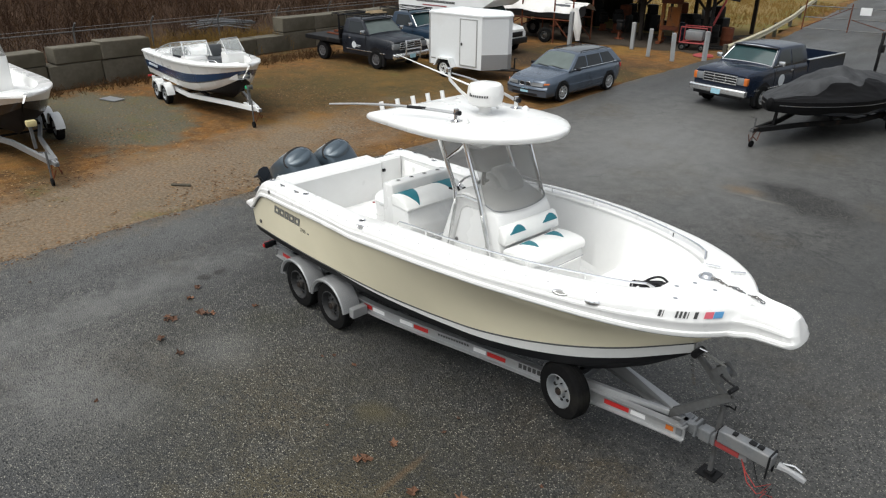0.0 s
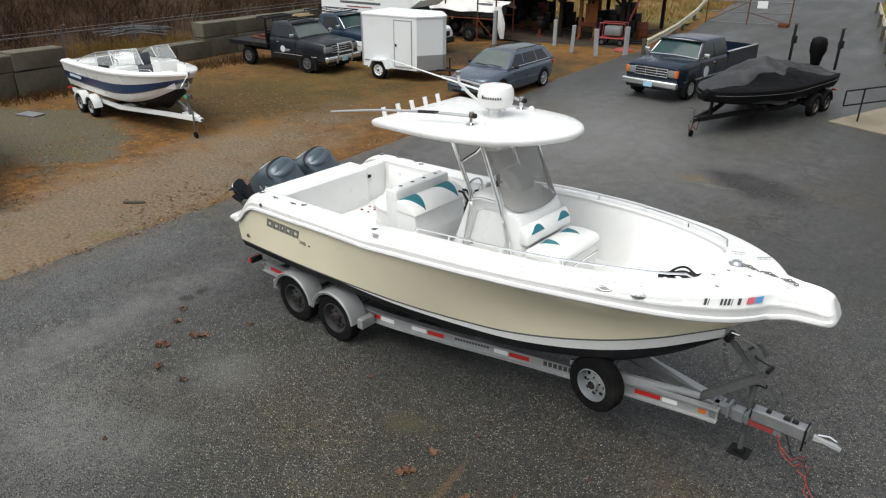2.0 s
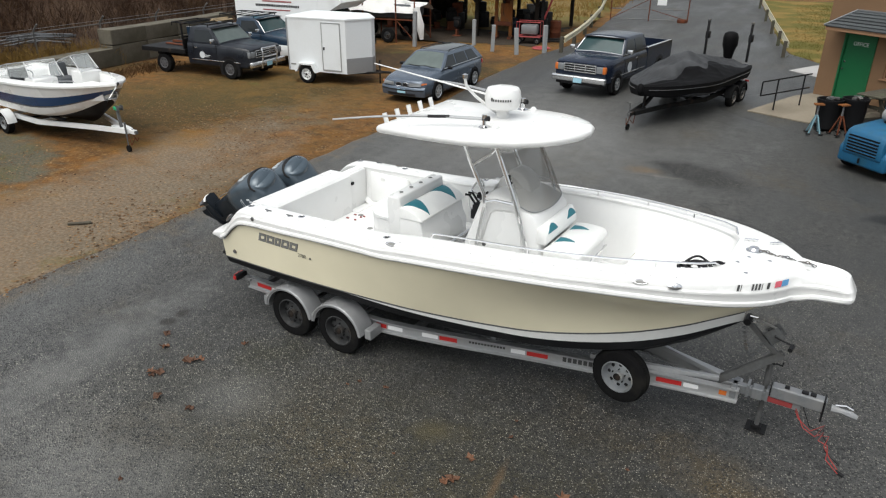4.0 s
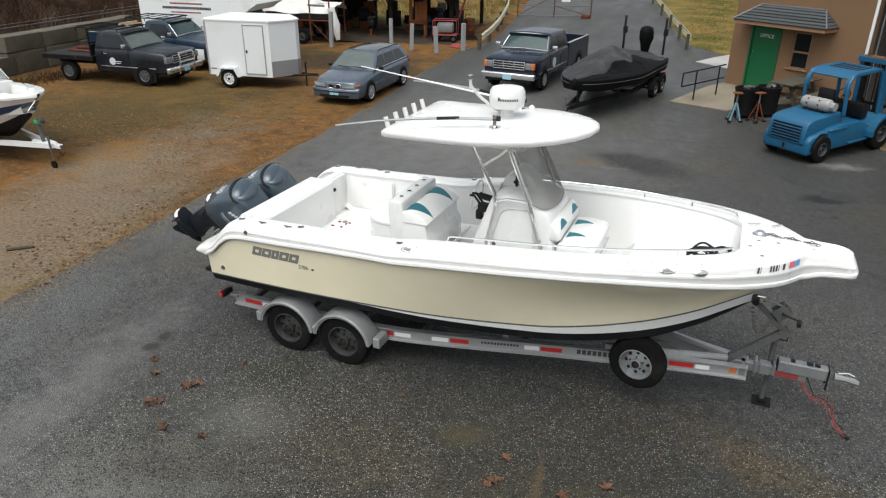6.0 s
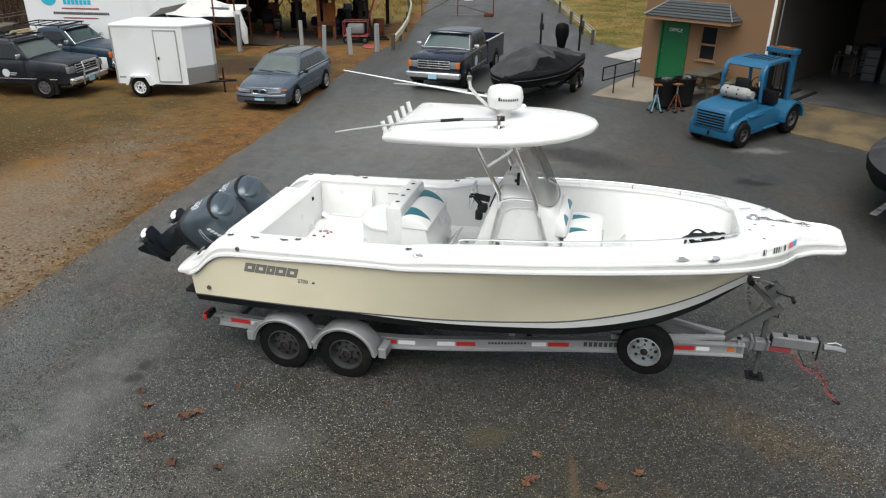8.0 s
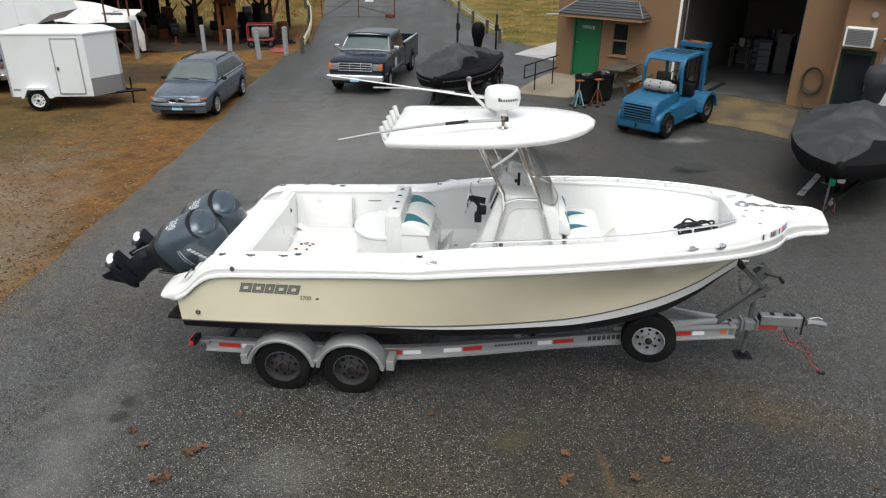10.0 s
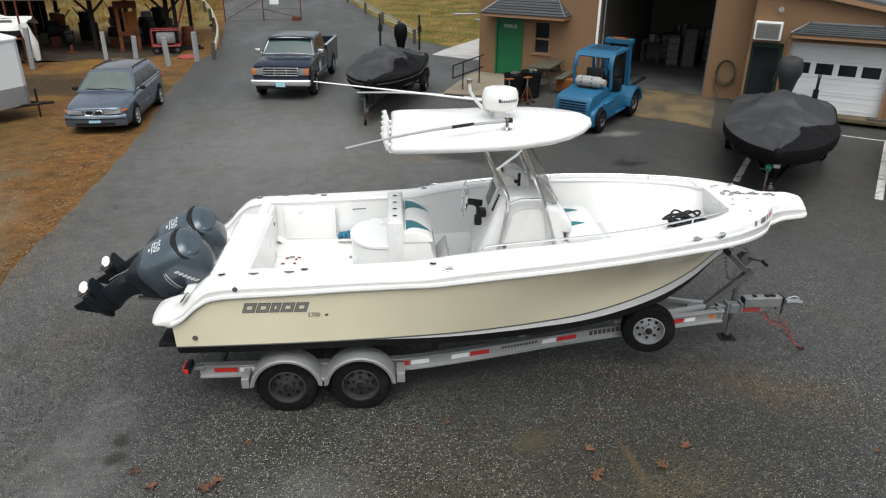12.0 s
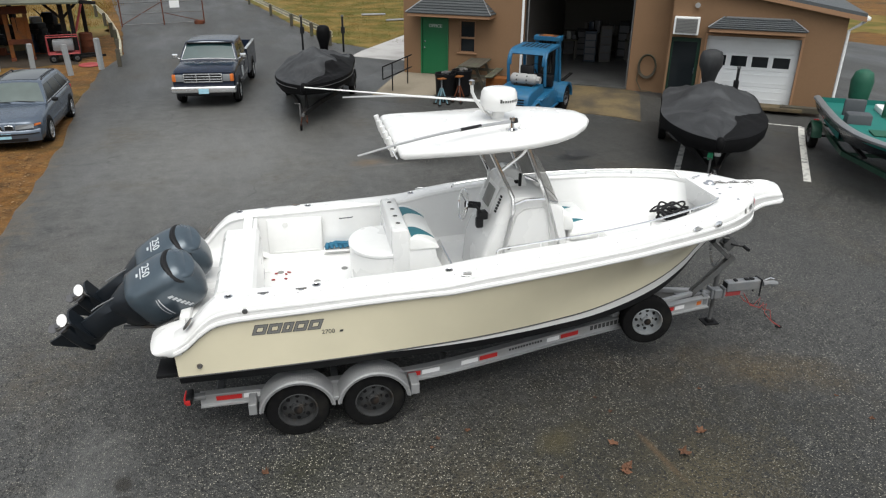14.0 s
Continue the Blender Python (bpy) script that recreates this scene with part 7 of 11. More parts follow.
        for k in range(44):
            a = radians(12 + 156 * k / 43)
            er, et = Vector((math.cos(a), 0, math.sin(a) * 0.98)), Vector((-math.sin(a), 0, math.cos(a) * 0.98))
            for j in range(9):
                p = Vector((x, sgn * (1.035 + 0.029 * j), 0.365)) + er * 0.4255
                d = (et if (j + k) % 2 else Vector((0, 1, 0))) * 0.011
                w = (Vector((0, 1, 0)) if (j + k) % 2 else et) * 0.004
                n = len(vs)
                vs.extend([tuple(p - d), tuple(p + w), tuple(p + d), tuple(p - w), tuple(p + er * 0.003)])
                fs.extend([(n, n + 1, n + 4), (n + 1, n + 2, n + 4), (n + 2, n + 3, n + 4), (n + 3, n, n + 4)])
        me = bpy.data.meshes.new("tread_pattern")
        me.from_pydata(vs, [], fs)
        me.materials.append(M["alu"])
        ob = new("tread_pattern", me)
        ob.parent = trailer
        ob["kind"] = "stuff"
    pieces("fender_bracket", boxes(((1.25, sgn * 1.10, 0.44), (0.10, 0.24, 0.14), 0.01), ((-0.58, sgn * 1.10, 0.42), (0.09, 0.24, 0.14), 0.01), ((0.34, sgn * 1.12, 0.47), (0.10, 0.28, 0.05), 0.01)), M["alu"], trailer, smooth=None)
    tl = part("tail_light", boxes(((-1.24, sgn * 1.06, 0.58), (0.07, 0.20, 0.09), 0.015)), M["blackpl"], trailer)
    part("lens", boxes(((-1.285, sgn * 1.06, 0.58), (0.02, 0.17, 0.075), 0.006), ((-1.25, sgn * 1.17, 0.58), (0.05, 0.02, 0.06), 0.006)), M["red"], tl)
    part("light_arm", boxes(((-1.16, sgn * 1.0, 0.53), (0.16, 0.08, 0.05), 0.008)), M["galv"], trailer)
    # bow braces
    part("bow_brace", boxes(((4.72, sgn * 0.24, 0.655), (1.46, 0.05, 0.065), 0.006, (0, 2, -sgn * 16.5))), M["alu"], trailer, smooth=None)
for x in (-0.95, 0.35, 1.7, 3.0, 4.3):
    part("cross_member", boxes(((x, 0, rail_z(x) - 0.03), (0.08, 2 * rail_y(x) - 0.02, 0.08), 0.008)), M["galv"], trailer, smooth=None)
for x in (-0.09, 0.77):
    part("axle", tubes(([(x, -1.06, 0.365), (x, 1.06, 0.365)], 0.035)), M["galv"], trailer)
for x in (3.0, 4.3):
    part("keel_roller", tubes(([(x, -0.14, rail_z(x) + 0.05), (x, 0.14, rail_z(x) + 0.05)], 0.045)), M["blackpl"], trailer)
part("spring_hanger", boxes(((0.34, -0.95, 0.40), (0.12, 0.06, 0.16), 0.01), ((0.34, 0.95, 0.40), (0.12, 0.06, 0.16), 0.01)), M["galv"], trailer, smooth=None)
# tongue, brake actuator, coupler
part("tongue", boxes(((5.74, 0, 0.575), (1.10, 0.08, 0.11), 0.008)), M["galv"], trailer, "galvanised tongue tube", smooth=None)
pieces("tongue_clamp", boxes(((5.60, 0, 0.555), (0.07, 0.26, 0.15), 0.012), ((5.84, 0, 0.585), (0.12, 0.12, 0.14), 0.012), ((5.74, 0, 0.60), (0.03, 0.15, 0.16), 0.006), ((5.94, 0, 0.60), (0.03, 0.13, 0.14), 0.006)), M["galv"], trailer, smooth=None)
part("red_sleeve", boxes(((6.08, 0, 0.565), (0.26, 0.088, 0.075), 0.006)), M["redpaint"], trailer, smooth=None)
bx = part("brake_actuator", boxes(((6.245, 0, 0.675), (0.55, 0.125, 0.145), 0.014)), M["galv"], trailer, "grey metal brake actuator box", smooth=None)
for x, s in ((6.12, 0.05), (6.30, 0.07), (6.38, 0.06)):
    part("actuator_cap", boxes(((x, 0, 0.755), (s, 0.06, 0.024), 0.008)), M["blackpl"], bx)
part("dark_end", boxes(((5.966, 0, 0.675), (0.012, 0.11, 0.125), 0.004)), M["blackpl"], bx)
cp = part("coupler", tubes(([(6.57, 0, 0.655), (6.66, 0, 0.655), (6.76, 0, 0.645), (6.82, 0, 0.63)], [0.05, 0.034, 0.042, 0.03])), M["galv"], trailer, "galvanised ball coupler")
part("coupler_lever", tubes(([(6.60, 0, 0.71), (6.70, 0.02, 0.725), (6.77, 0.02, 0.70)], 0.010)), M["chrome"], cp)
part("tongue_strap", tubes(([(6.50, -0.075, 0.50), (6.50, -0.072, 0.755), (6.50, 0.072, 0.755), (6.50, 0.075, 0.50)], 0.011)), M["blackpl"], trailer)
jk = part("jack", tubes(([(5.90, 0.12, 0.05), (5.90, 0.12, 0.55)], 0.028), ([(5.90, 0.12, 0.42), (5.90, 0.12, 0.92)], 0.034)), M["dullgalv"], trailer, "galvanised tongue jack")
part("jack_foot", boxes(((5.90, 0.12, 0.03), (0.22, 0.20, 0.02), 0.006), ((5.90, 0.12, 0.055), (0.10, 0.10, 0.05), 0.01)), M["blacksteel"], jk, smooth=None)
part("jack_crank", tubes(([(5.90, 0.12, 0.91), (5.96, 0.12, 0.935), (6.02, 0.11, 0.935), (6.02, 0.11, 0.98)], 0.009)), M["blackpl"], jk)
ws_ = part("winch_stand", boxes(((5.70, -0.035, 0.87), (0.085, 0.012, 0.82), 0.004, (0, 47, 0)), ((5.70, 0.035, 0.87), (0.085, 0.012, 0.82), 0.004, (0, 47, 0)), ((5.70, 0, 0.87), (0.012, 0.07, 0.80), 0.003, (0, 47, 0)), ((5.76, 0.0, 1.285), (0.055, 0.05, 0.52), 0.006, (0, -48, 0))), M["dullgalv"], trailer, "galvanised winch stand", smooth=None)
part("winch", boxes(((5.88, -0.055, 1.36), (0.17, 0.012, 0.15), 0.005, (0, -43, 0)), ((5.88, 0.055, 1.36), (0.17, 0.012, 0.15), 0.005, (0, -43, 0)), ((5.85, 0, 1.31), (0.15, 0.12, 0.012), 0.004, (0, 47, 0))), M["dullgalv"], ws_)
part("winch_drum", tubes(([(5.89, -0.05, 1.37), (5.89, 0.05, 1.37)], 0.055)), M["greysteel"], ws_)
part("winch_crank", tubes(([(5.89, -0.05, 1.37), (5.89, -0.09, 1.37), (5.98, -0.10, 1.35), (6.07, -0.10, 1.33)], 0.010), ([(6.06, -0.22, 1.33), (6.07, -0.10, 1.33)], 0.024)), M["blackpl"], ws_)
part("bow_stop", tubes(([(5.59, -0.08, 1.45), (5.59, 0.08, 1.45)], 0.04)), M["blackpl"], ws_)
part("winch_strap", tubes(([(5.89, 0, 1.425), (5.76, 0, 1.46), (5.66, 0, 1.47)], 0.014)), M["greydecal"], ws_)
bm = bmesh.new()
for k in range(20):
    s = k / 19
    p = Vector((5.56 + 0.22 * s, -0.06, 1.44 - 1.1 * (s * (1 - s)) * 1.0 - 0.20 * s))
    tube(bm, [p + Vector((0.02 * math.cos(a), 0 if k % 2 else 0.012 * math.sin(a), 0.012 * math.sin(a) if k % 2 else 0)) for a in [i * math.pi / 3 for i in range(6)]], 0.006, 5, closed=True)
pieces("chain_link", bm, M["greysteel"], ws_)
for k, (y, mm) in enumerate(((0.02, "redwire"), (-0.06, "redwire"), (0.06, "blackpl"))):
    bm = bmesh.new()
    tube(bm, [(6.20 + 0.05 * k, y, 0.56), (6.30 + 0.06 * k, y - 0.05, 0.42 - 0.04 * k), (6.44 + 0.05 * k, y - 0.10, 0.35), (6.56, y - 0.06, 0.45 - 0.04 * k), (6.50 + 0.03 * k, y - 0.12, 0.33), (6.62, y - 0.14 - 0.02 * k, 0.38 - 0.05 * k), (6.60 + 0.04 * k, y - 0.16, 0.25), (6.68 - 0.04 * k, y - 0.2, 0.15 + 0.03 * k), (6.78, y - 0.24, 0.06 + 0.02 * k)], 0.0055, 6)
    part("trailer_wire", bm, M[mm], trailer, "red coiled trailer wiring")
part("wire_plug", tubes(([(6.76, -0.22, 0.055), (6.84, -0.26, 0.045)], 0.02)), M["blackpl"], trailer)
sp = wheel(trailer, "spare_wheel", (4.44, -0.575, 0.648), 0.335, 0.205, M["silverrim"], "silver steel spare rim", 0.58, 8, -1)
sp.rotation_euler = (0, 0, radians(-10))
part("spare_bracket", boxes(((4.45, -0.42, 0.62), (0.08, 0.22, 0.10), 0.01)), M["galv"], trailer, smooth=None)


# ---- road vehicles ----
def body(stations, rnd_=0.06):
    """A car body from cross-sections (x, half width low, mid, top, z low, mid, top)."""
    bm = bmesh.new()
    rings = []
    for x, wl, wm, wt, zl, zm, zt in stations:
        half = [(wl - rnd_, zl), (wl, zl + rnd_), (wm, zm), (wm - (wm - wt) * 0.3, zm * 0.42 + zt * 0.58), (wt, zt - rnd_ * 0.6), (wt - rnd_ * 0.45, zt - rnd_ * 0.12), (wt - rnd_ * 1.2, zt + 0.004), (wt * 0.5, zt + 0.018)]
        rings.append([Vector((x, y, z)) for y, z in half] + [Vector((x, -y, z)) for y, z in reversed(half)])
    loft(bm, rings, True)
    return bm


def slab(parent, name, quad, material, out=0.006, label=""):
    """A thin pane on four corners, lifted by its normal."""
    q = [Vector(p) for p in quad]
    n = (q[1] - q[0]).cross(q[3] - q[0]).normalized()
    bm = bmesh.new()
    loft(bm, [[p - n * 0.01 for p in q], [p + n * out for p in q]], True)
    return part(name, bm, material, parent, label, smooth=None)


def pane(parent, name, rows, out, material, label=""):
    """A curved pane: rows of points, thickened along the outward vector."""
    bm = bmesh.new()
    o = Vector(out)
    loft(bm, [[p + o for p in r] + [p - o * 0.5 for p in reversed(r)] for r in rows], True)
    return part(name, bm, material, parent, label, smooth=40)


def glasshouse(parent, name, paint, ws, rear, half, z0, z1, windows, crown=0.03, shield="greenglass", trim=None, rear_glass=True):
    """A glazed cabin with a curved screen. ws, rear: x at the foot and head of the screens; half: half widths at foot and head; windows: (foot front, foot back, head front, head back)."""
    def wide(z):
        return half[0] + (half[1] - half[0]) * max(0.0, (z - z0) / (z1 - z0)) ** 1.2

    def head(x):
        if x > ws[1]:
            k = (ws[0] - x) / (ws[0] - ws[1])
            return z0 + (z1 - z0) * k * (1 + 0.10 * (1 - k))
        if x < rear[1]:
            k = (x - rear[0]) / (rear[1] - rear[0])
            return z0 + (z1 - z0) * k * (1 + 0.10 * (1 - k))
        return z1 + crown * 0.6 * math.sin(math.pi * (x - rear[1]) / (ws[1] - rear[1]))
    rings = []
    for x in steps(ws[0], ws[1], 6) + steps(ws[1], rear[1], 8)[1:] + steps(rear[1], rear[0], 5)[1:]:
        t = head(x)
        r = 0.05 * min(1, max(0.02, (t - z0) / 0.3))
        pts = [(wide(z0), z0 - 0.03)] + [(wide(z0 + (t - r - z0) * v), z0 + (t - r - z0) * v + 0.001) for v in (0, 0.33, 0.66, 1.0)]
        w = pts[-1][0]
        pts += [(w - r * 0.35, t - r * 0.3), (w - r * 1.1, t), (w * 0.5, t + crown * 0.7), (0.02, t + crown)]
        rings.append([Vector((x, y, z)) for y, z in pts] + [Vector((x, -y, z)) for y, z in reversed(pts)])
    bm = bmesh.new()
    loft(bm, rings, True)
    shell = part(name, bm, paint, parent, smooth=45)

    def screen(foot, top, a, b):
        n = Vector((z1 - z0, 0, abs(foot - top))).normalized() * 0.009
        if top > foot:
            n.x = -n.x
        rows = []
        for v in steps(a, b, 6):
            x = foot + (top - foot) * v
            w = wide(head(x)) - 0.045 - 0.03 * v
            rows.append([Vector((x, u * w, head(x) - 0.006 + (crown + 0.006) * (1 - u * u))) for u in steps(-1, 1, 10)])
        return rows, n
    rows, n = screen(ws[0], ws[1], 0.08, 0.93)
    wp = pane(shell, "windscreen", rows, n, M[shield])
    if trim:
        edge = [p + n for p in rows[0]] + [r[-1] + n for r in rows[1:]] + [p + n for p in reversed(rows[-1])] + [r[0] + n for r in reversed(rows[1:-1])]
        bm = bmesh.new()
        tube(bm, edge, 0.016, 6, closed=True)
        part("screen_trim", bm, trim, wp, "bright windscreen trim")
    if rear_glass:
        rows, n = screen(rear[0], rear[1], 0.18, 0.90)
        pane(shell, "rear_window", rows, n, M["carglass"])
    za, zb = z0 + 0.045, z1 - 0.085
    for sgn in (-1, 1):
        for f0, b0, f1, b1 in windows:
            rows = []
            for v in steps(0, 1, 4):
                z = za + (zb - za) * v
                rows.append([Vector((x, sgn * wide(z), z)) for x in steps(f0 + (f1 - f0) * v, b0 + (b1 - b0) * v, 3)])
            pane(shell, "side_window", rows, (0, sgn * 0.008, 0.002), M["carglass"])
    return shell


def arches(parent, xs, w, r, z):
    for x in xs:
        for sgn in (-1, 1):
            bm = bmesh.new()
            prism(bm, [(x + a, z + b) for a, b in arc(0, 0, r, -28, 208, 16)], sgn * (w - 0.12), sgn * (w + 0.004))
            part("wheel_arch", bm, M["blackpl"], parent, smooth=None)


def pickup(m, label, paint, name="pickup_truck", low=None, wb=3.94, bed=True, flat=False, ext=True, rack=False, lift=0.0):
    t = thing(name, m, label, "pickup truck")
    f, r = wb / 2, -wb / 2
    z = 0.42 + lift
    w = 0.98
    fr = f + 0.92
    cab_r = f - (2.35 if ext else 1.75) - 0.25
    bd = part("body", body([(fr, w * 0.93, w * 0.95, w * 0.91, z + 0.10, z + 0.42, z + 0.68), (fr - 0.10, w * 0.97, w * 0.985, w * 0.93, z + 0.02, z + 0.42, z + 0.74), (f + 0.1, w * 0.985, w, w * 0.94, z, z + 0.45, z + 0.79),
                            (f - 0.42, w * 0.985, w, w * 0.95, z, z + 0.45, z + 0.83), (f - 0.55, w * 0.985, w, w * 0.95, z, z + 0.45, z + 0.84), (cab_r, w * 0.985, w, w * 0.95, z, z + 0.45, z + 0.84)]), paint, t)
    if low is not None:
        for sgn in (-1, 1):
            part("lower_panel", boxes((((fr + cab_r) / 2 - 0.05, sgn * (w - 0.004), z + 0.24), (fr - cab_r - 0.2, 0.03, 0.40), 0.01)), low, bd)
        part("front_panel", boxes(((fr - 0.02, 0, z + 0.36), (0.06, w * 1.8, 0.34), 0.02)), low, bd)
    glasshouse(t, "cab", paint, (f - 0.40, f - 0.95), (cab_r + 0.01, cab_r + 0.10), (0.93, 0.78), z + 0.82, 1.79 + lift, ((f - 0.62, f - 1.50, f - 0.98, f - 1.48), (f - 1.60, f - 2.28, f - 1.58, f - 2.26)) if ext else ((f - 0.62, f - 1.68, f - 0.98, f - 1.66),), 0.03, "paleglass" if flat else "greenglass", None if flat else M["bumper"])
    part("visor", boxes(((f - 0.88, 0, 1.77 + lift), (0.20, 1.5, 0.03), 0.01)), M["blackpl"], t)
    g = part("grille", boxes(((fr + 0.012, 0, z + 0.52), (0.05, 1.16, 0.30), 0.015)), M["blackpl"], t)
    for k in range(4):
        part("grille_bar", boxes(((fr + 0.045, 0, z + 0.40 + 0.08 * k), (0.03, 1.14, 0.026), 0.006)), M["bumper"], g)
    for y in (-0.58, -0.2, 0.2, 0.58):
        part("grille_bar", boxes(((fr + 0.045, y, z + 0.52), (0.028, 0.025, 0.28), 0.005)), M["bumper"], g)
    for sgn in (-1, 1):
        part("headlight", boxes(((fr + 0.02, sgn * 0.72, z + 0.52), (0.06, 0.24, 0.22), 0.02)), M["lamp"], t)
        part("turn_signal", boxes(((fr - 0.01, sgn * 0.885, z + 0.52), (0.12, 0.12, 0.22), 0.02)), M["orange"] if not flat else M["lamp"], t)
        mr = part("mirror", boxes(((f - 0.62, sgn * 1.10, z + 0.96), (0.08, 0.20, 0.15), 0.03)), M["bumper"], t)
        part("mirror_arm", tubes(([(f - 0.62, sgn * 0.93, z + 0.86), (f - 0.62, sgn * 1.06, z + 0.92)], 0.015)), M["bumper"], mr)
        part("door_handle", boxes(((f - 1.55, sgn * (w + 0.008), z + 0.66), (0.14, 0.025, 0.03), 0.006)), M["bumper"], t)
        pieces("door_seam", boxes(((f - 0.58, sgn * (w + 0.001), z + 0.46), (0.012, 0.01, 0.70)), ((f - 1.70, sgn * (w + 0.001), z + 0.46), (0.012, 0.01, 0.70))), M["blackpl"], t, smooth=None)
        er = 0.13 if flat else 0.18
        bm = lathe(bmesh.new(), [(er, 0), (er, 0.006), (0.001, 0.006)], 18)
        dl = part("door_emblem", bm, M["silver"], t, "round pale door emblem")
        dl.matrix_local = pose(f - (1.28 if flat else 1.0), sgn * (w + 0.001), z + 0.40, -90 if sgn > 0 else 90, 0, 0)
        pieces("door_bar", boxes(((f - 1.02, sgn * (w + 0.004), z + 0.40), (0.26, 0.01, 0.022)), ((f - 1.04, sgn * (w + 0.004), z + 0.34), (0.20, 0.01, 0.016))), M["silver"], t, smooth=None)
    for sgn in (-1, 1):
        part("wiper", tubes(([(f - 0.43, sgn * 0.36 + 0.28, z + 0.865), (f - 0.50, sgn * 0.36 - 0.28, z + 0.915)], 0.011)), M["blackpl"], t)
        part("side_moulding", boxes((((fr + cab_r) / 2 - 0.1, sgn * (w + 0.001), z + 0.22), (fr - cab_r - 0.6, 0.02, 0.03), 0.006)), M["bumper"], t)
    bm = bmesh.new()
    prism(bm, [(f - 0.55, -0.42), (fr - 0.15, -0.36), (fr - 0.15, 0.36), (f - 0.55, 0.42)], z + 0.80, z + 0.815, "xy")
    for v in bm.verts:
        v.co.z += 0.05 * min(1, max(0, (fr - v.co.x) / 1.3)) - 0.06 * (1 if v.co.x > fr - 0.3 else 0)
    part("hood_bulge", soften(bm, 0.01, 2), paint, bd, smooth=50)
    part("front_bumper", soften(boxes(((fr + 0.10, 0, z + 0.17), (0.16, 2.0, 0.20))), 0.045, 3), M["bumper"], t, "chrome front bumper", smooth=50)
    part("air_dam", boxes(((fr + 0.06, 0, z + 0.03), (0.10, 1.7, 0.12), 0.02)), M["blackpl"], t)
    part("number_plate", boxes(((fr + 0.185, 0.0, z + 0.13), (0.015, 0.31, 0.155))), M["plate"], t, smooth=None)
    arches(t, (f, r) if bed else (f,), w, 0.48, 0.37 + lift * 0.5)
    for x in (f, r):
        for sgn in (-1, 1):
            wheel(t, "wheel", (x, sgn * (w - 0.085), 0.375), 0.375, 0.24, M["silverrim"] if bed and not low else M["darkrim"], "", 0.56, 6, sgn, 0.15)
    bk = r - (0.85 if flat else 1.22)
    if bed:
        bm = bmesh.new()
        for sgn in (-1, 1):
            prism(bm, [(cab_r - 0.04, z), (cab_r - 0.04, z + 0.86), (bk, z + 0.86), (bk, z)], sgn * (w - 0.09), sgn * w)
        box(bm, (bk + 0.03, 0, z + 0.43), (0.06, 2 * w - 0.18, 0.86))
        box(bm, (cab_r - 0.08, 0, z + 0.43), (0.06, 2 * w - 0.18, 0.86))
        box(bm, ((cab_r + bk) / 2, 0, z + 0.30), (cab_r - bk, 2 * w - 0.18, 0.06))
        bd2 = part("cargo_bed", bm, paint, t, smooth=None)
        for sgn in (-1, 1):
            part("bed_rail", boxes((((cab_r + bk) / 2, sgn * (w - 0.045), z + 0.875), (cab_r - bk, 0.10, 0.03), 0.008)), M["bumper"], bd2)
            part("tail_light", boxes(((bk - 0.005, sgn * (w - 0.08), z + 0.5), (0.02, 0.12, 0.36), 0.006)), M["red"], bd2)
        part("bed_liner", boxes((((cab_r + bk) / 2, 0, z + 0.335), (cab_r - bk - 0.1, 2 * w - 0.2, 0.012))), M["blackpl"], bd2, smooth=None)
        pieces("liner_wall", boxes(*[(((cab_r + bk) / 2, sg * (w - 0.095), z + 0.60), (cab_r - bk - 0.14, 0.008, 0.50)) for sg in (-1, 1)]), M["blackpl"], bd2, smooth=None)
        if ext and not low:
            part("tool_chest", boxes(((cab_r - 0.42, 0.15, z + 0.62), (0.42, 0.9, 0.36), 0.03)), M["tarp"], bd2, "pale plastic tool chest")
        part("rear_bumper", boxes(((bk - 0.10, 0, z + 0.06), (0.16, 1.9, 0.18), 0.02)), M["bumper"], t)
    if flat:
        fb = part("flatbed_deck", boxes((((cab_r + bk) / 2 - 0.1, 0, 0.92), (cab_r - bk + 0.1, 2.1, 0.10), 0.01)), M["blacksteel"], t, "black steel flatbed deck", smooth=None)
        for sgn in (-1, 1):
            part("deck_side_rail", boxes((((cab_r + bk) / 2 - 0.1, sgn * 1.06, 0.88), (cab_r - bk + 0.1, 0.05, 0.16), 0.01)), M["blacksteel"], fb, smooth=None)
            part("mud_fender", boxes(((r, sgn * 0.88, 0.83), (0.95, 0.28, 0.04), 0.015)), M["blacksteel"], fb)
        part("headboard", boxes(((cab_r - 0.16, 0, 1.42), (0.06, 2.05, 0.06), 0.01), ((cab_r - 0.16, 0, 1.15), (0.05, 2.0, 0.42), 0.01), ((cab_r - 0.16, -0.98, 1.42), (0.06, 0.06, 0.96), 0.01), ((cab_r - 0.16, 0.98, 1.42), (0.06, 0.06, 0.96), 0.01), ((cab_r - 0.16, 0, 1.90), (0.06, 2.05, 0.06), 0.01)), M["blacksteel"], fb, smooth=None)
        part("loose_bar", boxes((((cab_r + bk) / 2, 0.3, 1.02), (1.6, 0.10, 0.08), 0.01, (0, 0, 8)), (((cab_r + bk) / 2 - 0.1, -0.3, 1.00), (1.2, 0.16, 0.05), 0.01, (0, 0, -6))), M["rust"], fb, smooth=None)
        part("chassis_rail", boxes((((cab_r + bk) / 2, 0.4, 0.66), (cab_r - bk, 0.08, 0.18)), (((cab_r + bk) / 2, -0.4, 0.66), (cab_r - bk, 0.08, 0.18))), M["blacksteel"], t, smooth=None)
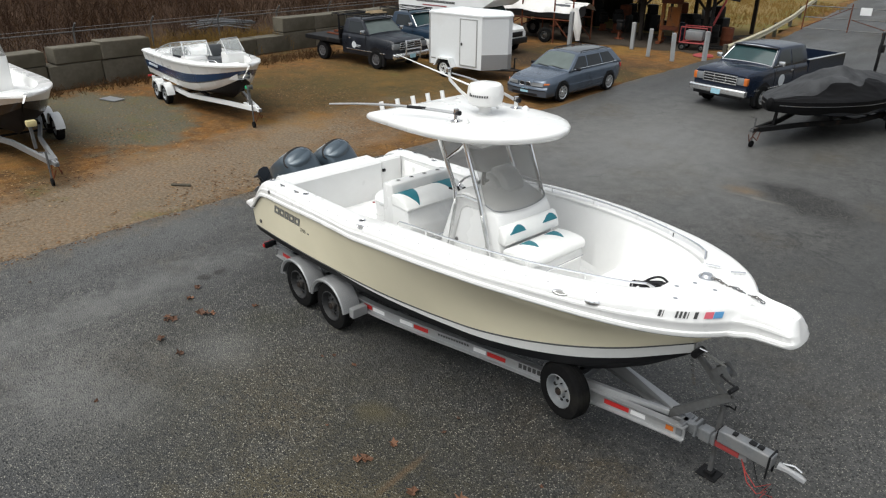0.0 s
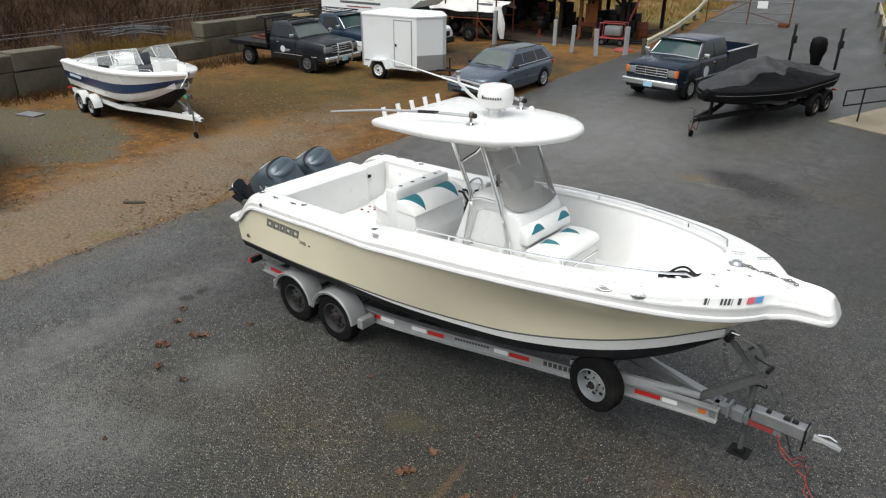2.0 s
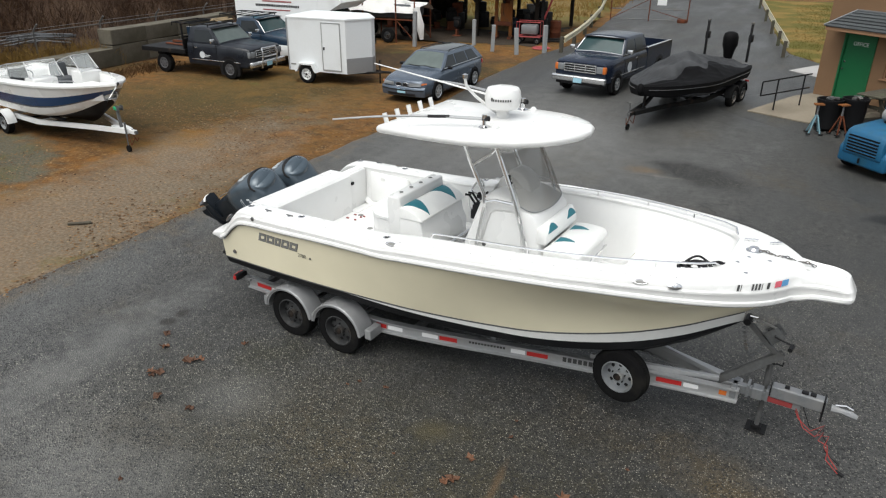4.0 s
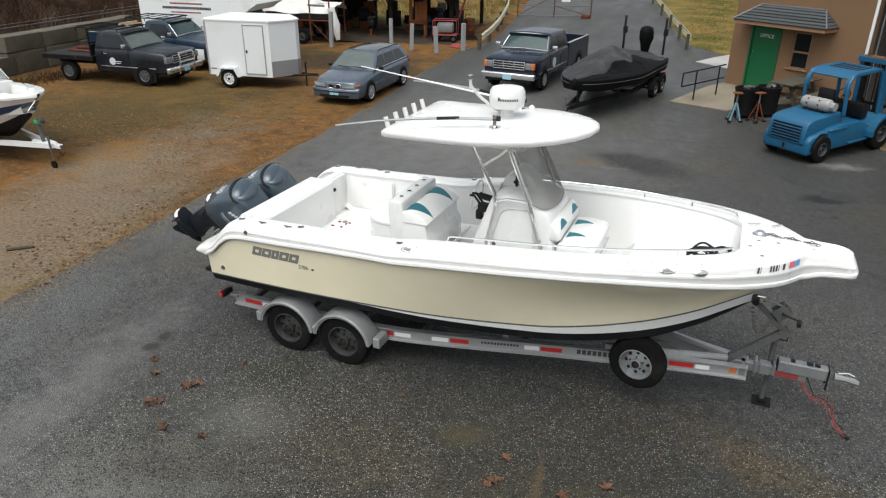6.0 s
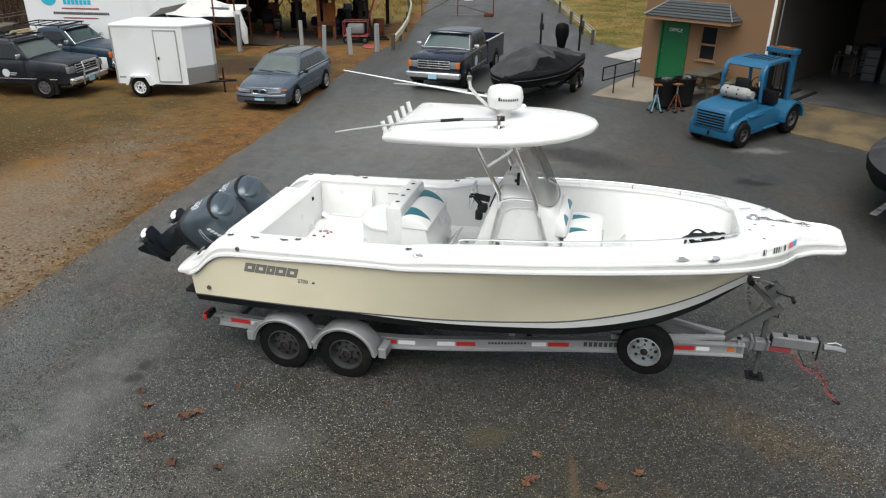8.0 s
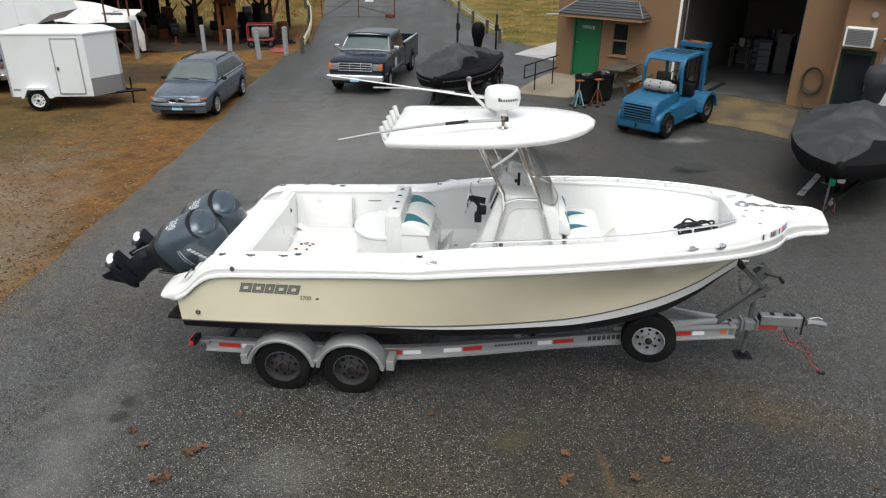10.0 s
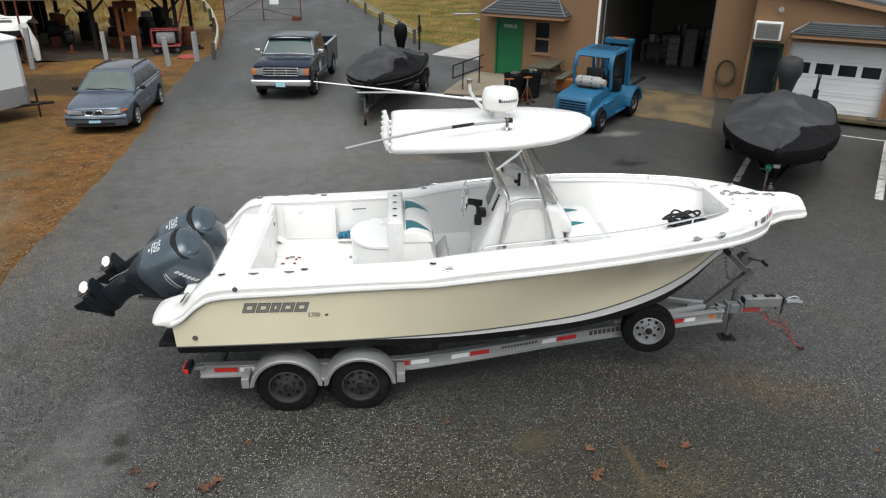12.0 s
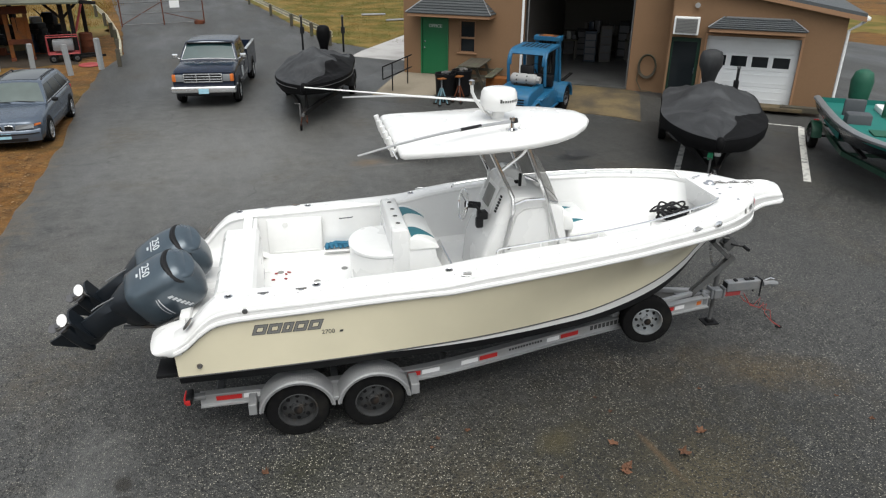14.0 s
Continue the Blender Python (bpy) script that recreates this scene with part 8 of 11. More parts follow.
        part("push_bar", tubes(([(fr + 0.16, -0.42, z + 0.0), (fr + 0.24, -0.42, z + 0.5), (fr + 0.18, -0.40, z + 0.72), (fr + 0.18, 0.40, z + 0.72), (fr + 0.24, 0.42, z + 0.5), (fr + 0.16, 0.42, z + 0.0)], 0.032), ([(fr + 0.22, -0.42, z + 0.4), (fr + 0.22, 0.42, z + 0.4)], 0.025)), M["bumper"], t)
    if rack:
        rk = part("roof_rack", tubes(([(f - 1.0, -0.7, 1.90), (cab_r - 0.9, -0.7, 1.90), (cab_r - 0.9, 0.7, 1.90), (f - 1.0, 0.7, 1.90), (f - 1.0, -0.7, 1.90)], 0.022)), M["blacksteel"], t)
        for k in range(5):
            part("rack_bar", tubes(([(f - 1.1 - 0.45 * k, -0.7, 1.90), (f - 1.1 - 0.45 * k, 0.7, 1.90)], 0.016)), M["blacksteel"], rk)
            if k % 2 == 0:
                pieces("rack_foot", tubes(([(f - 1.1 - 0.45 * k, -0.7, 1.78), (f - 1.1 - 0.45 * k, -0.7, 1.90)], 0.016), ([(f - 1.1 - 0.45 * k, 0.7, 1.78), (f - 1.1 - 0.45 * k, 0.7, 1.90)], 0.016)), M["blacksteel"], rk)
    return t


pickup(pose(-7.33, 25.75, 0.02, 0, 0, -100.5), "faded navy extended-cab pickup truck with chrome bumper", M["navy"])
pickup(pose(-22.1, 20.68, 0, 0, 0, 0.5), "weathered charcoal flatbed truck with steel headboard", M["charcoal"], "flatbed_truck", None, 3.3, False, True, False, True)
pickup(pose(-22.5, 23.75, 0, 0, 0, 0.0), "dull blue and white pickup truck with roof rack", M["bluepaint"], "pickup_truck", M["whitepaint"], 3.4, True, False, False, True)


def estate_car(m):
    t = thing("estate_car", m, "steel-blue estate car with roof rails", "car")
    w = 0.87
    part("body", body([(2.235, 0.48, 0.54, 0.50, 0.30, 0.50, 0.690), (2.21, 0.62, 0.67, 0.60, 0.24, 0.50, 0.715), (2.15, 0.73, 0.77, 0.68, 0.21, 0.50, 0.740), (2.02, 0.80, 0.83, 0.74, 0.18, 0.51, 0.775), (1.80, 0.84, 0.86, 0.78, 0.17, 0.52, 0.815),
                       (1.36, 0.85, w, 0.80, 0.17, 0.53, 0.87), (0.98, 0.86, w, 0.81, 0.17, 0.54, 0.915), (0.2, 0.86, w, 0.82, 0.17, 0.55, 0.935), (-1.36, 0.86, w, 0.82, 0.18, 0.56, 0.95), (-1.95, 0.82, 0.85, 0.79, 0.22, 0.56, 0.96),
                       (-2.15, 0.74, 0.79, 0.74, 0.26, 0.54, 0.95), (-2.22, 0.60, 0.68, 0.64, 0.30, 0.52, 0.92)], 0.09), M["bluecar"], t, smooth=50)

    def nose(y):
        return 2.262 - 0.115 * (abs(y) / 0.80) ** 4
    bm = bmesh.new()
    loft(bm, [[Vector((nose(y) + d, y, z)) for d, z in ((-0.02, 0.22), (0.02, 0.24), (0.035, 0.33), (0.045, 0.42), (0.04, 0.51), (0.0, 0.54))] for y in steps(-0.82, 0.82, 18)], False)
    bmp = part("front_bumper", bm, M["bluecar"], t, smooth=50)
    bm = bmesh.new()
    loft(bm, [[Vector((nose(y) + d, y, z)) for d, z in ((0.03, 0.425), (0.055, 0.43), (0.055, 0.455), (0.03, 0.46))] for y in steps(-0.80, 0.80, 16)], True)
    part("bumper_strip", bm, M["blackpl"], bmp)
    bm = bmesh.new()
    loft(bm, [[Vector((nose(y) + d, y, z)) for d, z in ((0.0, 0.255), (0.036, 0.26), (0.042, 0.335), (0.0, 0.34))] for y in steps(-0.52, 0.52, 12)], True)
    part("lower_grille", bm, M["blackpl"], bmp)
    cab = glasshouse(t, "greenhouse", M["bluecar"], (1.0, 0.30), (-2.14, -1.70), (0.80, 0.60), 0.93, 1.395, ((0.76, -0.05, 0.30, -0.07), (-0.12, -0.94, -0.14, -0.88), (-1.02, -1.74, -0.96, -1.46)), 0.03, "paleglass")
    bm = bmesh.new()
    loft(bm, [[Vector((x, u * 0.47, 1.398 + 0.018 * math.sin(math.pi * (x + 1.7) / 2.0) + 0.03 * (1 - (u * 0.47 / 0.6) ** 2) + 0.004)) for u in steps(-1, 1, 8)] for x in steps(0.10, -1.45, 10)], False)
    part("sunroof", bm, M["carglass"], t, "dark glass roof panel", smooth=60)
    for sgn in (-1, 1):
        part("roof_rail", tubes(([(0.10, sgn * 0.56, 1.38), (0.0, sgn * 0.56, 1.45), (-1.5, sgn * 0.55, 1.44), (-1.65, sgn * 0.54, 1.37)], 0.018)), M["blackpl"], t)
        bm = bmesh.new()
        tube(bm, [(2.262 - 0.18 * (z - 0.59), sgn * y, z) for y, z in ((0.03, 0.545), (0.20, 0.550), (0.235, 0.585), (0.225, 0.640), (0.18, 0.662), (0.06, 0.662), (0.03, 0.64))], 0.006, 5, closed=True)
        k = part("kidney_grille", bm, M["bumper"], t, "chrome-rimmed grille half")
        bm = bmesh.new()
        prism(bm, [(sgn * y, z) for y, z in ((0.03, 0.545), (0.20, 0.550), (0.235, 0.585), (0.225, 0.640), (0.18, 0.662), (0.06, 0.662), (0.03, 0.64))], 2.215, 2.252, "yz")
        part("grille_slats", bm, M["blackpl"], k, smooth=None)
        slab(t, "headlight", [(nose(0.28) + 0.022, sgn * 0.28, 0.565), (nose(0.70) + 0.032, sgn * 0.70, 0.580), (nose(0.72) + 0.005, sgn * 0.70, 0.685), (nose(0.30) + 0.012, sgn * 0.30, 0.672)][:: 1 if sgn > 0 else -1], M["lamp"], 0.02)
        slab(t, "turn_signal", [(nose(0.71) + 0.02, sgn * 0.715, 0.625), (2.06, sgn * 0.825, 0.635), (2.05, sgn * 0.82, 0.675), (nose(0.72), sgn * 0.715, 0.680)][:: 1 if sgn > 0 else -1], M["orange"], 0.02)
        part("mirror", boxes(((0.68, sgn * 0.95, 0.98), (0.10, 0.17, 0.11), 0.04)), M["blackpl"], t)
        part("window_trim", tubes(([(0.86, sgn * 0.812, 0.955), (-1.0, sgn * 0.815, 0.965), (-1.85, sgn * 0.805, 0.97)], 0.012)), M["bumper"], t)
        part("side_moulding", boxes(((0.0, sgn * (w + 0.002), 0.50), (2.0, 0.025, 0.05), 0.008)), M["bluecar"], t)
        part("tail_light", boxes(((-2.16, sgn * 0.70, 0.78), (0.10, 0.18, 0.16), 0.03)), M["red"], t)
        part("wiper", tubes(([(0.99, sgn * 0.30 + 0.24, 0.985), (0.93, sgn * 0.30 - 0.24, 1.015)], 0.010)), M["blackpl"], t)
    part("number_plate", boxes(((2.298, 0, 0.40), (0.015, 0.31, 0.13))), M["plate"], t, smooth=None)
    arches(t, (1.36, -1.36), w - 0.003, 0.37, 0.33)
    for x in (1.36, -1.36):
        for sgn in (-1, 1):
            wheel(t, "wheel", (x, sgn * (w - 0.075), 0.315), 0.315, 0.215, M["bumper"], "silver alloy wheel", 0.70, 7, sgn, 0.15)
    return t


estate_car(pose(-12.68, 21.5, 0.01, 0, 0, -93.0))


def cargo_trailer(m):
    t = thing("cargo_trailer", m, "white enclosed cargo trailer with silver stone guard", "trailer")
    L, W, z0, z1 = 2.45, 1.85, 0.42, 2.28
    bm = bmesh.new()
    poly = [(-L / 2, -W / 2), (L / 2, -W / 2), (L / 2 + 0.62, -0.12), (L / 2 + 0.62, 0.12), (L / 2, W / 2), (-L / 2, W / 2)]
    prism(bm, poly, z0, z1, "xy")
    b = part("box_body", bm, M["trailerwhite"], t, smooth=None)
    bm = bmesh.new()
    loft(bm, [[Vector((x * k, y * k, z)) for x, y in poly] for k, z in ((1.02, z1), (1.02, z1 + 0.05), (0.97, z1 + 0.09), (0.4, z1 + 0.13))], True)
    part("roof", bm, M["trailerwhite"], b, "pale grey roof cap", smooth=None)
    for a, c in ((1, 2), (2, 3), (3, 4)):
        (x0, y0), (x1, y1) = poly[a], poly[c]
        slab(b, "stone_guard", [(x0, y0, z0), (x1, y1, z0), (x1, y1, z0 + 0.55), (x0, y0, z0 + 0.55)], M["treadplate"], 0.008)
    for sgn in (-1, 1):
        d = part("side_door", boxes(((0.62, sgn * (W / 2 + 0.004), z0 + 0.92), (0.74, 0.02, 1.62), 0.004)), M["trailerwhite"], t, smooth=None)
        fr_ = []
        for c, s in (((0.24, z0 + 0.92), (0.03, 1.68)), ((1.0, z0 + 0.92), (0.03, 1.68)), ((0.62, z0 + 1.75), (0.79, 0.03)), ((0.62, z0 + 0.09), (0.79, 0.03))):
            fr_.append(((c[0], sgn * (W / 2 + 0.008), c[1]), (s[0], 0.03, s[1])))
        part("door_frame", boxes(*fr_), M["alu"], d, smooth=None)
        part("door_latch", boxes(((0.32, sgn * (W / 2 + 0.03), z0 + 0.86), (0.05, 0.05, 0.10), 0.01)), M["blackpl"], d)
        bm = bmesh.new()
        prism(bm, [(-0.86, 0.42), (-0.70, 0.74), (-0.10, 0.74), (0.06, 0.42), (-0.02, 0.42), (-0.16, 0.68), (-0.64, 0.68), (-0.78, 0.42)], sgn * (W / 2 - 0.02), sgn * (W / 2 + 0.24))
        part("fender", bm, M["trailerwhite"], t, smooth=None)
        wheel(t, "wheel", (-0.40, sgn * (W / 2 + 0.10), 0.335), 0.335, 0.19, M["whitepaint"], "white spoked steel rim", 0.60, 8, sgn)
        part("corner_trim", boxes(((-L / 2, sgn * W / 2, (z0 + z1) / 2), (0.05, 0.05, z1 - z0), 0.008)), M["alu"], t, smooth=None)
        pieces("name_bar", boxes(((-L / 2 + 0.18, sgn * (W / 2 + 0.003), z0 + 0.22), (0.22, 0.01, 0.05))), M["greydecal"], t, smooth=None)
        part("a_frame", tubes(([(L / 2 - 0.1, sgn * 0.6, 0.40), (L / 2 + 1.05, 0, 0.42)], 0.04)), M["blacksteel"], t)
    part("coupler", tubes(([(L / 2 + 0.95, 0, 0.42), (L / 2 + 1.30, 0, 0.43)], [0.05, 0.04])), M["blacksteel"], t)
    part("jack", tubes(([(L / 2 + 0.85, 0, 0.0), (L / 2 + 0.85, 0, 0.85)], 0.03), ([(L / 2 + 0.85, 0, 0.83), (L / 2 + 0.85, 0.15, 0.83)], 0.012)), M["blacksteel"], t)
    return t


cargo_trailer(pose(-17.12, 21.55, 0, 0, 0, 3.0))

# white box truck behind
bt = thing("box_truck", pose(-21.7, 26.4, 0, 0, 0, 0.0), "white box truck with cyan lettering bars", "truck")
bx_ = part("cargo_box", boxes(((-0.8, 0, 2.0), (4.6, 2.2, 2.6), 0.03)), M["whitepaint"], bt, smooth=None)
bm = bmesh.new()
prism(bm, [(1.5, 2.0), (2.1, 2.0), (2.7, 2.35), (2.2, 3.3), (1.5, 3.3)], -1.1, 1.1)
part("luton_nose", bm, M["whitepaint"], bx_, smooth=None)
for z, x0, l, h, mm in ((2.86, -1.6, 1.5, 0.30, "cyan"), (2.50, -1.4, 1.2, 0.18, "cyan"), (2.26, -1.5, 1.6, 0.06, "redpaint"), (2.08, -1.9, 2.4, 0.10, "darkdecal"), (1.90, -1.5, 1.5, 0.05, "redpaint")):
    n = max(1, int(l / (h * 0.9)))
    for k in range(n):
        part("sign_bar", boxes(((x0 + l * (k + 0.5) / n, -1.103, z), (l / n * 0.8, 0.01, h))), M[mm], bx_, smooth=None)
part("sign_disc", lathe(bmesh.new(), [(0.36, 0), (0.36, -0.012), (0.001, -0.012)], 24, (-2.0, -1.10, 2.72), "y"), M["cyan"], bx_)
part("cab", body([(3.05, 0.85, 0.9, 0.8, 0.45, 0.8, 1.05), (2.9, 0.95, 0.98, 0.88, 0.42, 0.8, 1.15), (2.2, 0.98, 1.0, 0.9, 0.42, 0.8, 1.25), (1.5, 0.98, 1.0, 0.9, 0.42, 0.8, 1.3)]), M["whitepaint"], bt)
glasshouse(bt, "cab_top", M["whitepaint"], (2.3, 1.75), (1.15, 1.2), (0.95, 0.82), 1.25, 2.0, ((2.05, 1.35, 1.72, 1.35),))
part("front_bumper", boxes(((3.08, 0, 0.58), (0.12, 1.9, 0.26), 0.03)), M["blackpl"], bt)
part("grille", boxes(((3.05, 0, 0.86), (0.06, 1.3, 0.22), 0.02)), M["blackpl"], bt)
for x in (2.25, -1.5):
    for sgn in (-1, 1):
        wheel(bt, "wheel", (x, sgn * 0.95, 0.38), 0.38, 0.24, M["whitepaint"], "", 0.55, 6, sgn)
part("chassis", boxes(((-0.6, 0, 0.6), (4.6, 0.9, 0.2))), M["blacksteel"], bt, smooth=None)

# ---- forklift ----
fk = thing("forklift", pose(1.50, 18.62, 0.075, 0, 0, 45.0) @ pose(0, 0, 0, 0, -2.6, 0) @ Matrix.Scale(0.955, 4), "weathered bright blue forklift with grey gas tank", "forklift")
bm = bmesh.new()
prism(bm, [(-0.62, 0.24), (-0.62, 0.80), (-0.95, 0.82), (-1.50, 0.72), (-1.60, 0.62), (-1.62, 0.24)], -0.69, 0.69)
part("counterweight", soften(bm, 0.07, 3), M["forkblue"], fk, "blue cast counterweight", smooth=50)
bm = bmesh.new()
prism(bm, [(-0.20, 0.60), (-0.22, 1.16), (-0.55, 1.19), (-1.40, 1.13), (-1.55, 1.07), (-1.63, 0.92), (-1.645, 0.50), (-1.50, 0.45)], -0.56, 0.56)
part("hood", soften(bm, 0.05, 3), M["forkblue"], fk, "blue engine hood with louvred front", smooth=50)
for k in range(6):
    part("vent_slot", boxes(((-1.636 + 0.010 * max(0, k - 3) ** 2 * 0.5, 0, 0.58 + 0.075 * k), (0.03, 0.86, 0.040), 0.008)), M["blackpl"], fk, smooth=None)
    part("louvre", boxes(((-1.650 + 0.010 * max(0, k - 3) ** 2 * 0.5, 0, 0.610 + 0.075 * k), (0.035, 0.88, 0.014), 0.004, (0, 25, 0))), M["forkblue"], fk, smooth=None)
part("tow_pin", tubes(([(-1.66, 0, 0.34), (-1.66, 0, 0.46)], 0.025)), M["blacksteel"], fk)
bm = bmesh.new()
prism(bm, [(-0.9, 0.28), (-0.9, 0.84), (-0.35, 0.90), (0.30, 0.88), (0.55, 0.82), (0.70, 0.72), (1.1, 0.95), (1.55, 0.80), (1.62, 0.45), (1.4, 0.28)], -0.72, 0.72)
part("chassis", soften(bm, 0.035, 3), M["forkblue"], fk, smooth=50)
for sgn in (-1, 1):
    part("side_step", soften(boxes(((0.30, sgn * 0.73, 0.36), (0.80, 0.10, 0.05))), 0.012), M["forkblue"], fk)
    part("hood_ledge", soften(boxes(((-0.55, sgn * 0.70, 0.80), (0.70, 0.09, 0.07))), 0.02, 2), M["forkblue"], fk, smooth=50)
    part("lever", tubes(([(0.62, sgn * 0.10 + 0.2, 1.0), (0.56, sgn * 0.10 + 0.2, 1.36)], 0.011)), M["blackpl"], fk)
part("dash_cowl", soften(boxes(((0.80, 0, 1.02), (0.22, 1.0, 0.36))), 0.03, 2), M["blackpl"], fk)
for sgn in (-1, 1):
    bm = bmesh.new()
    prism(bm, [(1.15 + a, 0.42 + b) for a, b in arc(0, 0, 0.52, 0, 180, 12)] + [(1.15 + a, 0.42 + b) for a, b in arc(0, 0, 0.45, 180, 0, 12)], sgn * 0.60, sgn * 0.92)
    part("front_fender", bm, M["forkblue"], fk, smooth=None)
    wheel(fk, "drive_wheel", (1.15, sgn * 0.74, 0.42), 0.42, 0.28, M["darkrim"], "", 0.52, 6, sgn)
    wheel(fk, "steer_wheel", (-1.10, sgn * 0.66, 0.35), 0.35, 0.22, M["darkrim"], "", 0.5, 6, sgn)
    bm = bmesh.new()
    prism(bm, [(-1.10 + a, 0.35 + b) for a, b in arc(0, 0, 0.42, 0, 180, 12)], sgn * 0.50, sgn * 0.69)
    part("wheel_well", bm, M["blackpl"], fk, smooth=None)
    part("guard_post", tubes(([(-0.30, sgn * 0.60, 1.10), (-0.35, sgn * 0.60, 1.75), (-0.31, sgn * 0.59, 1.93), (-0.20, sgn * 0.58, 2.06), (-0.05, sgn * 0.57, 2.10), (0.9, sgn * 0.57, 2.11), (1.02, sgn * 0.58, 2.02), (1.10, sgn * 0.60, 1.4), (1.12, sgn * 0.62, 0.85)], 0.052)), M["forkblue"], fk)
    part("mast_rail", boxes(((1.62, sgn * 0.36, 1.28), (0.16, 0.12, 2.0), 0.012)), M["forkblue"], fk, smooth=None)
    part("mast_inner", boxes(((1.62, sgn * 0.24, 1.3), (0.12, 0.10, 2.0), 0.01)), M["blacksteel"], fk, smooth=None)
    part("fork", boxes(((2.66, sgn * 0.26, 0.64), (1.85, 0.12, 0.045), 0.008, (0, -2, 0)), ((1.76, sgn * 0.26, 0.85), (0.06, 0.12, 0.5), 0.008)), M["blacksteel"], fk, "rusty black fork tine", smooth=None)
    part("lift_chain", tubes(([(1.60, sgn * 0.10, 0.5), (1.60, sgn * 0.10, 2.2)], 0.015)), M["blacksteel"], fk)
bm = bmesh.new()
sheet_profile = [(-0.375, 1.72), (-0.37, 1.84), (-0.345, 1.94), (-0.29, 2.03), (-0.20, 2.10), (-0.08, 2.14), (0.2, 2.155), (0.95, 2.15)]
for ya, yb in ((-0.61, -0.5), (0.5, 0.61)):
    loft(bm, [[Vector((x, y, z)) for x, z in sheet_profile] + [Vector((x + 0.03, y, z - 0.03)) for x, z in reversed(sheet_profile)] for y in (ya, yb)], True)
loft(bm, [[Vector((x, y, z)) for x, z in sheet_profile[3:]] + [Vector((x + 0.02, y, z - 0.025)) for x, z in reversed(sheet_profile[3:])] for y in (-0.5, 0.5)], True)
part("guard_roof", bm, M["forkblue"], fk, "blue sheet overhead guard", smooth=45)
for k in range(6):
    part("roof_slot", boxes(((0.50, -0.36 + 0.144 * k, 2.156), (0.62, 0.06, 0.012))), M["blackpl"], fk, smooth=None)
part("mast_head", boxes(((1.62, 0, 2.20), (0.30, 0.90, 0.14), 0.01)), M["forkblue"], fk, smooth=None)
part("mast_lid", boxes(((1.62, 0, 2.28), (0.24, 0.6, 0.02))), M["rustorange"], fk, smooth=None)
part("carriage", boxes(((1.74, 0, 1.00), (0.06, 0.9, 0.08), 0.01), ((1.74, 0, 0.66), (0.06, 0.9, 0.08), 0.01)), M["blacksteel"], fk, smooth=None)
part("seat", boxes(((-0.05, 0, 1.20), (0.44, 0.46, 0.14), 0.04), ((-0.26, 0, 1.46), (0.12, 0.44, 0.46), 0.04)), M["blackpl"], fk, "black operator seat")
part("steering_wheel", tubes(([(0.48 + 0.05 * math.sin(a), 0.17 * math.cos(a), 1.42 + 0.16 * math.sin(a)) for a in [2 * math.pi * k / 20 for k in range(21)]], 0.014), ([(0.46, 0, 1.42), (0.72, 0, 1.12)], 0.025)), M["blackpl"], fk)
tk = part("gas_tank", lathe(bmesh.new(), [(0.001, -0.48), (0.09, -0.47), (0.14, -0.44), (0.16, -0.40), (0.165, -0.36), (0.165, 0.26), (0.16, 0.30), (0.14, 0.34), (0.09, 0.37), (0.001, 0.38)], 24, (-0.66, 0, 1.36), "y"), M["greytank"], fk, "grey propane tank")
part("tank_collar", tubes(([(-0.66, -0.58, 1.36), (-0.66, -0.44, 1.36)], 0.11)), M["greytank"], tk)
part("tank_strap", tubes(([(-0.66, -0.2, 1.36), (-0.66, -0.16, 1.36)], 0.172), ([(-0.66, 0.12, 1.36), (-0.66, 0.16, 1.36)], 0.172)), M["blacksteel"], tk)
part("tank_cradle", boxes(((-0.66, -0.05, 1.19), (0.26, 0.6, 0.05), 0.01)), M["blacksteel"], tk)


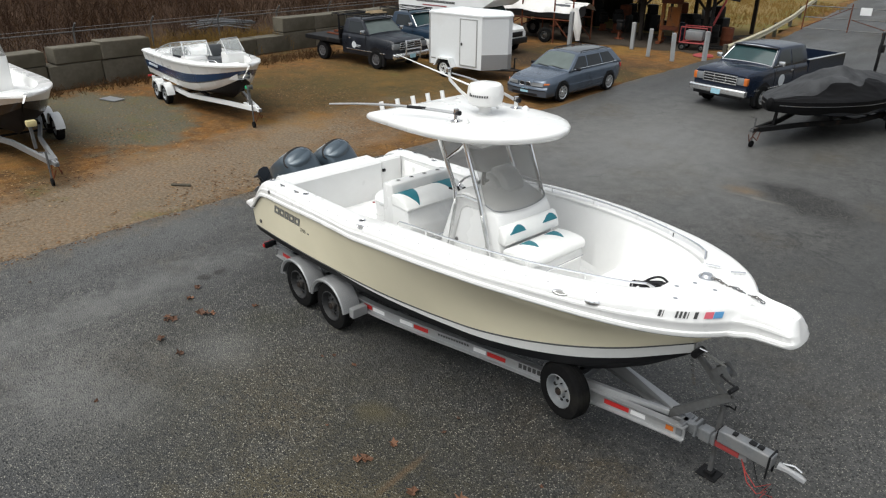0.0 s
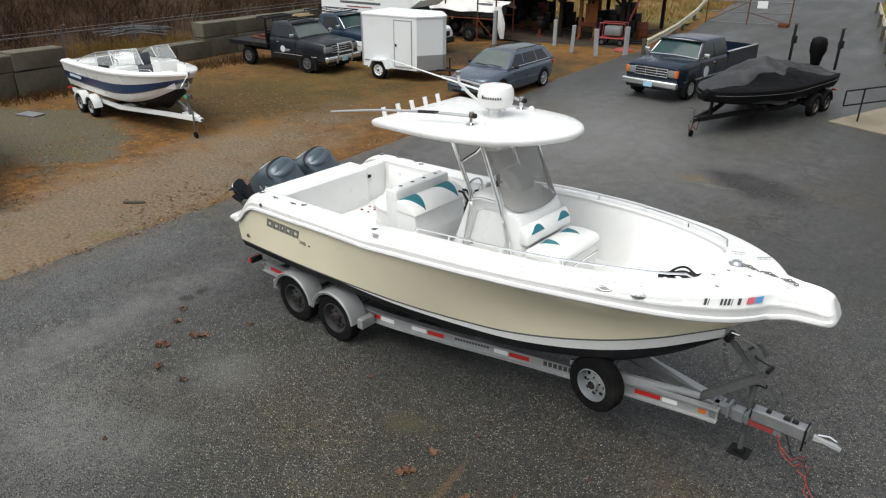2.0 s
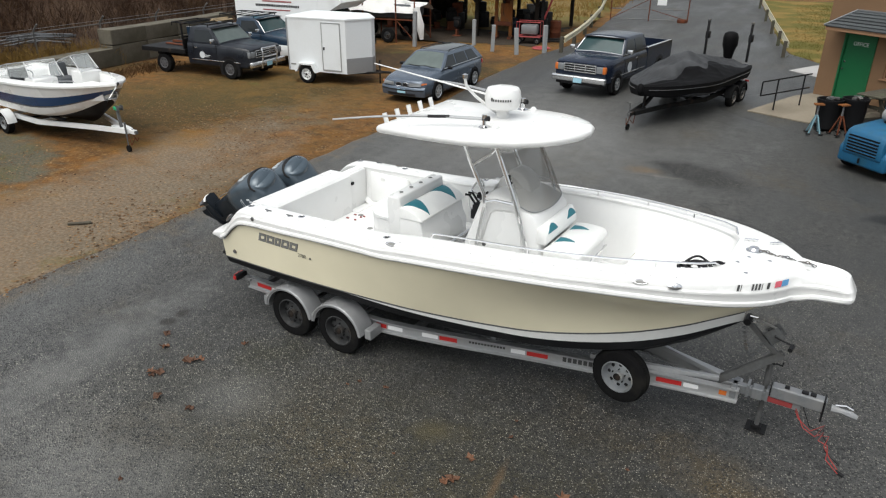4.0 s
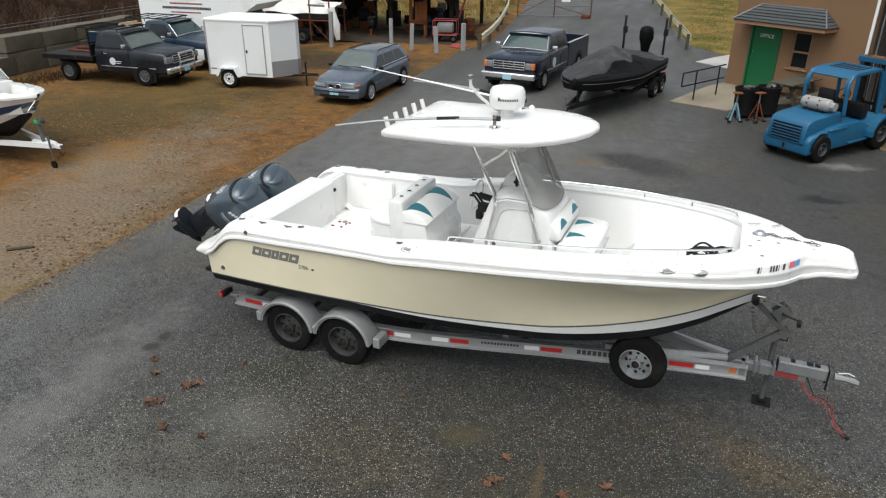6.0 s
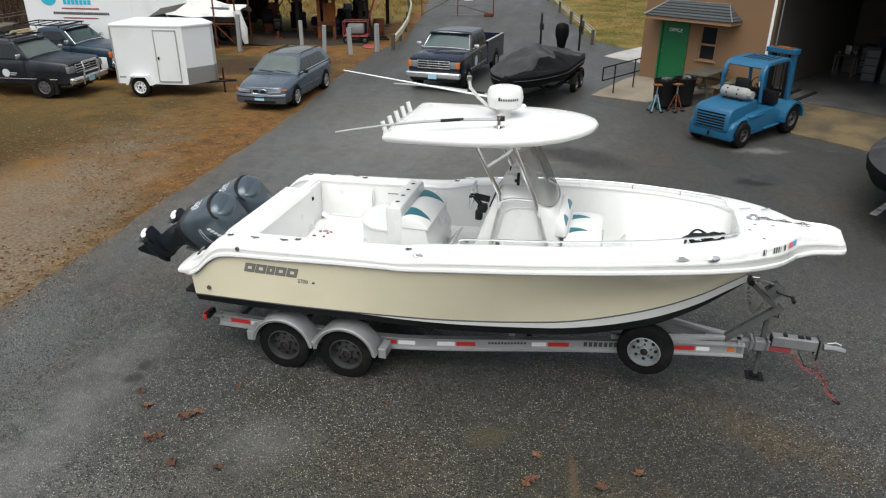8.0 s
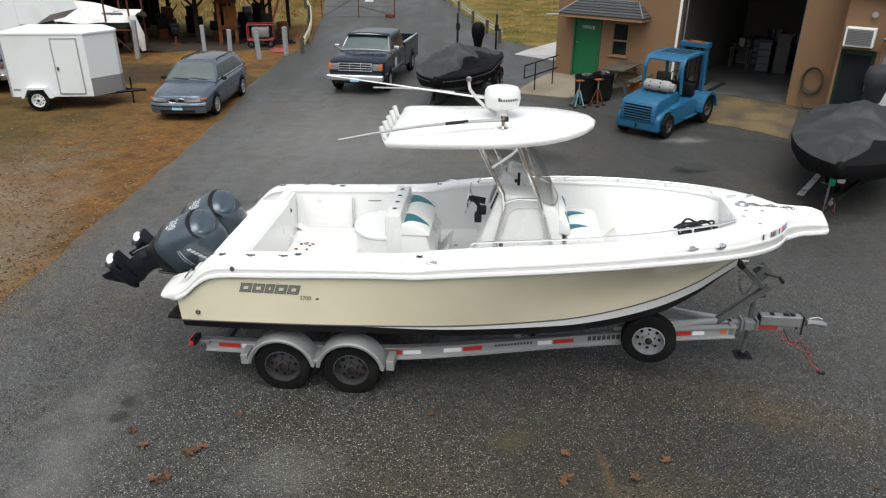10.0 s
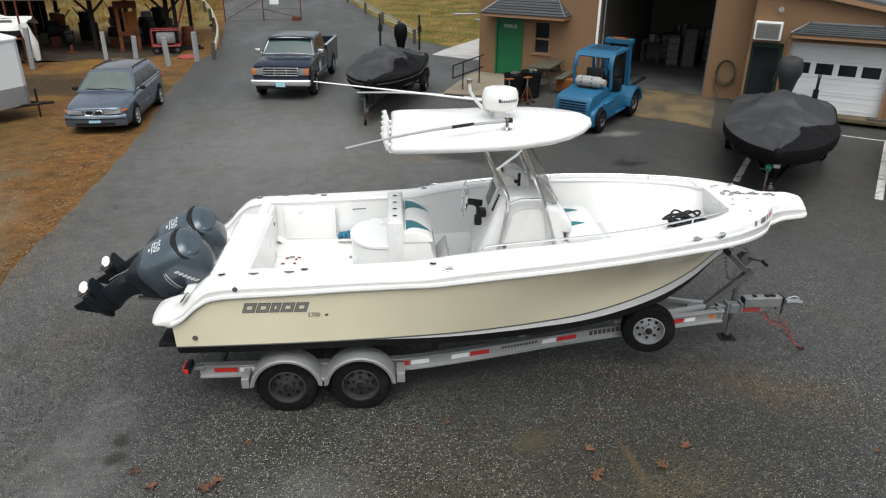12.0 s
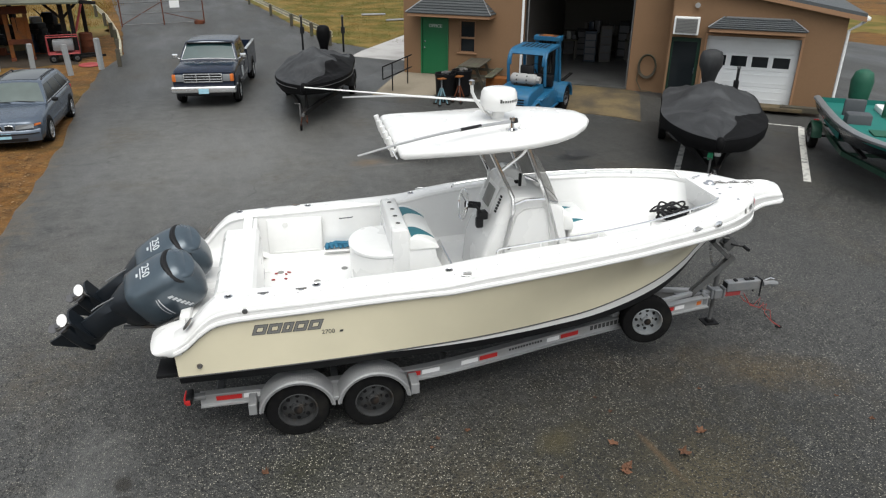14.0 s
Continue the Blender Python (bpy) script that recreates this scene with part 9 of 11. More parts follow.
# ---- other boats and their trailers ----
def small_trailer(t, L, coupler_x, axles, mat_rail, r=0.33, w=1.08, fender=None, z=0.48, rim="silverrim"):
    """Rails meeting at the coupler, tandem wheels, fenders, winch post and jack. x runs forward from the boat's stern."""
    for sgn in (-1, 1):
        rail = part("trailer_rail", bmesh.new(), mat_rail, t)
        bm = bmesh.new()
        pts = [(-0.1, 0.82, z), (L * 0.55, 0.82, z), (L * 0.86, 0.30, z + 0.03), (coupler_x - 0.3, 0.05, z + 0.05)]
        loft(bm, [[Vector((x, sgn * (y + dy), zz + dz)) for dy, dz in ((-0.04, -0.06), (0.04, -0.06), (0.04, 0.06), (-0.04, 0.06))] for x, y, zz in pts], True)
        rail.data = link_bm("trailer_rail", bm, mat_rail, None)
        for x in axles:
            wheel(t, "trailer_wheel", (x, sgn * w, r), r, 0.20, M[rim], "", 0.58, 6, sgn)
            if fender:
                bm = bmesh.new()
                rings = []
                for k in range(11):
                    a = radians(4 + 172 * k / 10)
                    rings.append([Vector((x + rr * math.cos(a), sgn * yy, r + rr * math.sin(a))) for rr, yy in ((r + 0.065, w - 0.13), (r + 0.065, w + 0.10), (r + 0.005, w + 0.115), (r + 0.005, w + 0.105), (r + 0.052, w + 0.09), (r + 0.052, w - 0.13))])
                loft(bm, rings, True)
                part("fender", bm, fender, t)
        part("bunk", boxes(((L * 0.35, sgn * 0.55, z + 0.14), (L * 0.7, 0.10, 0.06), 0.01)), M["blackpl"], t, smooth=None)
        part("tail_light", boxes(((-0.12, sgn * 0.9, z + 0.07), (0.04, 0.14, 0.06), 0.01)), M["red"], t)
    for x in (0.1, L * 0.3, L * 0.55):
        part("cross_member", boxes(((x, 0, z), (0.08, 1.62, 0.08), 0.01)), mat_rail, t, smooth=None)
    for x in axles:
        part("axle", tubes(([(x, -w, r), (x, w, r)], 0.03)), M["blacksteel"], t)
    part("tongue", boxes(((coupler_x - 0.55, 0, z + 0.05), (1.0, 0.10, 0.10), 0.01)), mat_rail, t, smooth=None)
    part("coupler", tubes(([(coupler_x - 0.2, 0, z + 0.06), (coupler_x, 0, z + 0.05)], [0.05, 0.045])), M["dullgalv"], t)
    part("winch_post", boxes(((L * 0.985, 0, z + 0.32), (0.07, 0.07, 0.6), 0.01, (0, -8, 0))), mat_rail if mat_rail is M["blacksteel"] else M["dullgalv"], t, smooth=None)
    part("winch", boxes(((L * 1.0, -0.06, z + 0.60), (0.15, 0.015, 0.14), 0.01), ((L * 1.0, 0.06, z + 0.60), (0.15, 0.015, 0.14), 0.01), ((L * 1.0, 0, z + 0.60), (0.09, 0.11, 0.09), 0.03)), M["dullgalv"], t)
    part("jack", tubes(([(coupler_x - 0.30, -0.11, 0.10), (coupler_x - 0.30, -0.11, 0.40)], 0.016), ([(coupler_x - 0.30, -0.11, 0.40), (coupler_x - 0.30, -0.11, 0.78)], 0.024), ([(coupler_x - 0.30, -0.11, 0.77), (coupler_x - 0.30, -0.26, 0.79)], 0.010)), M["dullgalv"], t)
    part("jack_wheel", lathe(bmesh.new(), [(0.03, -0.03), (0.09, -0.025), (0.09, 0.025), (0.03, 0.03)], 14, (coupler_x - 0.30, -0.11, 0.09), "y"), M["rubber"], t)
    part("safety_chain", tubes(([(coupler_x - 0.34, 0.06, z), (coupler_x - 0.20, 0.09, z - 0.22), (coupler_x - 0.05, 0.06, z - 0.10)], 0.012), ([(coupler_x - 0.34, -0.05, z), (coupler_x - 0.16, -0.10, z - 0.28), (coupler_x - 0.02, -0.05, z - 0.06)], 0.012)), M["rust"], t, "rusty safety chains")


def small_hull(t, L, B, zk, zc, zs0, zs1, bands, deck, stem=0.75, inner=None):
    """A runabout hull: painted bands up its side, then deck. x from the stern forward."""
    bw = table([0, 0.3, 0.55, 0.75, 0.9, 1.0], [0.96, 1.0, 1.0, 0.86, 0.52, 0.02])
    def pt(s, h, sgn):
        """h: 0 keel, 0.3 chine, 1 sheer."""
        x = L * s
        zsheer = zs0 + (zs1 - zs0) * s ** 1.5
        zch = zc + (zs1 - zc) * 0.62 * max(0, (s - 0.5) / 0.5) ** 2
        zkk = zk + (zsheer - zk) * 0.52 * max(0, (s - 0.72) / 0.28) ** 2.2
        half = B / 2 * bw(s)
        if h <= 0.3:
            k = h / 0.3
            return Vector((x - stem * (1 - h) * s ** 4, sgn * half * 0.86 * k * (1 - 0.25 * s * s), zkk + (zch - zkk) * k))
        k = (h - 0.3) / 0.7
        lo, hi = half * 0.86 * (1 - 0.25 * s * s), half
        return Vector((x - stem * (1 - h) * s ** 4, sgn * (lo + (hi - lo) * k ** 0.8), zch + (zsheer - zch) * k))
    ss = steps(0, 0.7, 10) + steps(0.7, 1.0, 12)[1:]
    for h0, h1, mm, lab in bands:
        bm = bmesh.new()
        for sgn in (-1, 1):
            loft(bm, [[pt(s, h0 + (h1 - h0) * k / 4, sgn) for k in range(5)] for s in ss], False)
        part("hull_band", bm, mm, t, lab)
    bm = bmesh.new()
    bm.faces.new([bm.verts.new(pt(0, h, -1)) for h in (1, 0.65, 0.3, 0)] + [bm.verts.new(pt(0, h, 1)) for h in (0.3, 0.65, 1)])
    part("transom", bm, bands[-1][2], t, smooth=None)
    # deck rim and a sunk well
    bm = bmesh.new()
    rim = inner or 0.28
    def rimpts(s):
        a, b = pt(s, 1.0, -1), pt(s, 1.0, 1)
        c = max(0.0, abs(a.y) - rim)
        return [a + Vector((0, -0.02, -0.04)), a + Vector((0, -0.02, 0.01)), a + Vector((0, 0.05 if c else 0, 0.045)), Vector((a.x, -c, a.z + 0.05)), Vector((a.x, -c, a.z + 0.02))]
    sw = [s for s in ss if s <= 0.93]
    for flip in (1, -1):
        loft(bm, [[Vector((p.x, flip * p.y, p.z)) for p in rimpts(s)] for s in ss], False)
    part("deck_rim", bm, deck, t)
    return pt, ss, rim


# bowrider
BR = pose(-22.6, 12.4, 0, 0, 0, -9.6)
t = thing("bowrider_boat", BR, "white bowrider boat with navy stripe and walk-through windscreen", "boat")
# lowest band: shade under the white hull, painted with the black bottom material
pt, ss, rim = small_hull(t, 6.15, 2.2, 0.50, 0.68, 1.42, 1.70, ((0.0, 0.27, M["antifoul"], "bottom painted black for the shade underneath"), (0.27, 0.49, M["gel"], ""), (0.49, 0.52, M["greysteel"], "grey pinstripe"), (0.52, 0.73, M["blueband"], "blue stripe"), (0.73, 1.0, M["gel"], "")), M["gel"], 0.7, 0.24)
bm = bmesh.new()
loft(bm, [[Vector((p.x, y, z)) for y, z in ((-max(0.02, abs(p.y) - rim), p.z + 0.03), (-max(0.02, abs(p.y) - rim - 0.05), 1.02 + 0.25 * s), (max(0.02, abs(p.y) - rim - 0.05), 1.02 + 0.25 * s), (max(0.02, abs(p.y) - rim), p.z + 0.03))] for s, p in ((s, pt(s, 1.0, -1)) for s in ss if s < 0.94)], False)
part("cockpit_liner", bm, M["liner"], t)
part("engine_hatch", boxes(((0.55, 0, 1.32), (1.0, 1.7, 0.22), 0.06)), M["gel"], t, "white padded engine hatch")
for sgn in (-1, 1):
    part("console", boxes(((3.60, sgn * 0.62, 1.46), (0.55, 0.62, 0.44), 0.05)), M["gel"], t)
    slab(t, "windscreen_pane", [(4.05, sgn * 0.24, 1.72), (3.70, sgn * 0.92, 1.70), (3.38, sgn * 0.86, 2.06), (3.68, sgn * 0.22, 2.09)][:: -1 if sgn > 0 else 1], M["clearpane"], 0.004)
    slab(t, "side_pane", [(3.70, sgn * 0.93, 1.70), (1.35, sgn * 0.98, 1.53), (1.70, sgn * 0.94, 1.72), (3.38, sgn * 0.87, 2.06)][:: -1 if sgn > 0 else 1], M["clearpane"], 0.004)
    part("screen_frame", tubes(([(4.05, sgn * 0.24, 1.70), (3.68, sgn * 0.22, 2.10), (3.38, sgn * 0.87, 2.07), (2.5, sgn * 0.91, 1.93), (1.70, sgn * 0.94, 1.73), (1.15, sgn * 0.98, 1.53)], 0.016), ([(3.70, sgn * 0.93, 1.70), (3.38, sgn * 0.87, 2.07)], 0.014), ([(2.55, sgn * 0.95, 1.62), (2.5, sgn * 0.91, 1.93)], 0.012)), M["alu"], t)
    part("seat", boxes(((2.45, sgn * 0.55, 1.28), (0.5, 0.5, 0.20), 0.05), ((2.22, sgn * 0.55, 1.52), (0.12, 0.48, 0.45), 0.05)), M["brownseat"], t, "grey-blue bucket seat")
    part("bow_cushion", boxes(((4.35, sgn * 0.45, 1.36), (1.0, 0.34, 0.12), 0.04)), M["vinyl"], t)
    part("grab_handle", tubes(([(4.4, sgn * 0.78, 1.60), (4.5, sgn * 0.74, 1.70), (5.0, sgn * 0.52, 1.72), (5.1, sgn * 0.46, 1.62)], 0.012)), M["chrome"], t)
    pieces("name_bar", boxes(*[((0.75 + 0.12 * k, sgn * 1.10, 1.10), (0.09, 0.02, 0.07)) for k in range(7)]), M["silver"], t, smooth=None)
part("helm_wheel", tubes(([(2.82 + 0.05 * math.sin(a), -0.6 + 0.16 * math.cos(a), 1.62 + 0.15 * math.sin(a)) for a in [2 * math.pi * k / 18 for k in range(19)]], 0.014)), M["blackpl"], t)
tr = thing("boat_trailer", BR, "white painted tandem boat trailer with rounded fenders", "trailer")
small_trailer(tr, 6.0, 6.6, (1.15, 1.95), M["whitepaint"], 0.305, 1.05, M["whitepaint"])
part("bow_strap", boxes(((5.90, 0, 1.06), (0.16, 0.15, 0.09), 0.02)), M["green"], tr, "green winch strap")

# dark-hulled boat at the dirt edge
SB = pose(-23.25, 6.35, 0, 0, 0, -6.0)
t = thing("moored_runabout", SB, "white-decked dark-hulled boat with console on a galvanised trailer", "boat")
pt, ss, rim = small_hull(t, 6.6, 2.25, 0.50, 0.80, 1.42, 1.74, ((0.0, 0.3, M["antifoul"], ""), (0.3, 0.66, M["hullnavy"], "black hull side"), (0.66, 1.0, M["gel"], "")), M["gel"], 0.8, 0.30)
bm = bmesh.new()
loft(bm, [[Vector((p.x, y, z)) for y, z in ((-max(0.02, abs(p.y) - rim), p.z + 0.03), (-max(0.02, abs(p.y) - rim - 0.05), 1.15 + 0.3 * s), (max(0.02, abs(p.y) - rim - 0.05), 1.15 + 0.3 * s), (max(0.02, abs(p.y) - rim), p.z + 0.03))] for s, p in ((s, pt(s, 1.0, -1)) for s in ss if s < 0.88)], False)
part("cockpit_liner", bm, M["liner"], t)
bm = bmesh.new()
loft(bm, [[Vector((p.x, -abs(p.y) + 0.02, p.z + 0.03)), Vector((p.x, 0, p.z + 0.08)), Vector((p.x, abs(p.y) - 0.02, p.z + 0.03))] for s, p in ((s, pt(s, 1.0, -1)) for s in ss if s >= 0.86)], False)
part("foredeck", bm, M["gel"], t)
part("console", boxes(((3.2, 0, 1.75), (0.8, 0.8, 1.0), 0.06)), M["gel"], t, "white steering console")
slab(t, "windscreen", [(3.62, -0.38, 2.2), (3.62, 0.38, 2.2), (3.38, 0.32, 2.6), (3.38, -0.32, 2.6)], M["screen"], 0.004)
part("red_panel", boxes(((3.61, -0.2, 1.75), (0.02, 0.16, 0.5), 0.005)), M["redpaint"], t)
tr = thing("boat_trailer", SB, "galvanised boat trailer with white fenders and swivel jack", "trailer")
small_trailer(tr, 6.5, 8.15, (3.2, 4.05), M["galv"], 0.33, 1.08, M["whitepaint"])
part("yellow_strap", boxes(((6.55, 0, 1.12), (0.16, 0.22, 0.14), 0.03)), M["yellow"], tr, "yellow winch strap")


def covered_boat(m, label, L=6.0, B=2.3, zg=1.08, ridge=1.75, ridge_at=0.42, motor=(0.0, 2.05), seed=1, poles=((-1, 2.40), (1, 2.40)), nose=0.55, motor_mat="coverblack", rows=110, flat=0.0, fat=1.0, pole_x=0.12, dark_side=None, canvas="cover", wrinkle=1.0, hem=False):
    """A boat under a sagging canvas cover, with skirt, motor bag and folded poles. x from the stern forward."""
    rnd = random.Random(seed)
    t = thing("covered_boat", m, label, "boat")
    bw = table([0, 0.12, 0.4, 0.6, 0.78, 0.92, 1.0], [0.84, 0.97, 1.0, 0.97, 0.80, 0.46, 0.06])
    rz = table([0, 0.1, ridge_at * 0.7, ridge_at, ridge_at + 0.18, 0.85, 1.0], [zg + 0.12, zg + 0.22, ridge - 0.12, ridge, ridge - 0.18 - flat * 0.1, zg + 0.32, zg + 0.17])
    gz = table([0, 0.5, 0.8, 1.0], [zg, zg + 0.02, zg + 0.10, zg + 0.14])
    bm = bmesh.new()

    def canvas_at(s, a, lift=0.0):
        h = B / 2 * bw(s)
        z = gz(s) + (rz(s) - gz(s)) * (1 - abs(a) ** 1.35)
        fold = 0.024 * math.sin(9 * a + 11 * s + seed) + 0.012 * math.sin(26 * s + 7 * a) + 0.09 * noise.noise(Vector((a * 1.6 + seed, s * 5, 0.3))) - 0.031 * max(0, math.sin(s * 19 + 3 * abs(a) + seed)) * (1 - abs(a))
        fold += 0.075 * (0.30 - abs(noise.noise(Vector((a * 2.2 + 2 * s + seed, s * 7 - a, 1.7))))) + 0.04 * (0.25 - abs(noise.noise(Vector((a * 5 - 3 * s, s * 13 + 2 * a, seed)))))
        z += wrinkle * fold * (1 - abs(a) ** 4) * min(1, 0.1 + 5 * (1 - s))
        return Vector((L * s + 0.02 * math.sin(6 * a), h * a * (1 + 0.01 * math.sin(14 * s)) + math.copysign(lift * abs(a), a), z + lift))

    rings = [[canvas_at(i / rows, -1 + k / 32) for k in range(65)] for i in range(rows + 1)]
    loft(bm, rings, False)
    cv = part("canvas_cover", bm, M[canvas], t, "dark grey canvas cover with folds", smooth=60)
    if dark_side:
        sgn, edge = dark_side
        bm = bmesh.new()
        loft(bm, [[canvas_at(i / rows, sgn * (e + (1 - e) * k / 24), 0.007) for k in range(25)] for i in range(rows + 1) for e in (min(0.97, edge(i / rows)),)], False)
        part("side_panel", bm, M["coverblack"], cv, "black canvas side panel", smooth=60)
    for sgn in (-1, 1):
        sk = bmesh.new()
        loft(sk, [[r[0 if sgn < 0 else -1] + Vector((0, sgn * d, -dz)) for d, dz in ((0, 0), (0.015, 0.08), (0.0, 0.20 + 0.02 * math.sin(0.32 * i)), (-0.05, 0.30 + 0.03 * math.sin(0.21 * i)))] for i, r in enumerate(rings)], False)
        part("cover_skirt", sk, M["coverblack"], t)
        if hem:
            part("cover_hem", tubes(([r[0 if sgn < 0 else -1] + Vector((0, sgn * 0.02, -0.10)) for r in rings[3:-1:5]], 0.009)), M["greysteel"], t, "pale hem cord")
    bm = bmesh.new()
    loft(bm, [[Vector((L * s - nose * (1 - h) * s ** 3, y, z)) for y, z, h in ((-B / 2 * bw(s) * 0.97, gz(s) - 0.05, 1), (-B / 2 * bw(s) * 0.86, 0.66 + 0.36 * s ** 4, 0.4), (0, 0.50 + 0.44 * s ** 5, 0), (B / 2 * bw(s) * 0.86, 0.66 + 0.36 * s ** 4, 0.4), (B / 2 * bw(s) * 0.97, gz(s) - 0.05, 1))] for s in steps(0, 1, 20)], False)
    part("hull", bm, M["hullnavy"], t, "black hull")
    bm = lathe(bmesh.new(), [(0.001, -0.20), (0.06, -0.17), (0.10, -0.05), (0.10, 0.05), (0.07, 0.13), (0.001, 0.16)], 14, (L - 0.02, 0, gz(1.0) - 0.08))
    part("bow_tuck", bm, M["coverblack"], t, "gathered canvas at the bow", smooth=60)
    part("transom", boxes(((0.02, 0, 0.86), (0.05, B * 0.74, 0.46), 0.02)), M["hullnavy"], t)
    mx, mz = motor
    bm = bmesh.new()
    rings = []
    for z, rx, ry, dx in ((mz - 0.95, 0.16, 0.13, 0.0), (mz - 0.62, 0.24, 0.19, 0.0), (mz - 0.45, 0.33, 0.25, -0.02), (mz - 0.2, 0.34, 0.25, 0.0), (mz - 0.06, 0.28, 0.21, 0.03), (mz, 0.12, 0.10, 0.05)):
        rings.append([Vector((mx - 0.22 + dx + fat * rx * math.cos(a), fat * ry * math.sin(a), z)) for a in [2 * math.pi * k / 14 for k in range(14)]])
    loft(bm, rings, True)
    part("motor_cover", bm, M[motor_mat], t, "black fitted motor cover", smooth=60)
    part("motor_leg", boxes(((mx - 0.24, 0, mz - 1.15), (0.20, 0.12, 0.7), 0.03)), M["blackpl"], t)
    for sgn, top in poles:
        p_ = part("anchor_pole", boxes(((pole_x, sgn * 0.74, top / 2 + 0.56), (0.09, 0.07, top - 1.12), 0.012)), M["blackpl"], t, "black upright shallow-water anchor")
        part("pole_motor", boxes(((pole_x - 0.07, sgn * 0.74, top - 0.50), (0.16, 0.14, 0.24), 0.02)), M["blackpl"], p_)
        part("pole_cap", boxes(((pole_x, sgn * 0.74, top), (0.11, 0.10, 0.06), 0.01)), M["greysteel"], p_)
    return t


C1 = pose(-3.58, 25.62, 0.02, 0, 0, -104.4)
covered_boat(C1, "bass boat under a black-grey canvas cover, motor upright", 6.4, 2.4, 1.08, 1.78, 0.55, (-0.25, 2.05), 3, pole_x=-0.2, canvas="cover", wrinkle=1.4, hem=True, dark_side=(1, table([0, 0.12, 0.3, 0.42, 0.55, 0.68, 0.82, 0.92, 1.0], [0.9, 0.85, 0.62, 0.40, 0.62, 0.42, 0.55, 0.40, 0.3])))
tr = thing("boat_trailer", C1, "black tandem boat trailer with dark fenders", "trailer")
small_trailer(tr, 6.1, 7.0, (1.05, 1.85), M["blacksteel"], 0.33, 1.10, M["blacksteel"], 0.46, "greysteel")
pieces("name_bar", boxes(*[((3.4 + 0.09 * k, -0.66 + 0.05 * k, 0.48), (0.06, 0.02, 0.06)) for k in range(7)]), M["silver"], tr, smooth=None)
C2 = pose(6.02, 16.2, 0.02, 0, 0, -125.2)
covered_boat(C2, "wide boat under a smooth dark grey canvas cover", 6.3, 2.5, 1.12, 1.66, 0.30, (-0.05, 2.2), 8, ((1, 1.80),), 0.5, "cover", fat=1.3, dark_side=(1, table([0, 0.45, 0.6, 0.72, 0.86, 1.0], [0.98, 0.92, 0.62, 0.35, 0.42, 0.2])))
tr = thing("boat_trailer", C2, "black boat trailer under the covered boat", "trailer")
small_trailer(tr, 5.3, 6.3, (1.7,), M["blacksteel"], 0.35, 1.12, M["blacksteel"], 0.44, "greysteel")
part("green_strap", boxes(((5.62, -0.1, 0.72), (0.10, 0.12, 0.16), 0.03)), M["green"], tr, "bright green winch strap")
part("white_strap", boxes(((5.60, 0.05, 0.80), (0.10, 0.14, 0.16), 0.03)), M["whitepaint"], tr)

# teal open boat
GB = pose(8.94, 13.63, 0.02, 0, 0, -125.0)
t = thing("bass_boat", GB, "dark green bass boat with teal carpeted deck", "boat")
pt, ss, rim = small_hull(t, 5.9, 2.3, 0.60, 0.80, 1.18, 1.28, ((0.0, 0.3, M["antifoul"], ""), (0.3, 0.90, M["hullnavy"], "black hull side"), (0.90, 1.0, M["boatteal"], "")), M["galv"], 0.9, 0.12)
bm = bmesh.new()
loft(bm, [[Vector((p.x, -max(0.02, abs(p.y) - 0.05), p.z)), Vector((p.x, -max(0.015, abs(p.y) - 0.10), p.z - 0.13)), Vector((p.x, max(0.015, abs(p.y) - 0.10), p.z - 0.13)), Vector((p.x, max(0.02, abs(p.y) - 0.05), p.z))] for s, p in ((s, pt(s, 1.0, -1)) for s in ss if s < 0.97 and (s < 0.22 or s > 0.50))], False)
part("casting_deck", bm, M["boatteal"], t, "teal carpet casting deck")
bm = bmesh.new()
loft(bm, [[Vector((p.x, y, z)) for y, z in ((-abs(p.y) + 0.11, p.z), (-abs(p.y) + 0.14, 0.80), (abs(p.y) - 0.14, 0.80), (abs(p.y) - 0.11, p.z))] for s, p in ((s, pt(s, 1.0, -1)) for s in steps(0.2, 0.52, 6))], False)
part("cockpit_well", bm, M["boatteal"], t)
for sgn in (-1, 1):
    part("seat", boxes(((1.75, sgn * 0.45, 1.0), (0.5, 0.5, 0.16), 0.05), ((1.52, sgn * 0.45, 1.25), (0.12, 0.5, 0.45), 0.05)), M["covergreen"] if sgn > 0 else M["brownseat"], t, "boat seat")
part("console", boxes(((2.45, -0.55, 1.1), (0.4, 0.55, 0.45), 0.05)), M["brownseat"], t)
part("rod_locker", boxes(((0.9, 0.5, 1.12), (0.7, 0.5, 0.16), 0.03)), M["whitepaint"], t)
bm = bmesh.new()
loft(bm, [[Vector((-0.15 + dx + rx * math.cos(a), ry * math.sin(a), z)) for a in [2 * math.pi * k / 14 for k in range(14)]] for z, rx, ry, dx in ((0.95, 0.22, 0.2, 0), (1.25, 0.3, 0.25, 0), (1.65, 0.34, 0.28, 0), (1.88, 0.28, 0.22, 0.03), (1.96, 0.12, 0.1, 0.04))], True)
part("motor_cover", bm, M["covergreen"], t, "green canvas motor cover", smooth=60)
pieces("deck_hatch", boxes(((3.55, -0.28, 1.125), (0.55, 0.42, 0.02), 0.006), ((3.55, 0.30, 1.125), (0.55, 0.42, 0.02), 0.006), ((4.35, 0.35, 1.15), (0.4, 0.3, 0.02), 0.006)), M["covergreen"], t)
part("trolling_motor", tubes(([(4.4, -0.1, 1.20), (5.2, 0.0, 1.26)], 0.03), ([(4.35, -0.1, 1.20), (4.6, -0.08, 1.22)], 0.075)), M["blackpl"], t, "black folded trolling motor")
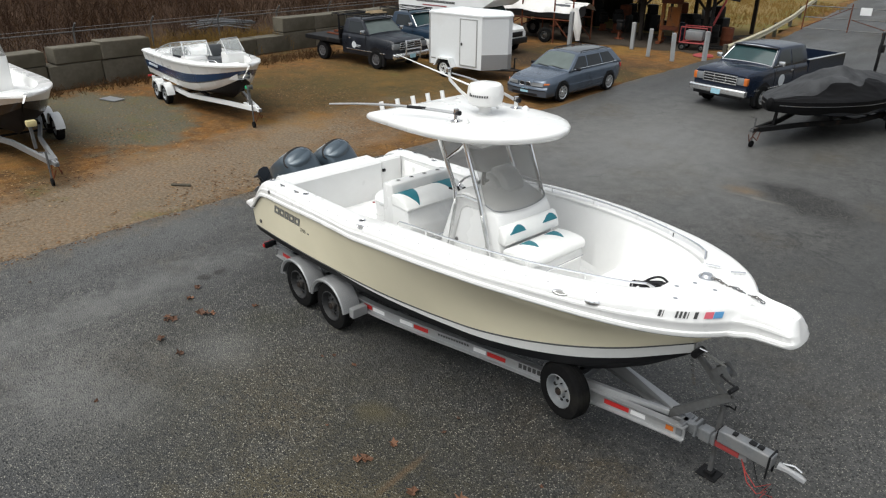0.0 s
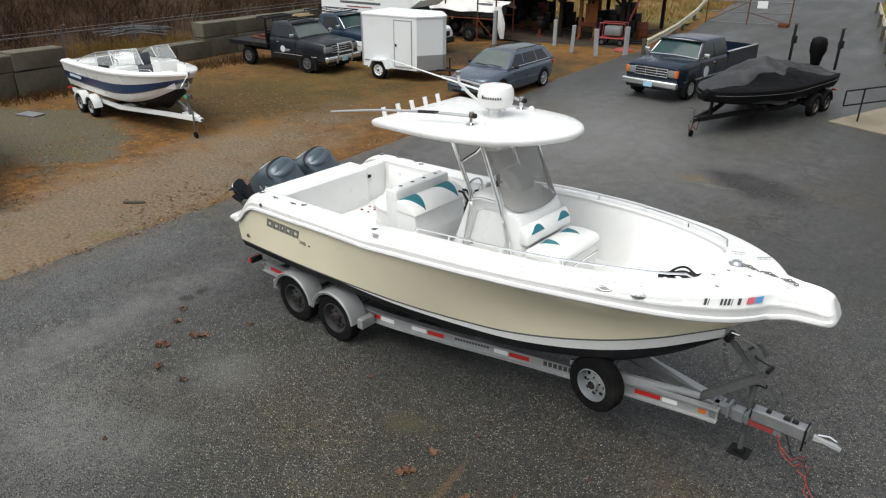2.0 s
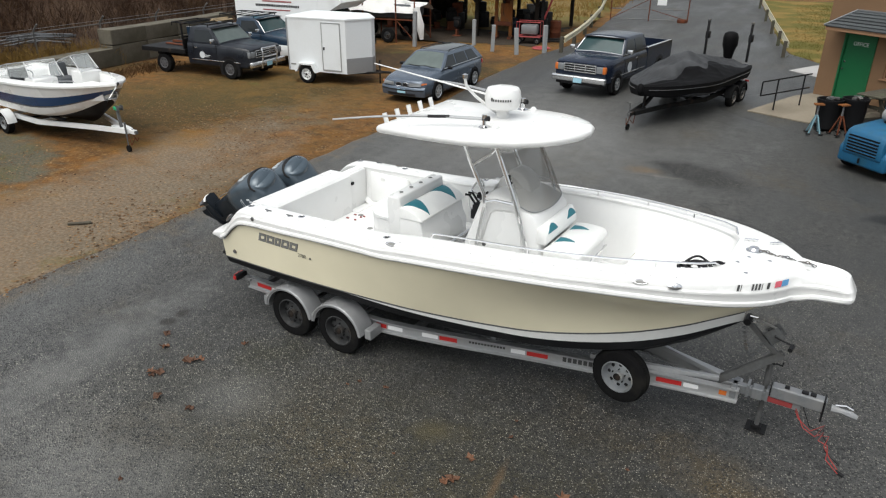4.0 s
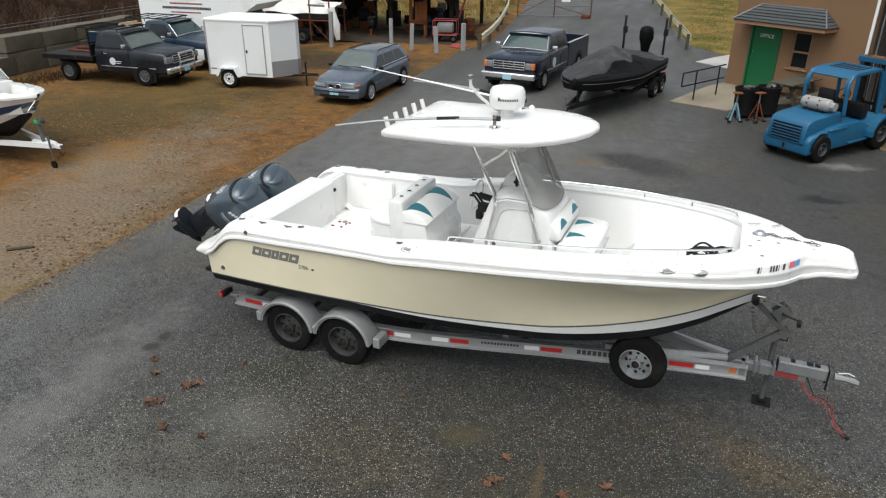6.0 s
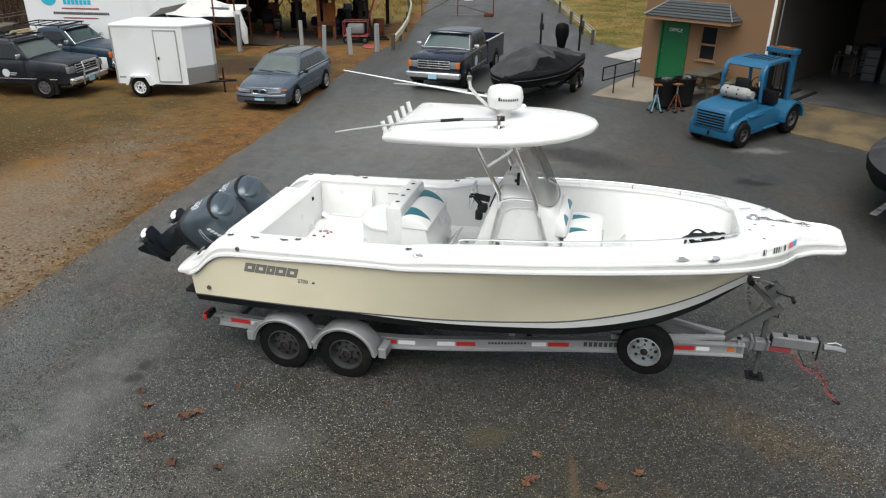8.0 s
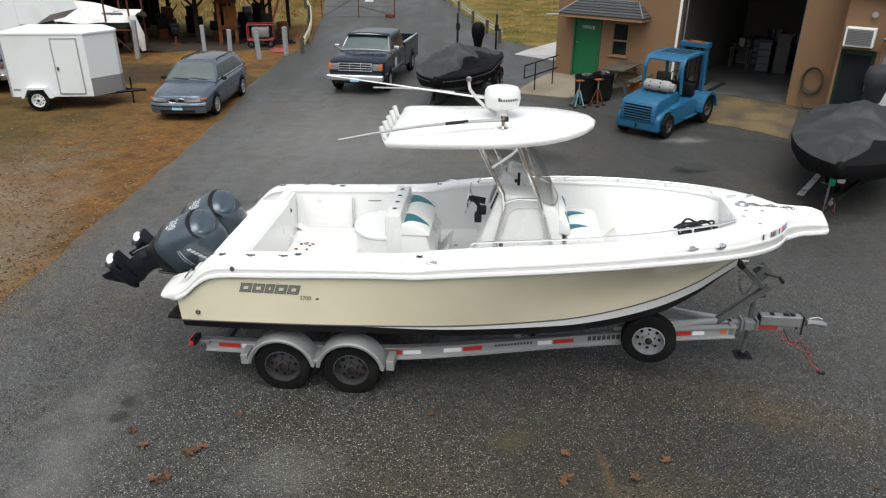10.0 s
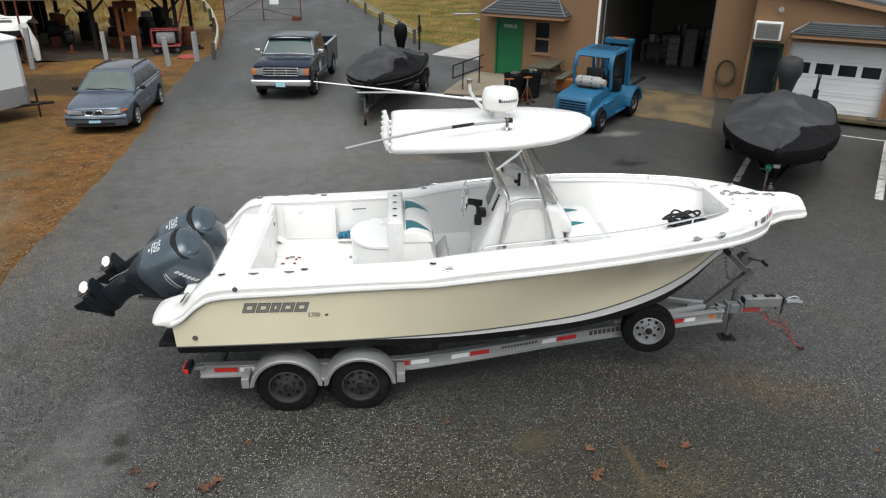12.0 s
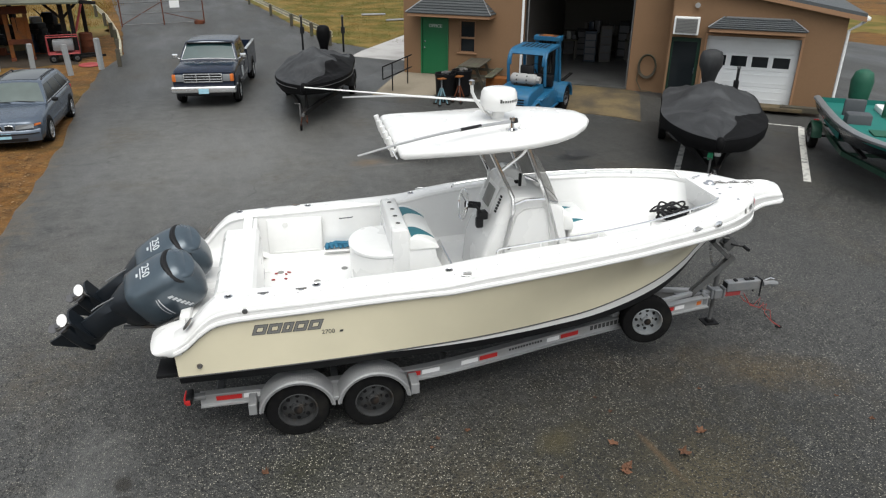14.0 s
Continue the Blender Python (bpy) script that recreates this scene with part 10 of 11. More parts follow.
tr = thing("boat_trailer", GB, "green painted boat trailer with square fenders", "trailer")
small_trailer(tr, 5.4, 6.6, (0.9,), M["boatgreen"], 0.33, 1.12, M["boatgreen"], 0.44, "darkrim")

# ---- yard furniture ----
# handrail by the office
bm = bmesh.new()
a, b = Vector((-2.097, 22.58, 0.14)), Vector((-0.783, 23.65, 0.32))
for z in (0.52, 0.94):
    tube(bm, [a + Vector((0, 0, z)), b + Vector((0, 0, z))], 0.022)
tube(bm, [a + Vector((0, 0, 0.52)), a + Vector((0, 0, 0.94))], 0.022)
for s in (0.32, 0.86):
    tube(bm, [a.lerp(b, s), a.lerp(b, s) + Vector((0, 0, 0.94))], 0.022)
solid("handrail", bm, M["blacksteel"], "dark steel pipe handrail at the office slab", "railing", kind="structure")
# picnic table
pt_ = thing("picnic_table", pose(1.20, 22.5, rise(1.20, 22.5) + 0.03, 0, 0, 55), "weathered dark wooden picnic table", "table")
for k in range(5):
    part("table_board", boxes(((0, -0.30 + 0.15 * k, 0.75), (1.8, 0.14, 0.04), 0.006)), M["oldwood"], pt_, smooth=None)
for sgn in (-1, 1):
    for k in range(2):
        part("bench_board", boxes(((0, sgn * (0.62 + 0.14 * k), 0.44), (1.8, 0.13, 0.04), 0.006)), M["oldwood"], pt_, smooth=None)
    part("trestle", boxes(((sgn * 0.65, 0, 0.42), (0.05, 1.5, 0.09)), ((sgn * 0.65, 0.32, 0.37), (0.05, 0.09, 0.80), 0, (22, 0, 0)), ((sgn * 0.65, -0.32, 0.37), (0.05, 0.09, 0.80), 0, (-22, 0, 0))), M["oldwood"], pt_, smooth=None)


def jack_stand(m, mm, label):
    t = thing("jack_stand", m, label, "jack stand")
    for k in range(4):
        a = radians(45 + 90 * k)
        part("leg", boxes(((0.12 * math.cos(a), 0.12 * math.sin(a), 0.26), (0.04, 0.03, 0.56), 0.004, (20 * math.sin(a), -20 * math.cos(a), 0))), M[mm], t, smooth=None)
        part("foot", boxes(((0.23 * math.cos(a), 0.23 * math.sin(a), 0.015), (0.10, 0.10, 0.03), 0.004)), M["blacksteel"], t, smooth=None)
    part("post", tubes(([(0, 0, 0.3), (0, 0, 0.80)], 0.025)), M["galv"], t)
    part("pad", boxes(((0, 0, 0.82), (0.26, 0.20, 0.04), 0.01)), M["rustorange"], t, smooth=None)


jack_stand(pose(-0.53, 20.98, rise(-0.53, 20.98) + 0.02, 0, 0, 10), "paleblue", "pale blue boat jack stand with orange pad")
jack_stand(pose(0.08, 20.98, rise(0.08, 20.98) + 0.02, 0, 0, 40), "rust", "rust-brown steel boat jack stand with worn pad")
for k, (x, y) in enumerate(((-0.25, 21.45), (0.38, 21.58))):
    bm = bmesh.new()
    lathe(bm, [(0.26, 0), (0.30, 0.05), (0.33, 0.75), (0.35, 0.78), (0.35, 0.84), (0.32, 0.84), (0.30, 0.70), (0.001, 0.68)], 20)
    t = solid("trash_bin", bm, M["blackpl"], "black plastic trash bin full of scrap", "trash can", pose(x, y, rise(x, y) + 0.03), "trash bins")
    bm = bmesh.new()
    rr = random.Random(40 + k)
    for _ in range(7):
        box(bm, (rr.uniform(-0.16, 0.16), rr.uniform(-0.16, 0.16), 0.83 + rr.uniform(0, 0.05)), (rr.uniform(0.08, 0.2), rr.uniform(0.06, 0.16), rr.uniform(0.04, 0.1)), 0.01, (rr.uniform(-20, 20), rr.uniform(-20, 20), rr.uniform(0, 90)))
    part("scrap", bm, M["greysteel"], t, smooth=None)
solid("scrap_box", boxes(((0, 0, 0.2), (0.7, 0.45, 0.4), 0.01)), M["rustorange"], "rusty orange metal box beside the table", "box", pose(1.75, 21.75, rise(1.75, 21.75) + 0.02, 0, 0, -39), smooth=None)
# grey posts before the shed
for k, (x, y, h, lean) in enumerate(((-18.0, 30.0, 1.65, 3), (-15.6, 31.7, 1.22, 0), (-14.1, 30.4, 1.2, 2), (-12.75, 30.0, 1.18, -2), (-11.75, 31.0, 1.25, 0))):
    bm = boxes(((0, 0, h / 2), (0.17, 0.17, h), 0.015))
    solid("marker_post", bm, M["greypost"], "grey painted timber post standing in weeds", "post", pose(x, y, 0, lean, lean, 12 * k), "grey posts", smooth=None)


def guardrail(pts, label):
    t = thing("guardrail", pose(*pts[0], 0), label, "guardrail", kind="structure")
    inv = t.matrix_world.inverted()
    rings = []
    for i, (x, y) in enumerate(pts):
        x0, y0 = pts[max(0, i - 1)]
        x1, y1 = pts[min(len(pts) - 1, i + 1)]
        n = Vector((y1 - y0, x0 - x1, 0)).normalized()
        p = Vector((x, y, 0))
        rings.append([inv @ (p + n * d + Vector((0, 0, z))) for d, z in ((0.0, 0.42), (0.06, 0.46), (0.06, 0.52), (0.0, 0.56), (0.06, 0.60), (0.06, 0.68), (0.0, 0.73), (-0.02, 0.73), (0.03, 0.66), (0.03, 0.61), (-0.02, 0.57), (-0.02, 0.55), (0.03, 0.51), (0.03, 0.47), (-0.02, 0.42))])
    bm = bmesh.new()
    loft(bm, rings, True)
    part("rail_beam", bm, M["guardrail"], t, "dull yellow corrugated rail")
    for i in range(0, len(pts)):
        q = inv @ Vector((*pts[i], 0))
        part("rail_post", boxes(((q.x - 0.1, q.y, 0.36), (0.16, 0.16, 0.74), 0.01)), M["oldwood"], t, smooth=None)


guardrail([(-11.0, 31.5), (-11.25, 34.5), (-11.65, 38), (-12.1, 41), (-12.9, 46), (-13.9, 51), (-15.6, 60)], "weathered yellow guardrail along the driveway")
guardrail([(-1.65, 34.9), (-2.0, 38.5), (-2.5, 43), (-3.1, 49), (-3.9, 57)], "weathered pale guardrail beside the grass")
gate = thing("steel_gate", pose(-12.0, 44.9, 0, 0, 0, 10), "rusty pipe gate standing open by the driveway", "gate", kind="structure")
for z in (0.15, 0.75, 1.35):
    part("gate_bar", tubes(([(0, 0, z), (4.6, 0, z)], 0.028)), M["greysteel"], gate)
for x in (0, 2.3, 4.6):
    part("gate_upright", tubes(([(x, 0, 0.05), (x, 0, 1.55 if x else 1.9)], 0.035)), M["rust"], gate)
part("gate_brace", tubes(([(0, 0, 0.15), (2.3, 0, 1.35)], 0.02), ([(2.3, 0, 0.75), (4.6, 0, 0.15)], 0.02)), M["rust"], gate)
part("gate_sign", boxes(((3.0, -0.04, 1.2), (0.55, 0.02, 0.4), 0.005)), M["whitepaint"], gate, "small white sign", smooth=None)
part("gate_wheel", lathe(bmesh.new(), [(0.08, -0.1), (0.28, -0.1), (0.30, 0), (0.28, 0.1), (0.08, 0.1)], 18, (4.3, 0, 0.12)), M["rust"], gate)
# lean-to shed full of machinery
shed = thing("lean_to_shed", pose(-18.2, 36.0, 0), "open timber lean-to shed with dark braced posts", "shed", kind="structure")
for x in (-5.5, -2.0, 1.5, 4.8):
    for y, h in ((-1.4, 2.40), (5.0, 3.15)):
        pp = part("shed_post", boxes(((x, y, h / 2), (0.18, 0.18, h), 0.01)), M["darkboard"], shed, smooth=None)
        for sgn in (-1, 1):
            part("knee_brace", boxes(((x + sgn * 0.34, y, h - 0.42), (0.10, 0.10, 0.95), 0.01, (0, sgn * 45, 0))), M["darkboard"], pp, smooth=None)
for y, h in ((-1.4, 2.42), (5.0, 3.17)):
    part("shed_beam", boxes(((-0.55, y, h), (12.0, 0.16, 0.18))), M["darkboard"], shed, smooth=None)
part("shed_roof", boxes(((-0.55, 1.45, 2.86), (12.5, 8.2, 0.07), 0, (6.7, 0, 0))), M["olivemetal"], shed, "olive metal shed roof", smooth=None)
# dark boards added at back and left to keep light out of the shed
for k in range(12):
    part("back_board", boxes(((-6.0 + 0.30 * k, 5.15, 1.55), (0.29, 0.03, 3.0 + 0.04 * (k % 3)), 0.004)), M["darkboard"], shed, smooth=None)
for k in range(16):
    part("side_board", boxes(((-6.15, 0.2 + 0.32 * k, 1.35), (0.03, 0.31, 2.7), 0.004)), M["darkboard"], shed, smooth=None)
rnd = random.Random(77)
# rusty orange press frame, red cart, drums and scrap below
t = thing("press_frame", pose(-15.2, 34.6, 0, 0, 0, 12), "rusty orange hydraulic press frame", "machine")
for sgn in (-1, 1):
    part("upright", boxes(((sgn * 0.38, 0, 1.1), (0.16, 0.22, 2.2), 0.01)), M["rustorange"], t, smooth=None)
    part("base_foot", boxes(((sgn * 0.38, 0, 0.06), (0.2, 0.9, 0.12), 0.01)), M["rust"], t, smooth=None)
pieces("press_beam", boxes(((0, 0, 2.05), (1.0, 0.3, 0.3), 0.02), ((0, 0, 0.75), (0.9, 0.3, 0.2), 0.02)), M["rust"], t, smooth=None)
part("ram", tubes(([(0, 0, 1.9), (0, 0, 1.2)], 0.08)), M["blacksteel"], t)
part("orange_plate", boxes(((0.1, -0.05, 1.3), (0.5, 0.05, 0.9), 0.01)), M["rustorange"], t, smooth=None)
t = thing("red_cart", pose(-13.4, 33.6, 0, 0, 0, 8), "worn red welding cart with pale engine", "cart")
part("cart_frame", tubes(([(-0.6, -0.35, 0.35), (0.6, -0.35, 0.35), (0.6, -0.35, 1.05), (-0.6, -0.35, 1.05), (-0.6, -0.35, 0.35)], 0.03), ([(-0.6, 0.35, 0.35), (0.6, 0.35, 0.35), (0.6, 0.35, 1.05), (-0.6, 0.35, 1.05), (-0.6, 0.35, 0.35)], 0.03)), M["redpaint"], t)
part("engine_block", boxes(((0, 0, 0.68), (0.8, 0.5, 0.45), 0.06)), M["galv"], t)
part("tray", boxes(((0, 0, 0.35), (1.2, 0.7, 0.04))), M["redpaint"], t, smooth=None)
for x in (-0.45, 0.45):
    for y in (-0.38, 0.38):
        wheel(t, "cart_wheel", (x, y, 0.17), 0.17, 0.08, M["greysteel"], "", 0.5, 4, -1 if y < 0 else 1)
bm = bmesh.new()
lathe(bm, [(0.42, 0), (0.46, 0.03), (0.42, 0.07), (0.15, 0.10), (0.001, 0.11)], 20)
solid("red_plate", bm, M["redpaint"], "flat worn red steel disc on the ground", "scrap", pose(-12.3, 32.2, 0.0))
for k in range(4):
    x, y = -12.9 - 0.75 * k + rnd.uniform(-0.2, 0.2), 36.0 + rnd.uniform(-0.5, 0.8)
    t = thing("oil_drum", pose(x, y, 0), "dark rusty steel drum under the shed", "drum", "steel drums")
    part("drum_body", lathe(bmesh.new(), [(0.28, 0), (0.29, 0.02), (0.285, 0.28), (0.295, 0.30), (0.285, 0.32), (0.285, 0.56), (0.295, 0.58), (0.285, 0.60), (0.29, 0.86), (0.27, 0.88), (0.26, 0.85), (0.001, 0.85)], 20), M[("rust", "blacksteel", "blacksteel", "bluepaint")[k]], t)
    part("bung", lathe(bmesh.new(), [(0.03, 0.85), (0.03, 0.87), (0.001, 0.87)], 8, (0.15, 0, 0)), M["galv"], t)
for k in range(7):
    x, y, s = -22.5 + 1.25 * k + rnd.uniform(-0.3, 0.3), 34.8 + rnd.uniform(-0.8, 2.2), rnd.uniform(0.5, 1.0)
    t = thing("scrap_engine", pose(x, y, 0, 0, 0, rnd.uniform(0, 180)), "dark greasy engine block on a stand", "engine", "scrap engines")
    part("engine_block", boxes(((0, 0, 0.75 * s + 0.2), (0.75 * s, 0.5 * s, 0.6 * s), 0.05), ((0, 0, 1.15 * s + 0.2), (0.55 * s, 0.65 * s, 0.3 * s), 0.06)), M["blacksteel"], t)
    part("flywheel", tubes(([(0.40 * s, 0, 0.7 * s + 0.2), (0.46 * s, 0, 0.7 * s + 0.2)], 0.25 * s)), M["rust"], t)
    part("stand", boxes(((0, 0, 0.30 * s), (0.6 * s, 0.1, 0.6 * s), 0.01), ((0, 0, 0.03), (0.8 * s, 0.7 * s, 0.06), 0.01)), M["rust"], t, smooth=None)
t = thing("engine_hoist", pose(-13.0, 34.3, 0, 0, 0, 20), "tall black engine hoist with red ram", "hoist")
part("mast", boxes(((0, 0, 1.2), (0.16, 0.16, 2.4), 0.015)), M["blacksteel"], t, smooth=None)
part("boom", boxes(((0.45, 0, 2.35), (1.3, 0.12, 0.14), 0.01, (0, 8, 0))), M["blacksteel"], t, smooth=None)
part("ram", tubes(([(0.08, 0, 1.1), (0.5, 0, 2.25)], 0.05)), M["redpaint"], t)
for sgn in (-1, 1):
    part("hoist_leg", boxes(((0.4, sgn * 0.35, 0.1), (1.3, 0.1, 0.1), 0.01)), M["blacksteel"], t, smooth=None)
part("cross_beam", boxes(((-0.1, 0, 0.12), (0.14, 0.9, 0.12), 0.01)), M["blacksteel"], t, smooth=None)
for k in range(9):
    x, y, s = -23.5 + 1.15 * k + rnd.uniform(-0.3, 0.3), 37.2 + rnd.uniform(-0.8, 2.4), rnd.uniform(0.6, 1.1)
    t = thing("scrap_machine", pose(x, y, 0, 0, 0, rnd.uniform(0, 180)), "dark old machine stored under the shed", "machine", "scrap machines")
    part("machine_body", boxes(((0, 0, 0.45 * s), (0.9 * s, 0.6 * s, 0.9 * s), 0.05)), M["blacksteel"], t)
    part("machine_head", boxes(((0.1 * s, 0, 1.15 * s), (0.5 * s, 0.5 * s, 0.55 * s), 0.06)), M[rnd.choice(["rust", "blacksteel", "greysteel"])], t)
    part("crank", tubes(([(0.3 * s, 0.2 * s, 1.2 * s), (0.6 * s, 0.3 * s, 1.6 * s)], 0.03)), M["blacksteel"], t)
# tarped boat on a red rack
t = thing("tarped_boat", pose(-20.9, 31.6, 0, 0, 0, 6), "boat under a loose white tarp on a red steel rack", "boat")
bm = bmesh.new()
rings = []
for i in range(17):
    s = i / 16
    ring = []
    for k in range(13):
        a = -1 + 2 * k / 12
        z = 1.75 + 0.55 * (1 - abs(a) ** 1.5) * math.sin(math.pi * min(1, s * 1.1 + 0.1)) + 0.16 * noise.noise(Vector((a * 2, s * 4, 5))) - 0.5 * max(0, abs(a) - 0.8) * 3
        ring.append(Vector((-2.6 + 5.2 * s, a * 1.25 * (1 - 0.5 * max(0, s - 0.6)), z)))
    rings.append(ring)
loft(bm, rings, False)
part("white_tarp", bm, M["tarp"], t, "crumpled white tarp", smooth=50)
part("hull", boxes(((-0.1, 0, 1.45), (4.6, 1.8, 0.7), 0.2)), M["brownseat"], t)
for x in (-2.2, -0.4, 1.4, 2.4):
    for y in (-1.1, 1.1):
        part("rack_post", tubes(([(x, y, 0), (x, y, 2.7)], 0.04)), M["rust"], t)
for y in (-1.1, 1.1):
    part("rack_rail", tubes(([(-2.2, y, 1.1), (2.4, y, 1.1)], 0.035), ([(-2.2, y, 2.65), (2.4, y, 2.65)], 0.03), ([(-2.2, y, 0.1), (-0.4, y, 1.1)], 0.025), ([(1.4, y, 1.1), (2.4, y, 0.1)], 0.025)), M["rust"], t)
part("corner_drape", tubes(([(2.5, -1.15, 1.7), (2.75, -1.25, 0.9), (2.85, -1.3, 0.25)], [0.18, 0.22, 0.10])), M["tarp"], t)
for x in (-1.0, 1.0):
    wheel(t, "wheel", (x, -1.2, 0.36), 0.36, 0.2, M["greysteel"], "", 0.5, 6, -1)
    wheel(t, "wheel", (x, 1.2, 0.36), 0.36, 0.2, M["greysteel"], "", 0.5, 6, 1)
# lumber on the trucks' wall, pale sheet, small junk
solid("lumber_stack", boxes(*[((rnd.uniform(-0.1, 0.1), -0.3 + 0.14 * k, 0.05 + 0.06 * (k % 2)), (0.8, 0.10, 0.03)) for k in range(3)]), M["palewood"], "pale lumber offcuts stacked on the truck rack", "lumber", pose(-21.9, 21.0, 1.925, 0, 0, 84), smooth=None)
solid("plastic_sheet", boxes(((0, 0, 0.02), (0.75, 0.42, 0.03), 0.006)), M["galv"], "pale crate lid lying on the gravel", "litter", pose(-22.6, 10.0, 0.012, 0, 0, 12), smooth=None)
# a short dark stick, drawn as a round bar
solid("pipe_stub", tubes(([(0, 0, 0.03), (0.42, 0.05, 0.03)], 0.03)), M["oldwood"], "short dark stick lying on the dirt", "litter", pose(-13.6, 7.2, 0.0, 0, 0, 30))
bm = bmesh.new()
for k in range(6):
    tube(bm, [(rnd.uniform(-1.9, -1.2), rnd.uniform(-0.3, 0.3), 0.20 + 0.07 * k), (0, rnd.uniform(-0.2, 0.2), 0.26 + 0.05 * k), (rnd.uniform(1.2, 2.0), rnd.uniform(-0.3, 0.3), 0.02 + 0.06 * k)], 0.032)
heap = solid("pipe_heap", bm, M["galv"], "heap of grey pipes lying behind the fence", "pipe heap", pose(-28.6, 18.0, 0.85, 0, 0, 90), kind="stuff")
for x, y, yaw, l in ((3.4, 44, 8, 2.6), (2.6, 47.5, -5, 1.6)):
    solid("fallen_pole", tubes(([(0, 0, 0.08), (l, 0, 0.08)], 0.07)), M["galv"], "pale fallen pole lying on the grass", "pole", pose(x, y, 0.01, 0, 0, yaw), "fallen poles")
# clutter deep in the workshop
for k in range(7):
    x, y = -3.3 + 0.70 * k + rnd.uniform(-0.2, 0.2), 6.6 + rnd.uniform(-1.0, 1.6)
    t = thing("workshop_bench", BUILDING @ pose(x, y, 0.035, 0, 0, rnd.uniform(-20, 20)), "dim workbench crowded with tools in the workshop", "workbench", "workshop benches")
    h = rnd.uniform(0.8, 0.95)
    part("bench_top", boxes(((0, 0, h), (0.8, 0.6, 0.06), 0.01)), M["oldwood"], t, smooth=None)
    for u in (-0.34, 0.34):
        for w_ in (-0.24, 0.24):
            part("bench_leg", boxes(((u, w_, h / 2), (0.06, 0.06, h))), M["darkwall"], t, smooth=None)
    for u in (-0.26, 0.0, 0.26):
        hh = rnd.uniform(0.12, 0.55)
        part("tool_case", boxes(((u, rnd.uniform(-0.1, 0.1), h + 0.03 + hh / 2), (rnd.uniform(0.12, 0.24), 0.25, hh), 0.02)), M[rnd.choice(["darkwall", "greydecal", "bluepaint", "darkrim", "greysteel"])], t)
for k in range(8):
    x, y, h = -3.5 + 0.62 * k, rnd.uniform(5.0, 8.2), rnd.uniform(0.9, 1.7)
    t = thing("tool_cabinet", BUILDING @ pose(x, y, 0.035, 0, 0, rnd.uniform(-15, 15)), "dim dark tool cabinet standing in the workshop", "cabinet", "workshop cabinets")
    cb = part("cabinet_body", boxes(((0, 0, h / 2), (0.5, 0.45, h), 0.02)), M[rnd.choice(["darkrim", "bluepaint", "darkwall", "blackpl"])], t, smooth=None)
    for q in range(4):
        part("drawer", boxes(((0, -0.23, h * (0.15 + 0.22 * q)), (0.44, 0.02, h * 0.19), 0.006)), M["darkrim"], cb, smooth=None)
for x, z in ((-2.6, 2.9), (-1.2, 3.1), (0.3, 2.8)):
    t = thing("hanging_tarp", BUILDING @ pose(x, 7.4, z), "pale dusty tarp hanging in the dark workshop", "tarp", "hanging tarps")
    bm = bmesh.new()
    loft(bm, [[Vector((0.10 * math.cos(a) * (1 + 0.9 * u) + 0.05 * math.sin(5 * u + a * 3), 0.06 * math.sin(a) * (1 + u), 1.3 - 1.5 * u)) for a in [2 * math.pi * i / 10 for i in range(10)]] for u in steps(0, 1, 8)], True)
    part("tarp_folds", bm, M["greytank"], t, smooth=60)
# fallen leaves
def leaf_mesh(seed):
    rr = random.Random(seed)
    bm = bmesh.new()
    pts = []
    for k in range(11):
        a = 2 * math.pi * (k + rr.uniform(-0.3, 0.3)) / 11
        r = 0.058 * (1 if k % 2 else 0.66) * rr.uniform(0.55, 1.15)
        pts.append(bm.verts.new((r * math.cos(a) * 1.2, r * math.sin(a), rr.uniform(0.0, 0.05))))
    c = bm.verts.new((0, 0, 0.008))
    for k in range(11):
        bm.faces.new([pts[k], pts[(k + 1) % 11], c])
    return link_bm("fallen_leaf", bm, M["leafrust"])


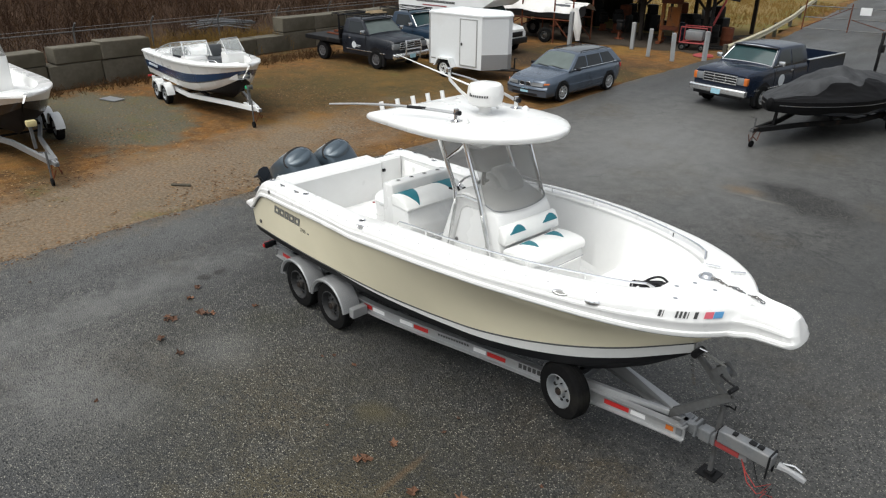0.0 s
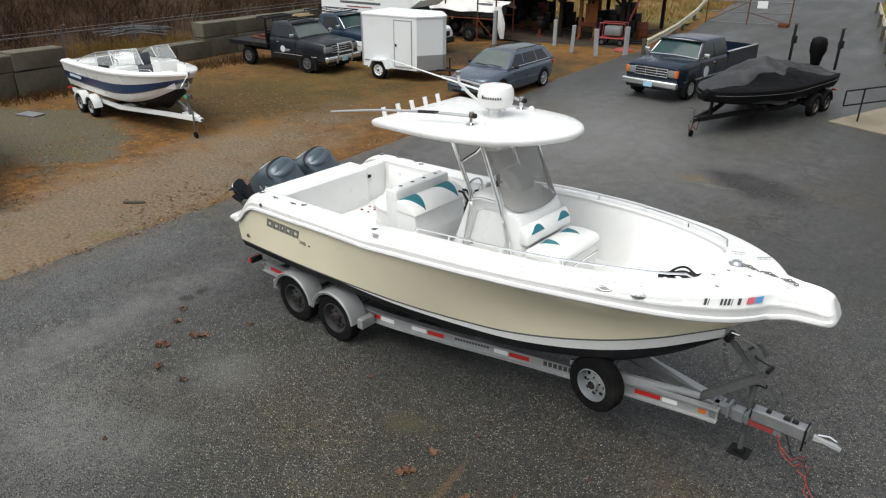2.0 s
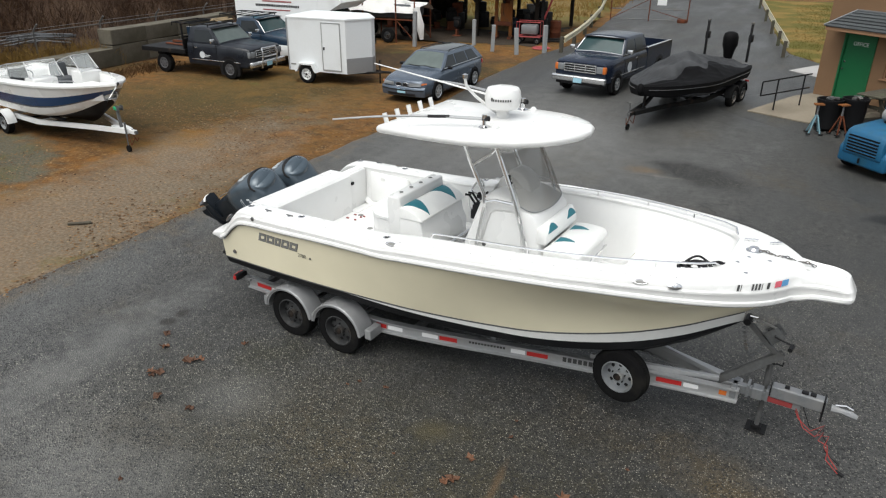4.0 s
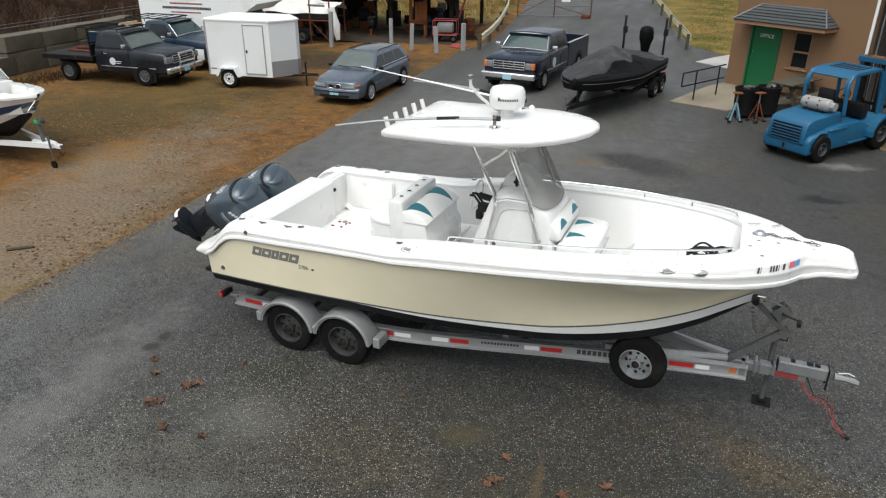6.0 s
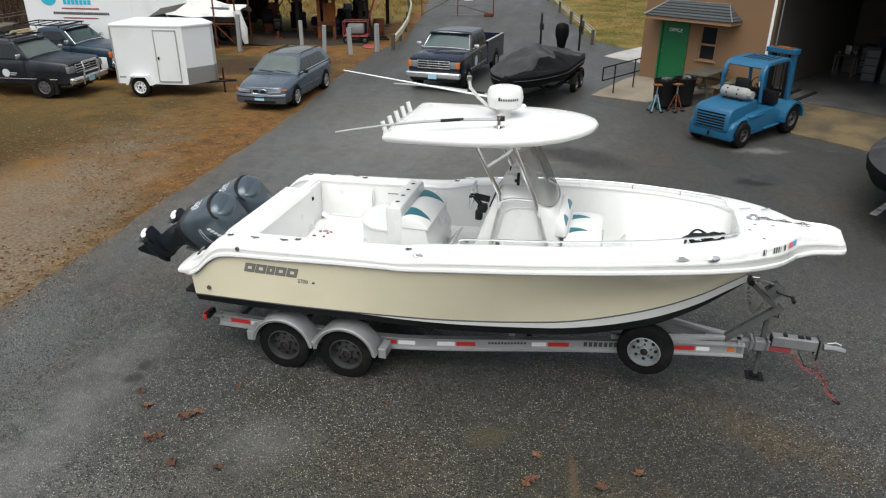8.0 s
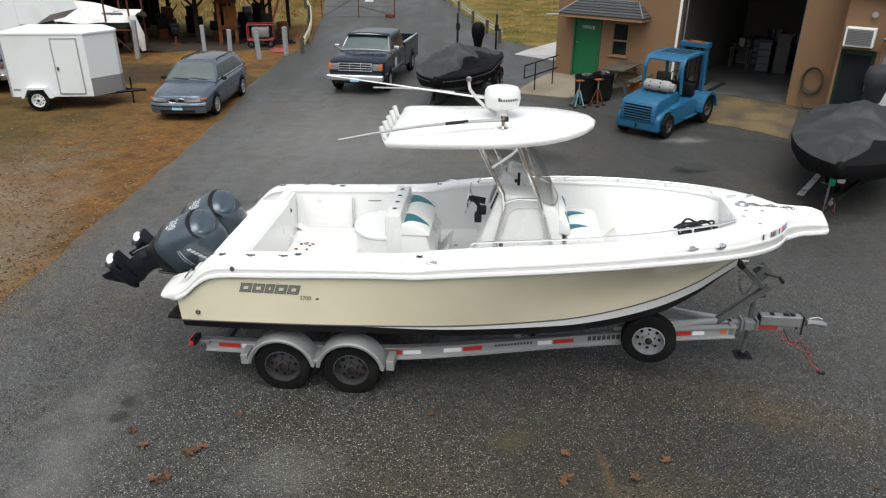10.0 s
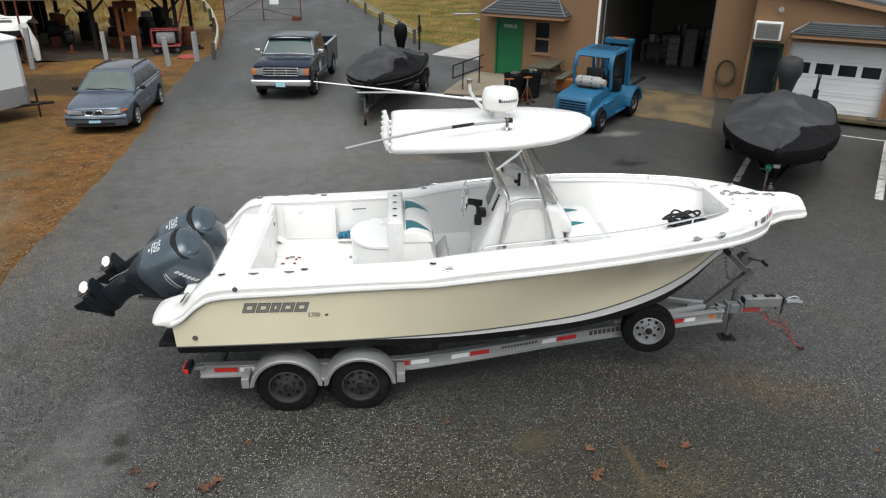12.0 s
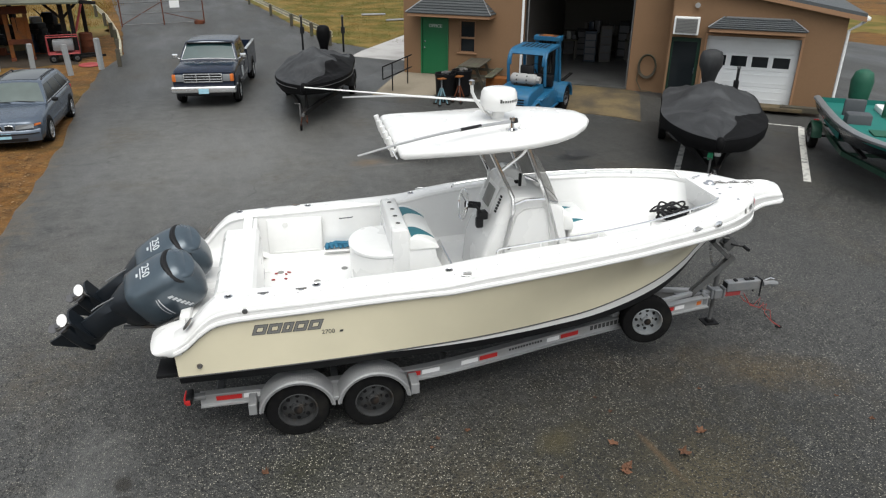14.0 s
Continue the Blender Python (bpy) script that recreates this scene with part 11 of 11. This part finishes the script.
leaves = [leaf_mesh(k) for k in range(4)]
spots = [(-8.0, 4.71), (-7.93, 4.77), (-8.25, 4.22), (-8.19, 4.30), (-8.32, 4.27), (-7.66, 5.34), (-7.31, 3.91), (-7.83, 3.91), (-3.9, 4.59), (-4.01, 4.17), (-3.95, 4.22), (-8.82, 5.05), (-3.24, 4.22), (-2.82, 4.48), (-8.6, 4.79), (-8.07, 4.66)]
spots += [(rnd.uniform(-12, 2), rnd.uniform(2.2, 5.6)) for _ in range(16)]
for k, (x, y) in enumerate(spots):
    o = new("fallen_leaf", leaves[k % 4])
    s = rnd.uniform(1.0, 1.55) if k < 16 else rnd.uniform(0.35, 0.7)
    o.matrix_world = pose(x, y, 0.027, 0, 0, rnd.uniform(0, 360)) @ Matrix.Diagonal((s, s, s, 1))
    tagged(o, "dry rust-brown leaf lying on the asphalt", "leaf", "fallen leaves")

# leaf litter over the dirt, in drifts
rnd = random.Random(77)
vs, fs = [], []
while len(fs) < 17000:
    x, y = rnd.uniform(-25, -12.3), rnd.uniform(1, 30)
    edge = len(fs) > 15400
    if edge:
        x = -11.98 + rnd.gauss(-0.10, 0.14)
    elif noise.noise(Vector((x * 0.45, y * 0.30, 2.0))) + 0.5 * noise.noise(Vector((x * 1.7, y * 1.7, 5.0))) < rnd.uniform(-0.15, 0.55):
        continue
    a, r = rnd.uniform(0, 6.28), rnd.uniform(0.012, 0.042)
    u, w = Vector((math.cos(a), math.sin(a), rnd.uniform(-0.12, 0.12))) * r, Vector((-math.sin(a), math.cos(a), rnd.uniform(-0.12, 0.12))) * r * 0.6
    p = Vector((x, y, 0.032 if x > -12.25 else 0.012))
    k = len(vs)
    vs.extend([tuple(p - u), tuple(p + w), tuple(p + u), tuple(p - w)])
    fs.append((k, k + 1, k + 2, k + 3))
me = bpy.data.meshes.new("leaf_litter")
me.from_pydata(vs, [], fs)
me.materials.append(M["litter"])
tagged(new("leaf_litter", me), "brown oak leaf litter strewn over the dirt", "leaf litter", kind="stuff")
